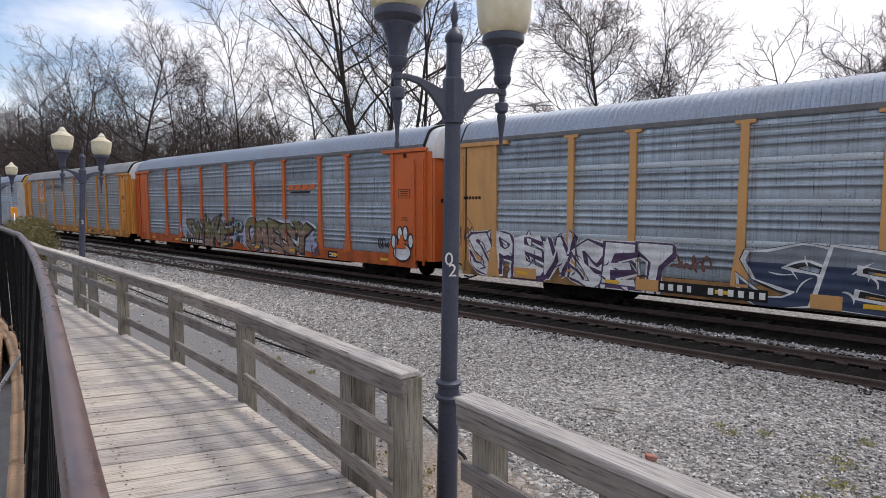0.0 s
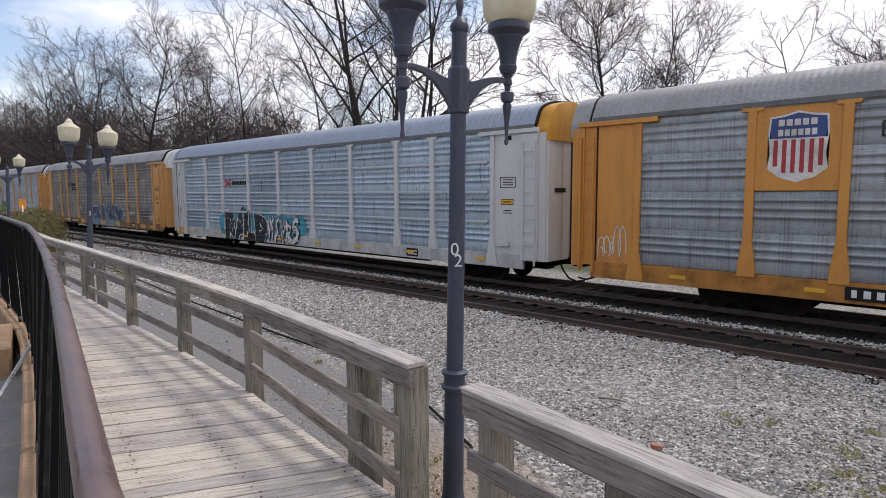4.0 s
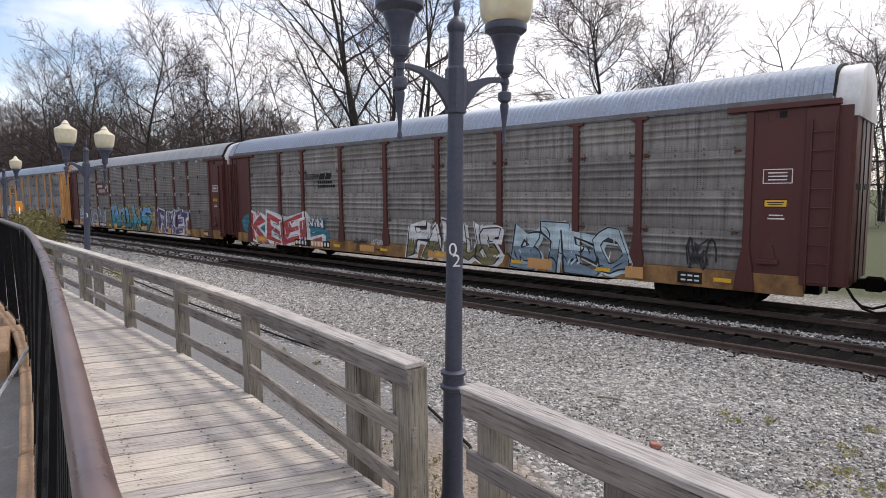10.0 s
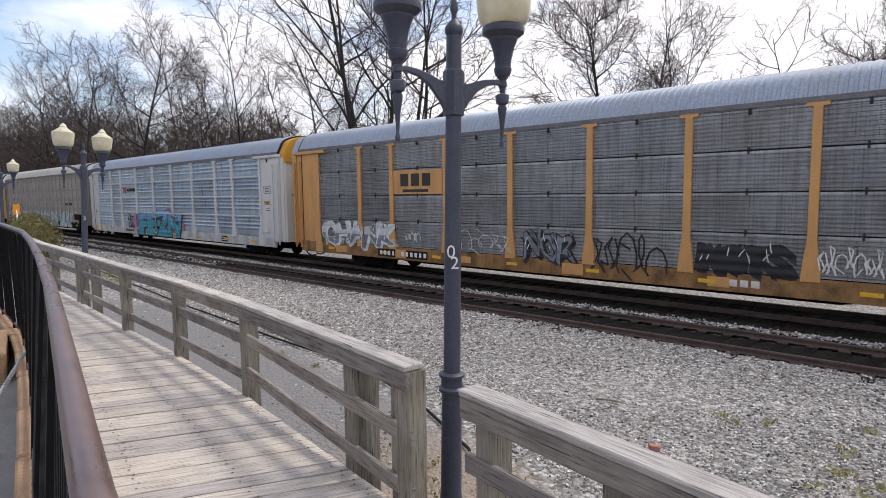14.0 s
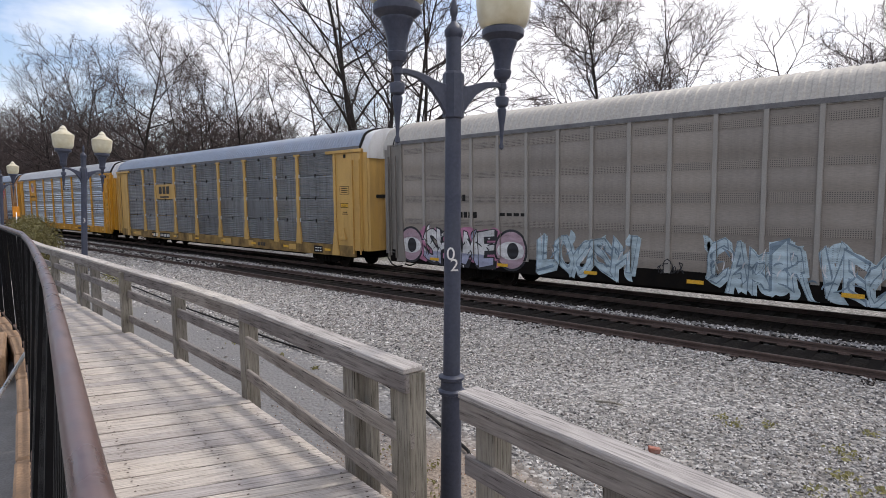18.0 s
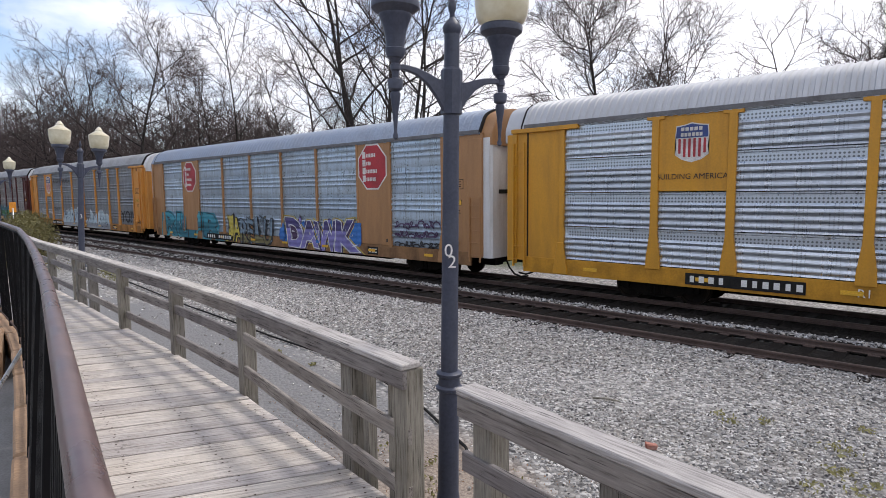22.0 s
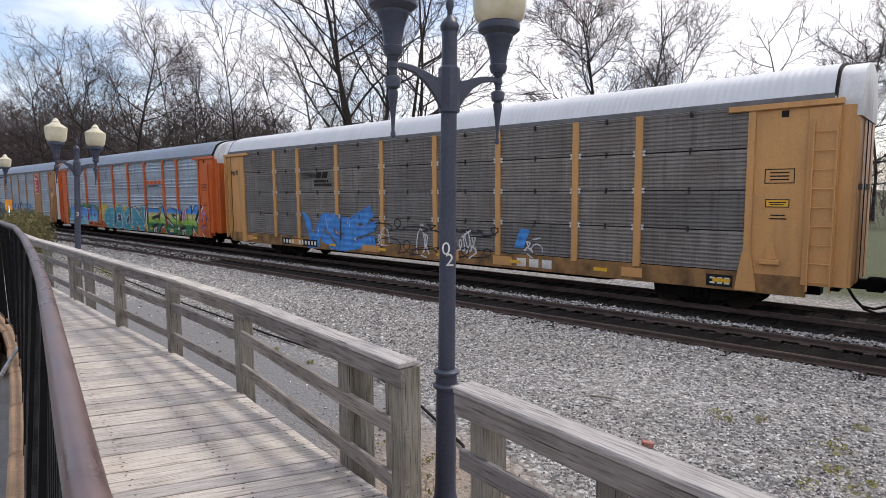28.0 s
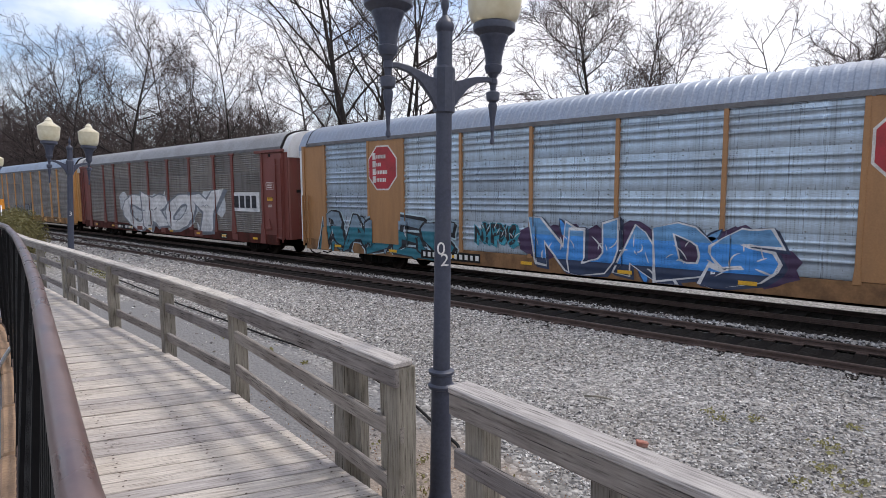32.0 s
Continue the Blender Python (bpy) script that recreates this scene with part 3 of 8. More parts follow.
def build_track(name, yc, label, near):
    track = tagged(new(name), label, "railway track", "", "structure")
    for side, y in (("near", yc - 0.7525), ("far", yc + 0.7525)):
        prof = [(-0.07, 0.10), (0.07, 0.10), (0.07, 0.113), (0.012, 0.125), (0.012, 0.175), (0.036, 0.185), (0.036, 0.212), (0.026, RAIL), (-0.026, RAIL), (-0.036, 0.212), (-0.036, 0.185), (-0.012, 0.175), (-0.012, 0.125), (-0.07, 0.113)]
        r = part("rail", sweep(bmesh.new(), [(y + a, b) for a, b in prof], -760, 640), M_RAIL, track, "rusty brown steel rail")
        part("running_surface", box(bmesh.new(), -760, 640, y - 0.022, y + 0.022, RAIL - 0.002, RAIL + 0.003), M_RAILTOP, r, "worn top of the rail")
    bed = [(-1.75, -0.02), (-1.45, 0.045), (-0.9, 0.05), (-0.72, 0.05), (-0.3, 0.055), (0.3, 0.055), (0.72, 0.05), (0.9, 0.05), (1.45, 0.045), (1.75, -0.02)]
    if near:
        bed = bed[2:-2]
        bed[0], bed[-1] = (-0.86, 0.0), (0.86, 0.0)
        bed[2], bed[3], bed[4] = (-0.62, 0.055), (0.0, 0.085), (0.62, 0.055)
    part("ballast_bed", sweep(bmesh.new(), [(yc + a, b) for a, b in bed], -300, 300), M_BED, track, "dark oily ballast between the rails")
    for k, (o0, o1) in enumerate(((-2.1, -0.86), (0.86, 2.1))):
        shoulder = [(o0, -0.02), (o0 + 0.35, 0.05), (o0 + 0.7, 0.085), (o1 - 0.04, 0.085), (o1, 0.03)] if k == 0 else [(o0, 0.03), (o0 + 0.04, 0.085), (o1 - 0.7, 0.085), (o1 - 0.35, 0.05), (o1, -0.02)]
        if near or k:
            part("ballast_shoulder", sweep(bmesh.new(), [(yc + u, v) for u, v in shoulder], -300, 300), M_GROUND if near and k == 0 else M_BED, track, "ballast shoulder")
    me = shared(("tie", 0), lambda: slab(-0.115, 0.115, -1.3, 1.3, -0.1, 0.092, 0.015))
    rng = random.Random(yc)
    for i in range(118):
        x = 8 - i * 0.54 + rng.uniform(-0.03, 0.03)
        part("tie", me, M_TIE, track, "", pose(x, yc + rng.uniform(-0.05, 0.05), rng.uniform(-0.012, 0.004), 0, 0, rng.uniform(-1.2, 1.2)))
    verts, faces = [], []
    for i in range(118, 420):
        x = 8 - i * 0.54
        b = len(verts)
        verts += [(x + sx * 0.115, yc + sy * 1.3, z) for z in (-0.05, 0.085) for sx, sy in ((-1, -1), (1, -1), (1, 1), (-1, 1))]
        faces += [tuple(b + k for k in f) for f in ((4, 5, 6, 7), (0, 1, 5, 4), (1, 2, 6, 5), (2, 3, 7, 6), (3, 0, 4, 7))]
    me = bpy.data.meshes.new("far_ties")
    me.from_pydata(verts, [], faces)
    tagged(part("far_ties", me, M_TIE, track), kind="stuff")
    plate = shared(("tie_plate", 0), lambda: slab(-0.1, 0.1, -0.16, 0.16, 0.0, 0.02, 0.004))
    if near:
        for i in range(60):
            x = 2.06 - i * 0.54
            part("tie_plate", plate, M_RAIL, track, "", pose(x, yc - 0.7525, 0.082))
            part("tie_plate", plate, M_RAIL, track, "", pose(x, yc + 0.7525, 0.082))


def build_stones():
    """Loose crushed stone: many small lumps, dense near the boardwalk and thinner far off."""
    rng = np.random.default_rng(5)
    base = np.array([(1, 0, 0), (-1, 0, 0), (0, 1, 0), (0, -1, 0), (0, 0, 1), (0, 0, -0.6)], float)
    tri = np.array([(0, 2, 4), (2, 1, 4), (1, 3, 4), (3, 0, 4), (2, 0, 5), (1, 2, 5), (3, 1, 5), (0, 3, 5)])
    spots = []
    for x0, x1, y0, y1, count, big in ((-9, 7, 4.7, 9.0, 40000, 0.0215), (-14, 7, 9.0, 12.0, 24000, 0.026), (-26, -9, 5.6, 12.0, 21000, 0.034), (-34, 5, 14.3, 15.3, 4000, 0.042),
                                       (-34, 5, 12.42, 12.62, 900, 0.026), (-34, 5, 13.85, 14.4, 1300, 0.032), (-34, 5, 11.95, 12.2, 1500, 0.034), (-60, -26, 6.0, 15.5, 9000, 0.055), (-7, 2, 4.0, 5.4, 2500, 0.022)):
        p = np.column_stack([rng.uniform(x0, x1, count), rng.uniform(y0, y1, count), rng.uniform(0, 0.012, count), big * rng.uniform(0.5, 1.35, count)])
        spots.append(p)
    spots = np.concatenate(spots)
    edge = np.interp(spots[:, 0], [-30, -17, -14.2, -11.7, -9, -7.4, -6, -4.6, -3.6, -2.8, -1.5, 7], [8.8, 7.5, 7.3, 7.05, 6.95, 6.75, 6.45, 6.05, 5.75, 5.4, 5.0, 4.7])
    keep = (spots[:, 1] > edge + rng.normal(0, 0.12, len(spots))) | (rng.random(len(spots)) < 0.04)
    spots = spots[keep]
    n = len(spots)
    shape = base[None] * rng.uniform(0.55, 1.25, (n, 6, 1)) * spots[:, None, 3:4] * np.stack([rng.uniform(0.8, 1.5, n), rng.uniform(0.6, 1.1, n), rng.uniform(0.45, 0.9, n)], -1)[:, None]
    a, t = rng.uniform(0, 6.28, n), rng.uniform(-0.5, 0.5, n)
    ca, sa, ct, st = np.cos(a), np.sin(a), np.cos(t), np.sin(t)
    x, y, z = shape[..., 0], shape[..., 1], shape[..., 2]
    y, z = y * ct[:, None] - z * st[:, None], y * st[:, None] + z * ct[:, None]
    x, y = x * ca[:, None] - y * sa[:, None], x * sa[:, None] + y * ca[:, None]
    v = np.stack([x + spots[:, None, 0], y + spots[:, None, 1], z + spots[:, None, 2] + 0.006], -1).reshape(-1, 3)
    lift = np.interp(spots[:, 1], [10.9, 11.25, 11.6, 12.1, 12.2, 12.45, 13.0, 13.55, 13.8, 14.4, 14.8, 15.05], [0, 0.05, 0.085, 0.085, 0.05, 0.075, 0.095, 0.075, 0.085, 0.085, 0.05, 0.0])
    v[:, 2] += np.repeat(lift, 6)
    f = (tri[None] + (np.arange(n) * 6)[:, None, None]).reshape(-1, 3)
    me = bpy.data.meshes.new("crushed_stone")
    me.from_pydata(v.tolist(), [], f.tolist())
    tagged(part("crushed_stone", me, M_STONE), "loose grey crushed stone lying on the ground", "gravel", "", "stuff")


# ---------------------------------------------------------------- boardwalk and rails
FENCE = [(5.2, 1.02), (-1.95, 2.33), (-2.45, 2.42), (-5.22, 2.85), (-7.23, 3.06), (-9.45, 3.22), (-12.47, 3.47), (-16.0, 3.72), (-22.5, 4.45)]
DECK_EDGE = [(5.0, -0.75), (0.0, 0.10), (-1.22, 0.342), (-1.64, 0.428), (-2.32, 0.565), (-3.59, 0.845), (-5.16, 1.18), (-6.98, 1.54), (-9.30, 1.97), (-12.20, 2.45), (-14.90, 2.80)]
HANDRAIL = [(2.44, -0.365), (0.0, 0.049), (-0.61, 0.168), (-0.82, 0.215), (-1.11, 0.281), (-1.68, 0.409), (-2.25, 0.536), (-3.37, 0.769), (-4.79, 1.047), (-6.17, 1.295), (-7.6, 1.461), (-9.55, 1.68), (-11.5, 1.88)]
RAIL_FOOT = [(2.44, -0.42), (0.0, 0.0), (-1.11, 0.21), (-2.25, 0.44), (-3.16, 0.63), (-3.92, 0.80), (-5.14, 1.06), (-6.65, 1.35), (-7.34, 1.46), (-9.37, 1.64), (-11.5, 1.83)]
HAND_TOP, FOOT_BAR = 3.0, 1.91
TERRACE = 1.72                       # paved level on which the railing stands


def build_boardwalk():
    walkway = tagged(new("boardwalk"), "weathered grey wooden boardwalk raised above the gravel", "boardwalk", "", "structure")
    rng = random.Random(3)
    way = Vector((math.cos(radians(62)), math.sin(radians(62))))
    x = 4.3
    while x > -17.5:
        corners = []
        for o in (0.0, 0.1525):
            px = x - o
            ya = line_at(DECK_EDGE, px) + 0.06
            n = 0.4
            while ya + way.y * n < line_at(FENCE, px + way.x * n) - 0.02 and n < 4:
                n += 0.004
            corners.append(((px, ya), (px + way.x * n, ya + way.y * n)))
        (a0, a1), (b0, b1) = corners
        cx, cy = (a0[0] + a1[0] + b0[0] + b1[0]) / 4, (a0[1] + a1[1] + b0[1] + b1[1]) / 4
        turn = Matrix.Rotation(-radians(62), 2)
        flat = [turn @ Vector((q[0] - cx, q[1] - cy)) for q in (b0, a0, a1, b1)]
        bm = bmesh.new()
        low = [bm.verts.new((q.x, q.y, -0.038)) for q in flat]
        top = [bm.verts.new((q.x, q.y, 0.0)) for q in flat]
        bm.faces.new(low)
        bm.faces.new(top[::-1])
        for i in range(4):
            j = (i + 1) % 4
            bm.faces.new((low[j], low[i], top[i], top[j]))
        bmesh.ops.recalc_face_normals(bm, faces=bm.faces)
        part("deck_board", bevelled(bm, 0.003), M_DECK, walkway, "", pose(cx, cy, DECK + rng.uniform(-0.006, 0.001), rng.uniform(-0.5, 0.5), rng.uniform(-0.15, 0.15), 62 + rng.uniform(-0.25, 0.25)))
        x -= 0.1635
    for t in (0.12, 0.5, 0.9):
        bm = bmesh.new()
        for xa, xb in ((4.4, -2.5), (-2.5, -5.2), (-5.2, -9.4), (-9.4, -14.0)):
            a = Vector((xa, line_at(DECK_EDGE, xa) * (1 - t) + line_at(FENCE, xa) * t, DECK - 0.14))
            b = Vector((xb, line_at(DECK_EDGE, xb) * (1 - t) + line_at(FENCE, xb) * t, DECK - 0.14))
            tube(bm, [a, b], 0.09, 4)
        part("joist", bm, M_POST, walkway)
    verts, faces = [], []
    x = 4.3
    while x > -9:
        ya, yb = line_at(DECK_EDGE, x) + 0.3, line_at(FENCE, x) - 0.12
        for f in (0.1, 0.52, 0.94):
            n = (yb - ya) / way.y * f
            for o in (-0.035, 0.035):
                px, py = x + way.x * n + way.y * o + rng.uniform(-0.006, 0.006), ya + way.y * n - way.x * o + rng.uniform(-0.006, 0.006)
                k = len(verts)
                verts += [(px + 0.0095 * math.cos(c), py + 0.0095 * math.sin(c), DECK + 0.0015) for c in (0, 1.26, 2.51, 3.77, 5.03)]
                faces.append(tuple(range(k, k + 5)))
        x -= 0.1635
    me = bpy.data.meshes.new("nail_heads")
    me.from_pydata(verts, [], faces)
    tagged(part("nail_heads", me, M_RAIL, walkway, "rusty nail heads"), kind="stuff")


def rail_piece(a, b, depth, z0, z1, name, mat, parent, rise=0.0):
    """A straight board between two plan points, its far end higher by rise."""
    d = Vector((b[0] - a[0], b[1] - a[1], 0))
    n = d.length
    bm = slab(-n / 2, n / 2, -depth / 2, depth / 2, -(z1 - z0) / 2, (z1 - z0) / 2, 0.007)
    return part(name, bm, mat, parent, "", pose((a[0] + b[0]) / 2, (a[1] + b[1]) / 2, (z0 + z1 + rise) / 2, 0, -math.degrees(math.atan2(rise, n)), math.degrees(math.atan2(d.y, d.x))))


def build_fence(points, posts, label):
    fence = tagged(new("wooden_fence"), label, "fence", "wooden fences along the boardwalk")
    for a, b in zip(points, points[1:]):
        d = Vector((b[0] - a[0], b[1] - a[1])).normalized()
        a2, b2 = (a[0] + d.x * 0.002, a[1] + d.y * 0.002), (b[0] - d.x * 0.002, b[1] - d.y * 0.002)
        n = Vector((-d.y, d.x))
        if n.y > 0:
            n = -n
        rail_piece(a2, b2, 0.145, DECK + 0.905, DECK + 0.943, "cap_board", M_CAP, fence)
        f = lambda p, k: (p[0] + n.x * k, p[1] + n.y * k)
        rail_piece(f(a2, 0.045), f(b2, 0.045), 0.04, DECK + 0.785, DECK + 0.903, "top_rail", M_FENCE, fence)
        ramp_end = -5.3 < b[0] < -5.1
        mid, low = (0.48, 0.115) if ramp_end else ((0.57, 0.20) if b[0] < -5.3 else (0.53, 0.247))
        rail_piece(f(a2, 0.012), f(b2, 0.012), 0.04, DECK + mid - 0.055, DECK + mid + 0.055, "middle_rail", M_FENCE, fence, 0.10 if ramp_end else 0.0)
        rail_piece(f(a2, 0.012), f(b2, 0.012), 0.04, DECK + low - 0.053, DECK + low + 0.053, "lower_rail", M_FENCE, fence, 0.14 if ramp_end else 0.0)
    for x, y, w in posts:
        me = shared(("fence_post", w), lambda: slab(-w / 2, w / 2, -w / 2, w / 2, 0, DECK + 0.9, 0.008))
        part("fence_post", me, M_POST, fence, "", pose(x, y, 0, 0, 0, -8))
    return fence


def build_railing():
    railing = tagged(new("metal_railing"), "black metal picket railing with worn brown top rail", "railing")
    part("top_rail", tube(bmesh.new(), [(x, y, HAND_TOP) for x, y in HANDRAIL], 0.0195, 16), M_HANDRAIL, railing, "worn reddish-brown metal hand rail")
    part("upper_bar", tube(bmesh.new(), [(x, y - 0.004, HAND_TOP - 0.03) for x, y in HANDRAIL], 0.010, 4), M_PICKET, railing)
    # the foot bar is two rods twisted together
    for turn in (0.0, math.pi):
        path, x = [], 2.4
        while x > -11.4:
            a = turn + x / 0.085 * 6.2832
            path.append((x, line_at(RAIL_FOOT, x) + 0.007 * math.cos(a), FOOT_BAR + 0.007 * math.sin(a)))
            x -= 0.017
        part("foot_bar", tube(bmesh.new(), path, 0.0085, 5), M_RAIL, railing, "rusty twisted foot bar")
    tall = HAND_TOP - 0.03 - FOOT_BAR
    me = shared(("picket", 0), lambda: box(bmesh.new(), -0.009, 0.009, -0.008, 0.008, 0.0, tall))
    post = shared(("rail_post", 0), lambda: slab(-0.016, 0.016, -0.016, 0.016, -0.08, tall, 0.003))
    x, k = 2.3, 0
    while x > -11.3:
        foot, head = line_at(RAIL_FOOT, x), line_at(HANDRAIL, x) - 0.004
        lean = math.degrees(math.atan2(head - foot, tall))
        if k % 13 < 10:
            part("post" if k % 13 == 0 else "picket", post if k % 13 == 0 else me, M_PICKET, railing, "", pose(x, foot, FOOT_BAR, -lean, 0, -10))
        x -= 0.078
        k += 1
    bm = tube(bmesh.new(), [(-6.20, 1.255, 1.93), (-5.36, 0.886, 1.80), (-5.0, 0.73, 1.745)], 0.016, 10)
    tagged(part("brace_bar", bm, M_STEEL), "bright galvanised steel brace bar leaning on the low wall", "steel bar")


def build_low_wall():
    wall = tagged(new("low_wall"), "low tan stone wall under the railing", "wall", "", "structure")
    rng = random.Random(8)
    me = shared(("cap_stone", 0), lambda: slab(-0.445, 0.445, -0.078, 0.078, -0.09, 0, 0.014))
    body = shared(("wall_block", 0), lambda: slab(-0.449, 0.449, -0.066, 0.066, -1.8, -0.092, 0.012))
    top = FOOT_BAR - 0.05
    x = 2.0
    while x > -11.2:
        y = line_at(RAIL_FOOT, x) - 0.012
        turn = math.degrees(math.atan2(line_at(RAIL_FOOT, x + 0.45) - line_at(RAIL_FOOT, x - 0.45), 0.9))
        part("cap_stone", me, M_WALL, wall, "", pose(x, y, top + rng.uniform(-0.008, 0.0), rng.uniform(-0.8, 0.8), 0, turn + rng.uniform(-0.4, 0.4)))
        part("wall_block", body, M_WALL, wall, "", pose(x, y, top, 0, 0, turn))
        x -= 0.90
    part("pier", slab(-0.62, 0.62, -0.55, 0.0, -1.7, 0, 0.02), M_WALL, wall, "wider tan stone pier", pose(-7.15, 1.295, top + 0.012, 0, 0, -12))
    bm = bmesh.new()
    pts = [(6, -30), (6, -1.15)] + [(px, py - 0.06) for px, py in RAIL_FOOT] + [(-16, 2.2), (-16, -30)]
    up = [bm.verts.new((px, py, TERRACE - 0.14)) for px, py in pts]
    dn = [bm.verts.new((px, py, -0.05)) for px, py in pts]
    bm.faces.new(up)
    for i in range(len(pts)):
        j = (i + 1) % len(pts)
        bm.faces.new((up[i], up[j], dn[j], dn[i]))
    bmesh.ops.recalc_face_normals(bm, faces=bm.faces)
    tagged(part("pavement", bm, M_PAVE), "grey paved terrace beside the railing", "pavement", "", "structure")


# ---------------------------------------------------------------- street lamps


def build_lamp(x, y, turn, lean, back, number):
    lamp = tagged(new("street_lamp"), "blue-grey iron twin-globe street lamp with cream glass globes", "street lamp", "street lamps along the boardwalk")
    lamp.matrix_world = pose(x, y, 0 if number == "02" else -0.14, -back, lean, 0)
    z = RAIL
    part("base", shared(("lamp_base", 0), lambda: lathe(bmesh.new(), [(0.19, 0), (0.19, 0.08), (0.165, 0.12), (0.155, 0.55), (0.17, 0.60), (0.14, 0.68), (0.135, 0.82), (0.12, 0.87), (0.105, 0.97), (0.085, 1.03), (0.076, 1.10)])), M_LAMP, lamp)
    part("lower_shaft", shared(("lamp_shaft", 0), lambda: lathe(bmesh.new(), [(0.078, 1.0), (0.072, 1.88)], 16)), M_LAMP, lamp)
    part("collar", shared(("lamp_collar", 0), lambda: lathe(bmesh.new(), [(0.073, 1.86), (0.095, 1.87), (0.098, 1.89), (0.08, 1.905), (0.075, 1.965), (0.092, 1.975), (0.094, 1.995), (0.068, 2.01)])), M_LAMP, lamp)
    part("pole", shared(("lamp_pole", 0), lambda: lathe(bmesh.new(), [(0.062, 1.98), (0.058, 3.0), (0.052, 4.38)], 18)), M_LAMP, lamp)
    part("finial", shared(("lamp_finial", 0), lambda: lathe(bmesh.new(), [(0.053, 4.36), (0.064, 4.38), (0.064, 4.41), (0.052, 4.43), (0.030, 4.455), (0.018, 4.47), (0.017, 4.50), (0.026, 4.52), (0.028, 4.55), (0.016, 4.59), (0.005, 4.64)], 16)), M_LAMP, lamp)
    part("hub", shared(("lamp_hub", 0), lambda: lathe(bmesh.new(), [(0.058, 3.82), (0.075, 3.83), (0.075, 4.12), (0.056, 4.14)], 8)), M_LAMP, lamp)
    a = radians(turn)
    for s in (-1, 1):
        dx, dy = math.cos(a) * s, math.sin(a) * s

        def arm():
            bm = bmesh.new()
            pts = [(0.06, 3.94), (0.13, 3.99), (0.21, 4.045), (0.30, 4.08), (0.40, 4.095), (0.46, 4.085)]
            wid = [0.22, 0.13, 0.075, 0.046, 0.036, 0.034]
            rows = []
            for (r, h), w in zip(pts, wid):
                rows.append([bm.verts.new((r, yy, h + zz)) for yy, zz in ((-0.016, -w / 2), (0.016, -w / 2), (0.016, w / 2), (-0.016, w / 2))])
            for p, q in zip(rows, rows[1:]):
                for k in range(4):
                    bm.faces.new((p[k], p[(k + 1) % 4], q[(k + 1) % 4], q[k]))
            bm.faces.new(rows[0][::-1])
            bm.faces.new(rows[-1])
            bmesh.ops.recalc_face_normals(bm, faces=bm.faces)
            return bevelled(bm, 0.006)

        part("arm", shared(("lamp_arm", 0), arm), M_LAMP, lamp, "", pose(0, 0, 0, 0, 0, turn + (0 if s > 0 else 180)))
        holder = [(0.004, 3.63), (0.016, 3.64), (0.017, 3.66), (0.010, 3.68), (0.011, 3.70), (0.018, 3.80), (0.028, 3.87), (0.034, 3.91), (0.033, 3.925), (0.024, 3.935), (0.046, 3.95), (0.052, 4.00), (0.048, 4.01), (0.020, 4.02),
                  (0.024, 4.06), (0.032, 4.07), (0.032, 4.105), (0.024, 4.11), (0.040, 4.14), (0.052, 4.145), (0.060, 4.165), (0.066, 4.185), (0.066, 4.20), (0.058, 4.205), (0.062, 4.25), (0.070, 4.30), (0.084, 4.35), (0.100, 4.39),
                  (0.104, 4.40), (0.104, 4.41), (0.128, 4.425), (0.152, 4.445), (0.155, 4.475), (0.150, 4.49), (0.122, 4.51)]
        part("lamp_holder", shared(("lamp_holder", 0), lambda: lathe(bmesh.new(), holder)), M_LAMP, lamp, "", pose(dx * 0.46, dy * 0.46, 0))
        glass = [(0.135, 4.495), (0.165, 4.515), (0.186, 4.56), (0.197, 4.65), (0.206, 4.76), (0.209, 4.79), (0.19, 4.81), (0.13, 4.85), (0.085, 4.88), (0.07, 4.90), (0.075, 4.92), (0.05, 4.945), (0.04, 4.97), (0.01, 4.985)]
        part("globe", shared(("lamp_globe", 0), lambda: lathe(bmesh.new(), glass)), M_GLOBE, lamp, "cream milk-glass globe with pointed lid", pose(dx * 0.46, dy * 0.46, 0))
    if number:
        toward = math.degrees(math.atan2(-y, -x)) + 90
        for digit, h, sx in (("0", 2.885, -0.012), ("2", 2.805, 0.014)) if number == "02" else (("3", 2.98, 0.0),):
            me = lettering(digit, 0.125)
            back = pose(0, 0, 0, 0, 0, toward) @ pose(sx, -0.0635, h, 90, 0, 0)
            part("number", me, M_STENCIL, lamp, "white painted digit", back)
    return lamp


build_ground()
build_track("train_track", TRACK_A, "railway track with rusty rails under the freight train", False)
build_track("empty_track", TRACK_B, "empty railway track with rusty rails and dark ties", True)
build_boardwalk()
build_fence(FENCE[2:], [(-2.52, 2.46, 0.14), (-2.68, 2.50, 0.075), (-3.20, 2.59, 0.15), (-3.03, 2.58, 0.075), (-5.22, 2.88, 0.14), (-7.24, 3.07, 0.14), (-9.29, 3.17, 0.14), (-11.46, 3.43, 0.14), (-12.25, 3.47, 0.14), (-12.58, 3.50, 0.14), (-14.7, 3.63, 0.14), (-16.8, 3.80, 0.14), (-18.9, 4.03, 0.14), (-21.0, 4.27, 0.14)],
            "weathered grey three-rail wooden fence beside the boardwalk")
build_fence(FENCE[:2][::-1], [(-1.80, 2.36, 0.14), (-1.00, 2.21, 0.14), (0.6, 1.92, 0.14), (2.5, 1.57, 0.14), (4.4, 1.22, 0.14)], "weathered grey wooden fence with wide cap board")
build_railing()
build_low_wall()
build_lamp(-2.77, 3.08, 80, 1.2, 0, "02")
build_lamp(-14.50, 4.05, 112, 0.6, 2.6, "3")
build_lamp(-27.9, 5.15, 112, 0.6, 2.0, "")

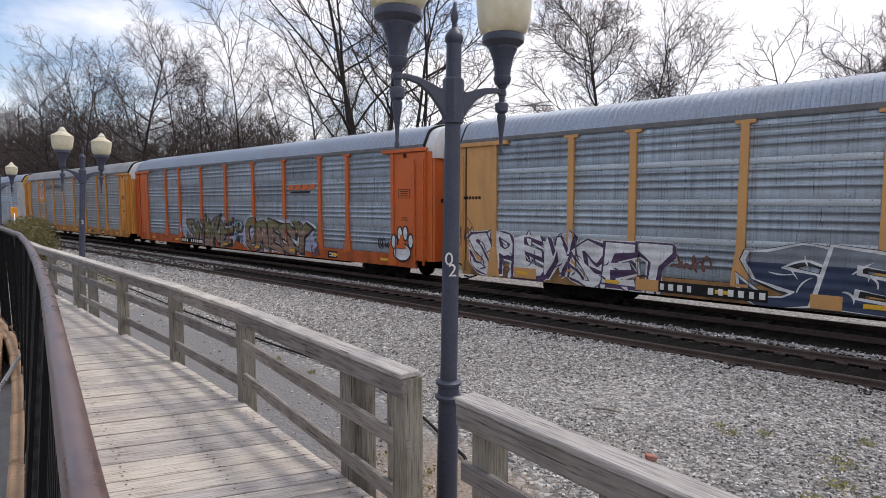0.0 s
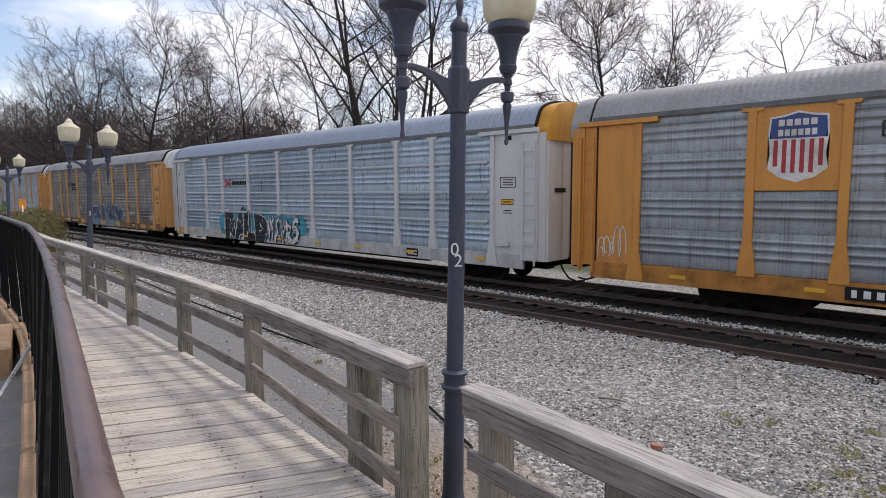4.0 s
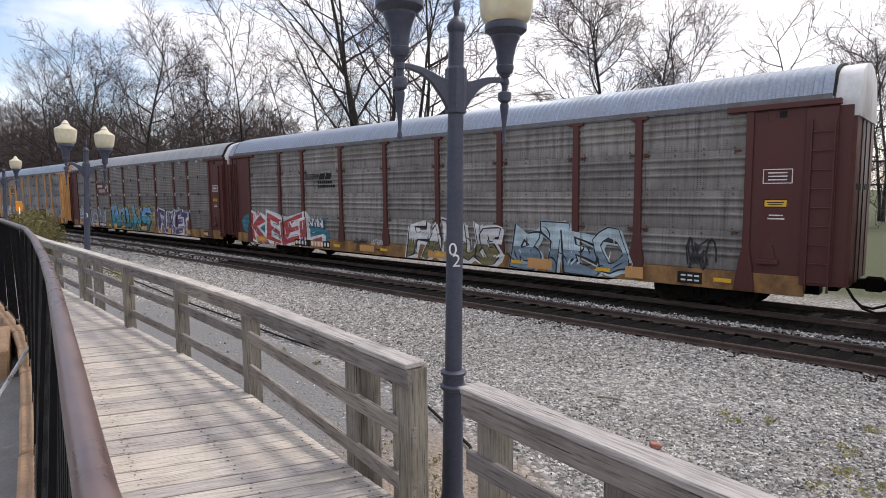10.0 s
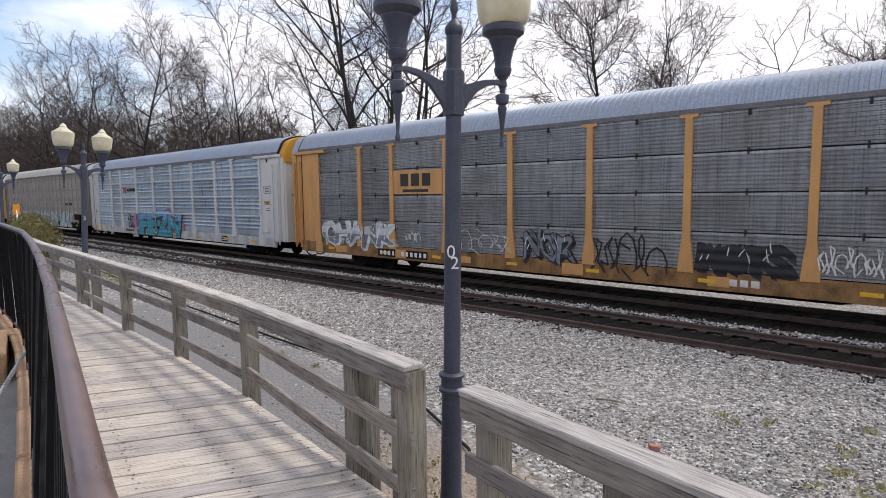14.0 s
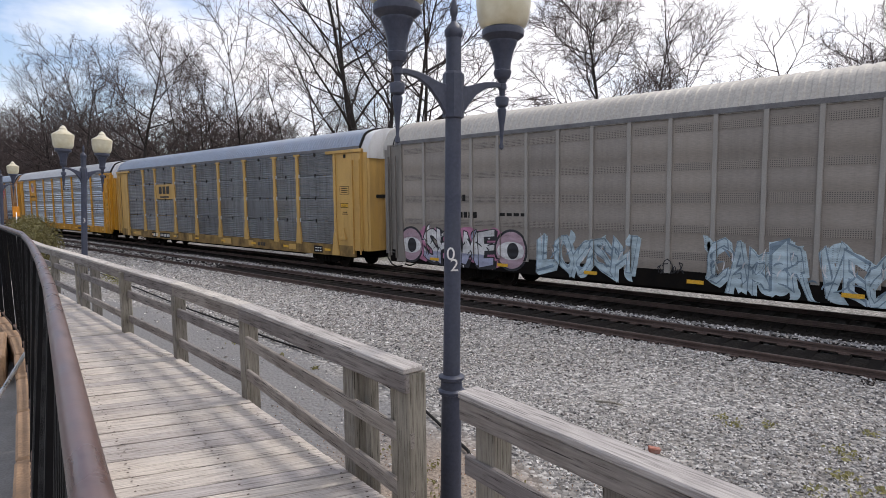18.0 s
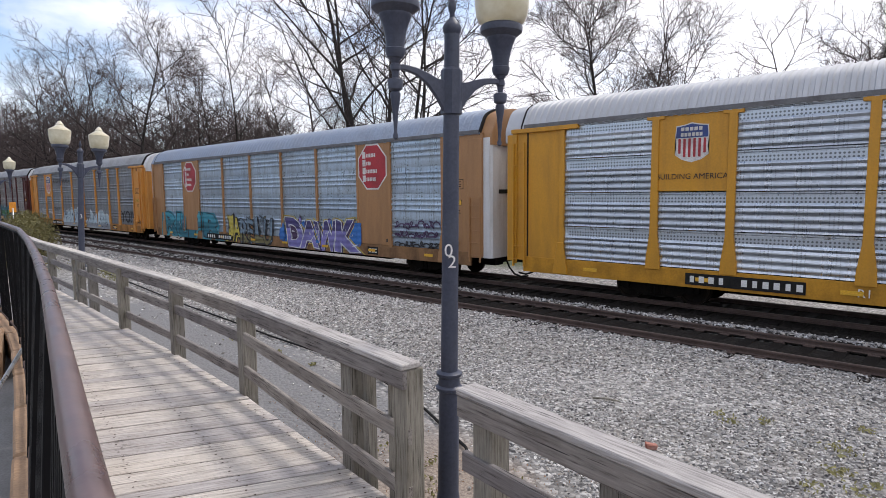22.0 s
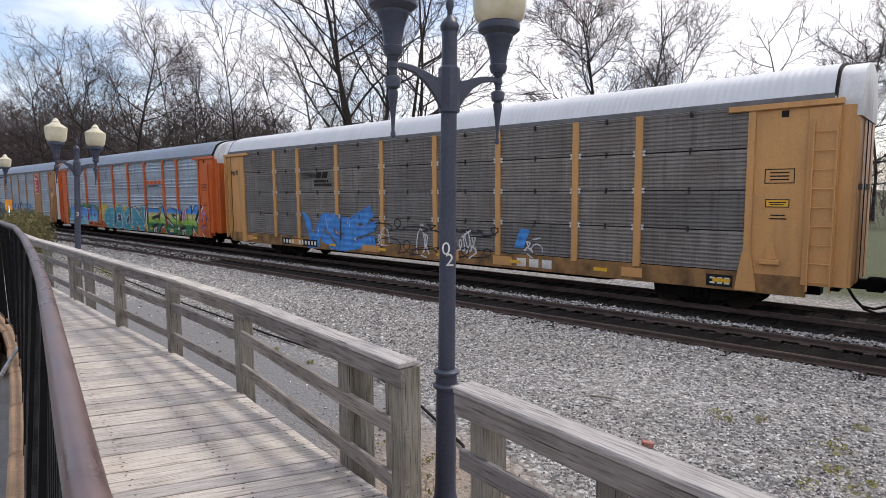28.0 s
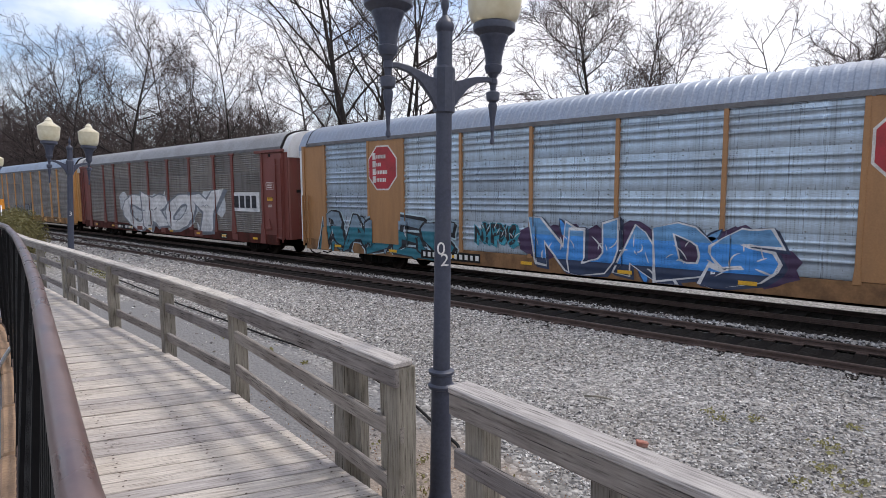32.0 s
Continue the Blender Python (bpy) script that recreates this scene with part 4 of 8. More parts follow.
# ---------------------------------------------------------------- the train
M_BOLT = surface("grimy_bolt", (0.05, 0.045, 0.045), 0.7, 0.1, (0.03, 0.02, 0.015), 0.4, 30, 6, 0.0)
M_PALEBOLT = surface("dull_zinc_bolt", (0.16, 0.17, 0.18), 0.6, 0.3, (0.08, 0.07, 0.065), 0.4, 30, 6, 0.0)
M_RUSTSTAIN = surface("rust_stain", (0.12, 0.058, 0.04), 0.9, 0.0, (0.06, 0.035, 0.03), 0.6, 30, 9, 0.2)
M_PALEHANGER = surface("pale_grey_hanger", (0.42, 0.43, 0.44), 0.6, 0.1, (0.2, 0.18, 0.16), 0.4, 20, 4, 0.0)
M_STRIP = surface("pale_galvanised_strip", (0.46, 0.51, 0.55), 0.38, 0.5, (0.25, 0.24, 0.23), 0.3, 20, 2, 0.0, None, 0, (0.4, 1, 3))
LENGTH, MID, HALF = 26.36, 12.955, 1.47
SIDE_TOP, SIDE_LOW, SILL_LOW = 5.02, 1.05, 0.57
POSTS = [4.12, 6.02, 8.80, 11.60, 14.39, 17.16, 19.95, 21.85]
SEAMS = [1.05, 2.04, 3.03, 4.02, 5.02]
DOOR_END = 26.68                   # plane of the end doors
FACE = -HALF                       # the crest of the siding
POST_FACE, SILL_FACE, END_FACE = FACE - 0.055, FACE - 0.02, FACE - 0.03


def panel_mesh(width, height, style):
    """Siding with pressed horizontal ribs; its lower edge at z 0, its crest at y 0."""
    def make():
        bm = bmesh.new()
        prof = []
        if style == "fine":
            n = 9
            for i in range(n):
                z = 0.03 + i * (height - 0.06) / n
                p = (height - 0.06) / n
                prof += [(z, 0.03), (z + p * 0.3, 0.03), (z + p * 0.5, 0.0), (z + p * 0.75, 0.0)]
        elif style == "deep":
            p = height * 0.19
            for i in range(3):
                for k in range(6):
                    prof.append((0.04 + i * p + (k + 0.5) * p / 6, 0.045 * (0.5 + 0.5 * math.cos(6.2832 * (k + 0.5) / 6))))
            prof += [(height * 0.66, 0.012), (height * 0.70, 0.03), (height * 0.94, 0.03), (height * 0.96, 0.006)]
        elif style == "band":
            n, big = 5, 0.042
            p = height / n
            prof += [(0.05, big * 0.6), (1.3 * p, big)]
            for i in range(n - 1):
                if i < 1:
                    continue
                for f, d in ((0.10, 1.0), (0.34, 0.95), (0.50, 0.45), (0.60, 0.05), (0.72, 0.0), (0.82, 0.35), (0.92, 0.9)):
                    prof.append(((i + 0.3 + f) * p, big * d))
            prof += [(height - 0.05, big)]
        else:
            for z in (0.06, height * 0.25, height * 0.5, height * 0.75):
                prof += [(z, 0.004), (z + 0.012, 0.0), (z + height * 0.1, 0.0), (z + height * 0.1 + 0.012, 0.004)]
        if style == "band":
            prof = [(0.0, big)] + prof + [(height, big)]
        else:
            prof = [(0.0, 0.03), (0.004, 0.006)] + prof + [(height - 0.004, 0.006), (height, 0.03)]
        rows = [[bm.verts.new((x, y, z)) for x in (0.0, width)] for z, y in prof]
        for a, b in zip(rows, rows[1:]):
            bm.faces.new((a[0], a[1], b[1], b[0]))
        return bm
    return shared(("side_panel", round(width, 2), round(height, 2), style), make)


def post_mesh(style):
    def make():
        bm = bmesh.new()
        h0, h1 = SIDE_LOW - 0.08, SIDE_TOP
        if style == "flared":
            pts = [(-0.20, h0), (0.20, h0), (0.185, h0 + 0.30), (0.10, h0 + 0.95), (0.095, h1 - 0.11), (0.235, h1 - 0.10), (0.235, h1 + 0.01), (-0.235, h1 + 0.01), (-0.235, h1 - 0.10), (-0.095, h1 - 0.11), (-0.10, h0 + 0.95), (-0.185, h0 + 0.30)]
        elif style == "slim":
            pts = [(-0.09, h0), (0.09, h0), (0.055, h0 + 0.4), (0.055, h1), (-0.055, h1), (-0.055, h0 + 0.4)]
        else:
            pts = [(-0.10, h0), (0.10, h0), (0.095, h1), (-0.095, h1)]
        prism(bm, pts, 0.0, 0.10)
        return bevelled(bm, 0.008)
    return shared(("side_post", style), make)


def bolts_mesh(width, half):
    """Pairs of bolt heads where the sheets overlap, in columns across a panel."""
    def make():
        bm = bmesh.new()
        n = max(2, round(width / 0.7))
        for z in SEAMS[1:4] if not half else SEAMS[1:2]:
            for k in range(n):
                x = 0.26 + (width - 0.52) * k / (n - 1)
                for dz in (-0.09, 0.05):
                    box(bm, x - 0.012, x + 0.012, -0.008, 0.045, z + dz - 0.014, z + dz + 0.014)
        for k in range(n):
            x = 0.26 + (width - 0.52) * k / (n - 1)
            for z in (1.55, 2.55, 3.52, 4.52) if not half else (1.55, 2.55):
                box(bm, x - 0.008, x + 0.008, -0.005, 0.045, z - 0.010, z + 0.010)
        return bm
    return shared(("bolts", round(width, 2), half), make)


def stain_mesh(seed):
    """A ragged patch of rust, longer sideways, with a run below it."""
    def make():
        rng = random.Random(seed)
        bm = bmesh.new()
        pts = []
        for k in range(16):
            a = 6.2832 * k / 16
            drip = 2.2 if 10 < k < 14 and rng.random() < 0.6 else 1.0
            pts.append((0.11 * math.cos(a) * rng.uniform(0.5, 1.2), 0.030 * math.sin(a) * rng.uniform(0.6, 1.3) * drip))
        return prism(bm, pts, -0.015, 0.02)
    return shared(("rust_stain", seed % 9), make)


def clip_mesh():
    def make():
        bm = bmesh.new()
        prism(bm, [(-0.04, -0.07), (0.04, -0.07), (0.04, -0.02), (0.008, -0.02), (0.008, 0.03), (0.04, 0.03), (0.04, 0.08), (-0.04, 0.08), (-0.04, 0.03), (-0.008, 0.03), (-0.008, -0.02), (-0.04, -0.02)], -0.012, 0.03)
        return bm
    return shared(("post_clip", 0), make)


ARCH = [(1.49, 4.98), (1.49, 5.06), (1.455, 5.14), (1.33, 5.38), (1.22, 5.57), (1.11, 5.68), (0.94, 5.77), (0.68, 5.86), (0.36, 5.925), (0.0, 5.95)]


def arch_points(k=1.0, drop=0.0):
    right = [(y * k, z - drop) for y, z in ARCH]
    return right + [(-y, z) for y, z in right[-2::-1]]


def roof_mesh(style, left):
    """The arched roof, plain sheets with seams or pressed with cross ribs."""
    def make():
        bm = bmesh.new()
        x0, x1 = left - MID, 26.25 - MID
        stations = []
        if style in ("ribbed", "wide", "fine", "pressed"):
            pitch, tall = (0.27, 0.024) if style == "wide" else {"ribbed": (0.185, 0.024), "pressed": (0.22, 0.036), "fine": (0.16, 0.008)}[style]
            k = pitch / 0.27
            x = x0
            while x < x1 - pitch:
                stations += [(x, 0.0), (x + 0.10 * k, 0.0), (x + 0.13 * k, tall), (x + 0.24 * k, tall)]
                x += pitch
            stations.append((x1, 0.0))
        else:
            x, k = x0, 0
            while x < x1 - 0.9:
                stations.append((x, 0.0))
                x += 1.2
            stations.append((x1, 0.0))
        rows = []
        for x, up in stations:
            rows.append([bm.verts.new((x, y * (1 + up / 1.5), z + up * (0.4 + 0.6 * (1 - abs(y) / 1.5)))) for y, z in arch_points()])
        for a, b in zip(rows, rows[1:]):
            for k in range(len(a) - 1):
                f = bm.faces.new((a[k], b[k], b[k + 1], a[k + 1]))
                f.smooth = style == "plain" and k not in (0, len(a) - 2)
        bmesh.ops.recalc_face_normals(bm, faces=bm.faces)
        return bm
    return shared(("roof", style, left), make)


def end_cap_mesh(high):
    """The crown over the end doors, a little smaller than the roof."""
    def make():
        bm = bmesh.new()
        pts = [(y, z) for y, z in arch_points(0.94, 0.05) if z > 4.6]
        pts = [(pts[0][0], high)] + pts + [(pts[-1][0], high)]
        sweep(bm, pts, -0.45, 0.45)
        return bm
    return shared(("end_cap", high), make)


def end_door_mesh(high):
    """One leaf of the end doors, nearly flat, with a shallow pocket."""
    def make():
        bm = bmesh.new()
        ys = [0.03, 0.50, 0.52, 0.86, 0.88, 1.34, 1.40]
        ds = [0.0, 0.0, -0.018, -0.018, 0.0, 0.0, -0.08]
        lo = [bm.verts.new((d, y, 0.86)) for y, d in zip(ys, ds)]
        hi = [bm.verts.new((d, y, high)) for y, d in zip(ys, ds)]
        for i in range(len(ys) - 1):
            bm.faces.new((lo[i], lo[i + 1], hi[i + 1], hi[i]))
        back_lo = [bm.verts.new((-0.16, y, 0.86)) for y in (0.03, 1.40)]
        back_hi = [bm.verts.new((-0.16, y, high)) for y in (0.03, 1.40)]
        bm.faces.new((back_lo[1], back_lo[0], back_hi[0], back_hi[1]))
        bm.faces.new((lo[0], hi[0], back_hi[0], back_lo[0]))
        bm.faces.new(hi + [back_hi[1], back_hi[0]])
        bm.faces.new(lo[::-1] + [back_lo[0], back_lo[1]])
        bm.faces.new((hi[-1], lo[-1], back_lo[1], back_hi[1]))
        return bm
    return shared(("end_door", high), make)


def end_panel(car, width, kind, mat, at):
    """The solid plate beside the end doors, with stiffening edge posts, a ladder board and a knee at its foot."""
    root = part("end_panel", shared(("end_panel", round(width, 2)), lambda: slab(0.0, width, 0.03, 0.10, 0.92, SIDE_TOP, 0.006)), mat, car, "", at)
    edge = shared(("end_post", 0), lambda: slab(0.0, 0.16, -0.02, 0.029, 0.80, SIDE_TOP, 0.006))
    knee = shared(("end_knee", 0), lambda: bevelled(prism(bmesh.new(), [(-0.24, 0.60), (0.24, 0.60), (0.20, 0.92), (0.10, 1.55), (-0.10, 1.55), (-0.20, 0.92)], -0.045, 0.025), 0.008))
    part("end_post", edge, mat, root)
    if kind == "right":
        part("ladder_board", shared(("ladder_board", 0), lambda: slab(0.0, 0.60, -0.035, 0.029, 0.86, SIDE_TOP - 0.18, 0.006)), mat, root, "", pose(width - 0.60, 0, 0))
        part("inspection_plate", shared(("inspection_plate", 0), lambda: slab(0.45, 0.62, 0.018, 0.029, 4.62, 4.86, 0.003)), mat, root)
        part("corner_knee", knee, mat, root, "", pose(0.08, 0, 0))
    else:
        part("end_post", edge, mat, root, "", pose(width - 0.16, 0, 0))
        part("corner_knee", knee, mat, root, "", pose(width - 0.10, 0, 0))
    return root


def ladder_mesh(width, rungs):
    def make():
        bm = bmesh.new()
        for x in (0.0, width):
            box(bm, x - 0.018, x + 0.018, -0.075, 0.0, 0.72, 0.80 + rungs * 0.42)
        for i in range(rungs):
            z = 0.95 + i * 0.42
            tube(bm, [(0.0, -0.065, z), (width, -0.065, z)], 0.013, 6)
        return bm
    return shared(("ladder", width, rungs), make)


def sideframe_mesh():
    def make():
        bm = bmesh.new()
        pts = [(-1.12, 0.34), (-1.08, 0.56), (-0.72, 0.62), (-0.42, 0.70), (0.42, 0.70), (0.72, 0.62), (1.08, 0.56), (1.12, 0.34), (0.74, 0.32), (0.52, 0.20), (-0.52, 0.20), (-0.74, 0.32)]
        prism(bm, pts, -0.07, 0.07)
        for s in (-1, 1):
            tube(bm, [(s * 0.89, -0.13, 0.42), (s * 0.89, 0.0, 0.42)], 0.115, 12)
        for k in (-0.2, 0.0, 0.2):
            tube(bm, [(k, -0.09, 0.26), (k, -0.09, 0.56)], 0.075, 8)
        return bevelled(bm, 0.01)
    return shared(("side_frame", 0), make)


def wheelset_mesh():
    def make():
        bm = bmesh.new()
        tube(bm, [(0, -0.95, 0), (0, 0.95, 0)], 0.08, 12)
        for s in (-1, 1):
            ring = [(0.10, s * 0.83), (0.12, s * 0.82), (0.22, s * 0.775), (0.34, s * 0.79), (0.36, s * 0.815), (0.418, s * 0.815), (0.422, s * 0.70), (0.448, s * 0.695), (0.448, s * 0.665), (0.36, s * 0.665), (0.34, s * 0.70), (0.12, s * 0.72)]
            rows = [[bm.verts.new((r * math.cos(a), y, r * math.sin(a))) for a in (2 * math.pi * k / 28 for k in range(28))] for r, y in ring]
            rows.append(rows[0])
            for a, b in zip(rows, rows[1:]):
                for k in range(28):
                    bm.faces.new((a[k], a[(k + 1) % 28], b[(k + 1) % 28], b[k]))
            for k in range(3):
                a = k * 2.094
                tube(bm, [(0.28 * math.cos(a), s * 0.79, 0.28 * math.sin(a)), (0.28 * math.cos(a), s * 0.80, 0.28 * math.sin(a))], 0.04, 6)
        bmesh.ops.recalc_face_normals(bm, faces=bm.faces)
        return bm
    return shared(("wheelset", 0), make)


def underframe_mesh():
    def make():
        bm = bmesh.new()
        box(bm, -13.0, 13.0, -0.24, 0.24, 0.46, 1.0)
        prism(bm, [(-8.6, 0.50), (-7.4, 0.30), (7.4, 0.30), (8.6, 0.50)], -0.2, 0.2)
        box(bm, -13.0, 13.0, -1.40, 1.40, 0.98, 1.04)
        for k in range(11):
            x = -12.4 + k * 2.48
            box(bm, x - 0.06, x + 0.06, -1.38, 1.38, 0.66, 0.99)
        box(bm, -1.2, 0.2, -1.1, -0.5, 0.45, 0.8)
        tube(bm, [(1.5, -0.9, 0.62), (2.7, -0.9, 0.62)], 0.2, 12)
        return bm
    return shared(("underframe", 0), make)


def coupler_mesh():
    def make():
        bm = bmesh.new()
        box(bm, 0.0, 0.62, -0.11, 0.11, 0.68, 0.92)
        prism(bm, [(0.60, 0.64), (0.92, 0.64), (0.98, 0.80), (0.92, 0.97), (0.60, 0.97)], -0.15, 0.13)
        box(bm, -0.1, 0.12, -0.45, 0.45, 0.62, 0.98)
        return bevelled(bm, 0.02)
    return shared(("coupler", 0), make)


def hose_mesh():
    def make():
        return tube(bmesh.new(), [(0.02, -0.35, 0.72), (0.16, -0.37, 0.48), (0.36, -0.36, 0.26), (0.60, -0.3, 0.17), (0.86, -0.25, 0.22)], 0.032, 8)
    return shared(("air_hose", 0), make)


def plate_mesh(w, h, d=0.006):
    return shared(("plate", round(w, 3), round(h, 3), d), lambda: box(bmesh.new(), -w / 2, w / 2, -d, 0.0, -h / 2, h / 2))


def decal(car, name, s, z, w, h, mat, face=None, label="", d=0.006):
    return part(name, plate_mesh(w, h, d), mat, car, label, pose(s - MID, FACE - 0.001 if face is None else face, z))


def poly_part(car, name, loops, mat, face, label="", thick=0.004):
    """Flat outlines in s and z, set on the side of a car."""
    bm = bmesh.new()
    for pts in loops:
        v = [bm.verts.new((s - MID, face - thick, z)) for s, z in pts]
        bm.faces.new(v)
    bmesh.ops.triangulate(bm, faces=list(bm.faces))
    for f in bm.faces:
        if f.normal.y > 0:
            f.normal_flip()
    ex = bmesh.ops.extrude_face_region(bm, geom=list(bm.faces))
    bmesh.ops.translate(bm, vec=(0, thick, 0), verts=[e for e in ex["geom"] if isinstance(e, bmesh.types.BMVert)])
    bmesh.ops.recalc_face_normals(bm, faces=bm.faces)
    return part(name, bm, mat, car, label)


def build_bogie(car, s):
    bogie = part("bogie", shared(("bolster", 0), lambda: slab(-0.16, 0.16, -1.05, 1.05, 0.36, 0.66, 0.03)), M_TRUCK, car, "grimy black cast-steel bogie", pose(s - MID, 0, 0))
    for y, turn in ((-1.02, 0), (1.02, 180)):
        part("side_frame", sideframe_mesh(), M_TRUCK, bogie, "", pose(0, y, 0, 0, 0, turn))
    for x in (-0.89, 0.89):
        w = part("wheelset", wheelset_mesh(), M_WHEEL, bogie, "", pose(x, 0, 0.42))
        WHEELS.append(w)


M_EAVE = surface("grimy_eave", (0.15, 0.15, 0.155), 0.6, 0.2, (0.07, 0.06, 0.055), 0.5, 20, 2, 0.1)
WHEELS, CARS, NOW = [], [], {}


def build_car(c):
    car = tagged(new("autorack_railcar"), c["label"], "railcar", "freight train of autorack cars")
    posts = c.get("posts", POSTS)
    NOW["posts"] = posts
    first, last = c.get("first", 1.40), c.get("last", 24.52)
    left = c.get("left", -0.45)
    trim, panel = c["trim"], PANELS[c["panel"]]
    end_mat = c.get("end", trim)
    sill_mat = grimy(c.get("sill", trim), c.get("soiled", 0.85))
    style = c.get("ribs", "fine")
    part("underframe", underframe_mesh(), M_BLACK, car, "black underframe")
    for y, turn in ((FACE - 0.02, 0), (-FACE + 0.02, 180)):
        part("side_sill", shared(("side_sill", left, turn), lambda: slab(-13.0, 12.9, 0.0, 0.09, SILL_LOW, SIDE_LOW - 0.01, 0.008)), sill_mat, car, "", pose(0, y, 0, 0, 0, turn))
    bounds = [first] + posts + [last]
    plates = c.get("plates", {})
    for i, (a, b) in enumerate(zip(bounds, bounds[1:])):
        if style == "flat":
            part("side_panel", panel_mesh(b - a, SIDE_TOP - SIDE_LOW, style), panel, car, "", pose(a - MID, FACE, SIDE_LOW))
        elif plates.get(i) == "full":
            part("side_plate", shared(("side_plate", round(b - a, 2)), lambda: slab(0, b - a, -0.03, 0.03, SIDE_LOW, SIDE_TOP, 0.006)), trim, car, "", pose(a - MID, FACE, 0))
        else:
            for k, (z0, z1) in enumerate(zip(SEAMS, SEAMS[1:])):
                gap = c.get("gap", 0.0 if style == "band" else 0.012)
                if plates.get(i) == "half" and k >= 2:
                    if k == 2:
                        part("side_plate", shared(("half_plate", round(b - a, 2)), lambda: slab(0, b - a, -0.012, 0.03, SEAMS[2] + 0.02, SIDE_TOP, 0.006)), trim, car, "", pose(a - MID, FACE, 0))
                    continue
                part("side_panel", panel_mesh(b - a, z1 - z0 - gap, style), panel, car, "", pose(a - MID, FACE, z0 + gap / 2))
                if style == "deep":
                    decal(car, "punched_strip", (a + b) / 2, z0 + gap / 2 + (z1 - z0 - gap) * 0.82, b - a - 0.24, 0.17, M_PUNCHED, FACE + 0.029, "", 0.004)
        part("far_panel", panel_mesh(b - a, SIDE_TOP - SIDE_LOW, "flat"), panel, car, "", pose(b - MID, -FACE, SIDE_LOW, 0, 0, 180))
        if c.get("strips"):
            for z in SEAMS[1:4]:
                part("lap_strip", shared(("lap_strip", round(b - a, 2)), lambda: bevelled(slab(0.11, b - a - 0.11, -0.004, 0.02, -0.075, 0.075, 0.004), 0.002)), M_STRIP, car, "", pose(a - MID, FACE, z))
        if style == "band" and plates.get(i) != "full":
            tagged(part("bolts", bolts_mesh(b - a, plates.get(i) == "half"), M_BOLT if c["panel"] == "dark" else M_PALEBOLT, car, "", pose(a - MID, FACE, 0)), kind="stuff")
        if c.get("rusty"):
            for z in (SEAMS[1], SEAMS[3]) if i % 3 else (SEAMS[3],):
                for x, w in ((a + 0.20, 0.22), (b - 0.20, 0.22)):
                    part("rust_stain", stain_mesh(i * 7 + int(z * 3) + (5 if x > a + 1 else 0)), M_RUSTSTAIN, car, "brown rust stain", pose(x - MID, FACE + 0.012, z - 0.03))
        if c.get("beams"):
            for z in SEAMS[1:4]:
                part("seam_beam", shared(("seam_beam", round(b - a, 2)), lambda: bevelled(slab(0.12, b - a - 0.12, -0.04, 0.02, -0.055, 0.055, 0.015), 0.005)), c["beams"], car, "", pose(a - MID, FACE, z))
        if style == "flat":
            for z in (1.45, 2.15, 2.95, 3.75, 4.72):
                decal(car, "perforated_strip", (a + b) / 2, z, b - a - 0.22, 0.20 if z != 2.95 else 0.26, M_PERFORATED, FACE + 0.001, "", 0.004)
    if c.get("gap", 0) == 0.03:
        hang = M_PALEHANGER if c["n"] == 7 else M_BOLT
        for i, (a, b) in enumerate(zip(bounds, bounds[1:])):
            wide = 0.19 if c["n"] == 7 else 0.06
            part("hanger", shared(("hanger", wide), lambda: slab(-wide / 2, wide / 2, -0.05, 0.02, SIDE_TOP - 0.16, SIDE_TOP + 0.06, 0.008)), hang, car, "", pose((a + b) / 2 - MID, FACE, 0))
            for z in SEAMS[1:4]:
                part("seam_clip", shared(("seam_clip", 0), lambda: slab(-0.025, 0.025, -0.025, 0.02, -0.08, 0.08, 0.006)), M_BOLT, car, "", pose((a + b) / 2 - MID, FACE, z))
    pm = post_mesh(c.get("post", "flared"))
    for s in posts:
        p = part("side_post", pm, trim, car, "", pose(s - MID, POST_FACE, 0))
        if c.get("clips"):
            for z in SEAMS[1:4]:
                for side in (-0.13, 0.13):
                    part("post_clip", clip_mesh(), M_WHITE, p, "pale welded clip", pose(side, 0.055 - 0.02, z))
        part("side_post", pm, trim, car, "", pose(s - MID, -POST_FACE, 0, 0, 0, 180))
    # ends
    end_panel(car, LENGTH - last, "right", end_mat, pose(last - MID, END_FACE, 0))
    end_panel(car, first - left, "left", end_mat, pose(left - MID, END_FACE, 0))
    end_panel(car, LENGTH - last, "left", end_mat, pose(MID, -END_FACE, 0, 0, 0, 180))
    end_panel(car, first - left, "right", end_mat, pose(first - MID, -END_FACE, 0, 0, 0, 180))
    if style != "flat" and not c.get("plain_end"):
        part("end_beam", shared(("end_beam", 0), lambda: slab(0, 2.32, -0.10, 0.06, SIDE_TOP - 0.14, SIDE_TOP - 0.01, 0.01)), end_mat, car, "", pose(24.08 - MID, FACE, 0))
        part("end_beam", shared(("end_beam", 0), lambda: None), end_mat, car, "", pose(left - 0.02 - MID, FACE, 0))
    for a, b in ((LENGTH - 0.02, DOOR_END - 0.06), (left - 0.26, left + 0.02)):
        for y in (-1.43, 1.38):
            part("end_corner", shared(("end_corner", round(b - a, 2)), lambda: slab(0, b - a, 0.0, 0.05, 0.86, SIDE_TOP - 0.16, 0.006)), c.get("door", end_mat), car, "", pose(a - MID, y, 0))
    rungs = 9 if not c.get("short_ladder") else 5
    if style != "flat":
        part("ladder", ladder_mesh(0.44, rungs), end_mat, car, "", pose(25.88 - MID, END_FACE - 0.03, 0))
    part("ladder", ladder_mesh(0.40, rungs), end_mat, car, "", pose(left + 0.08 - MID, END_FACE - 0.03, 0))
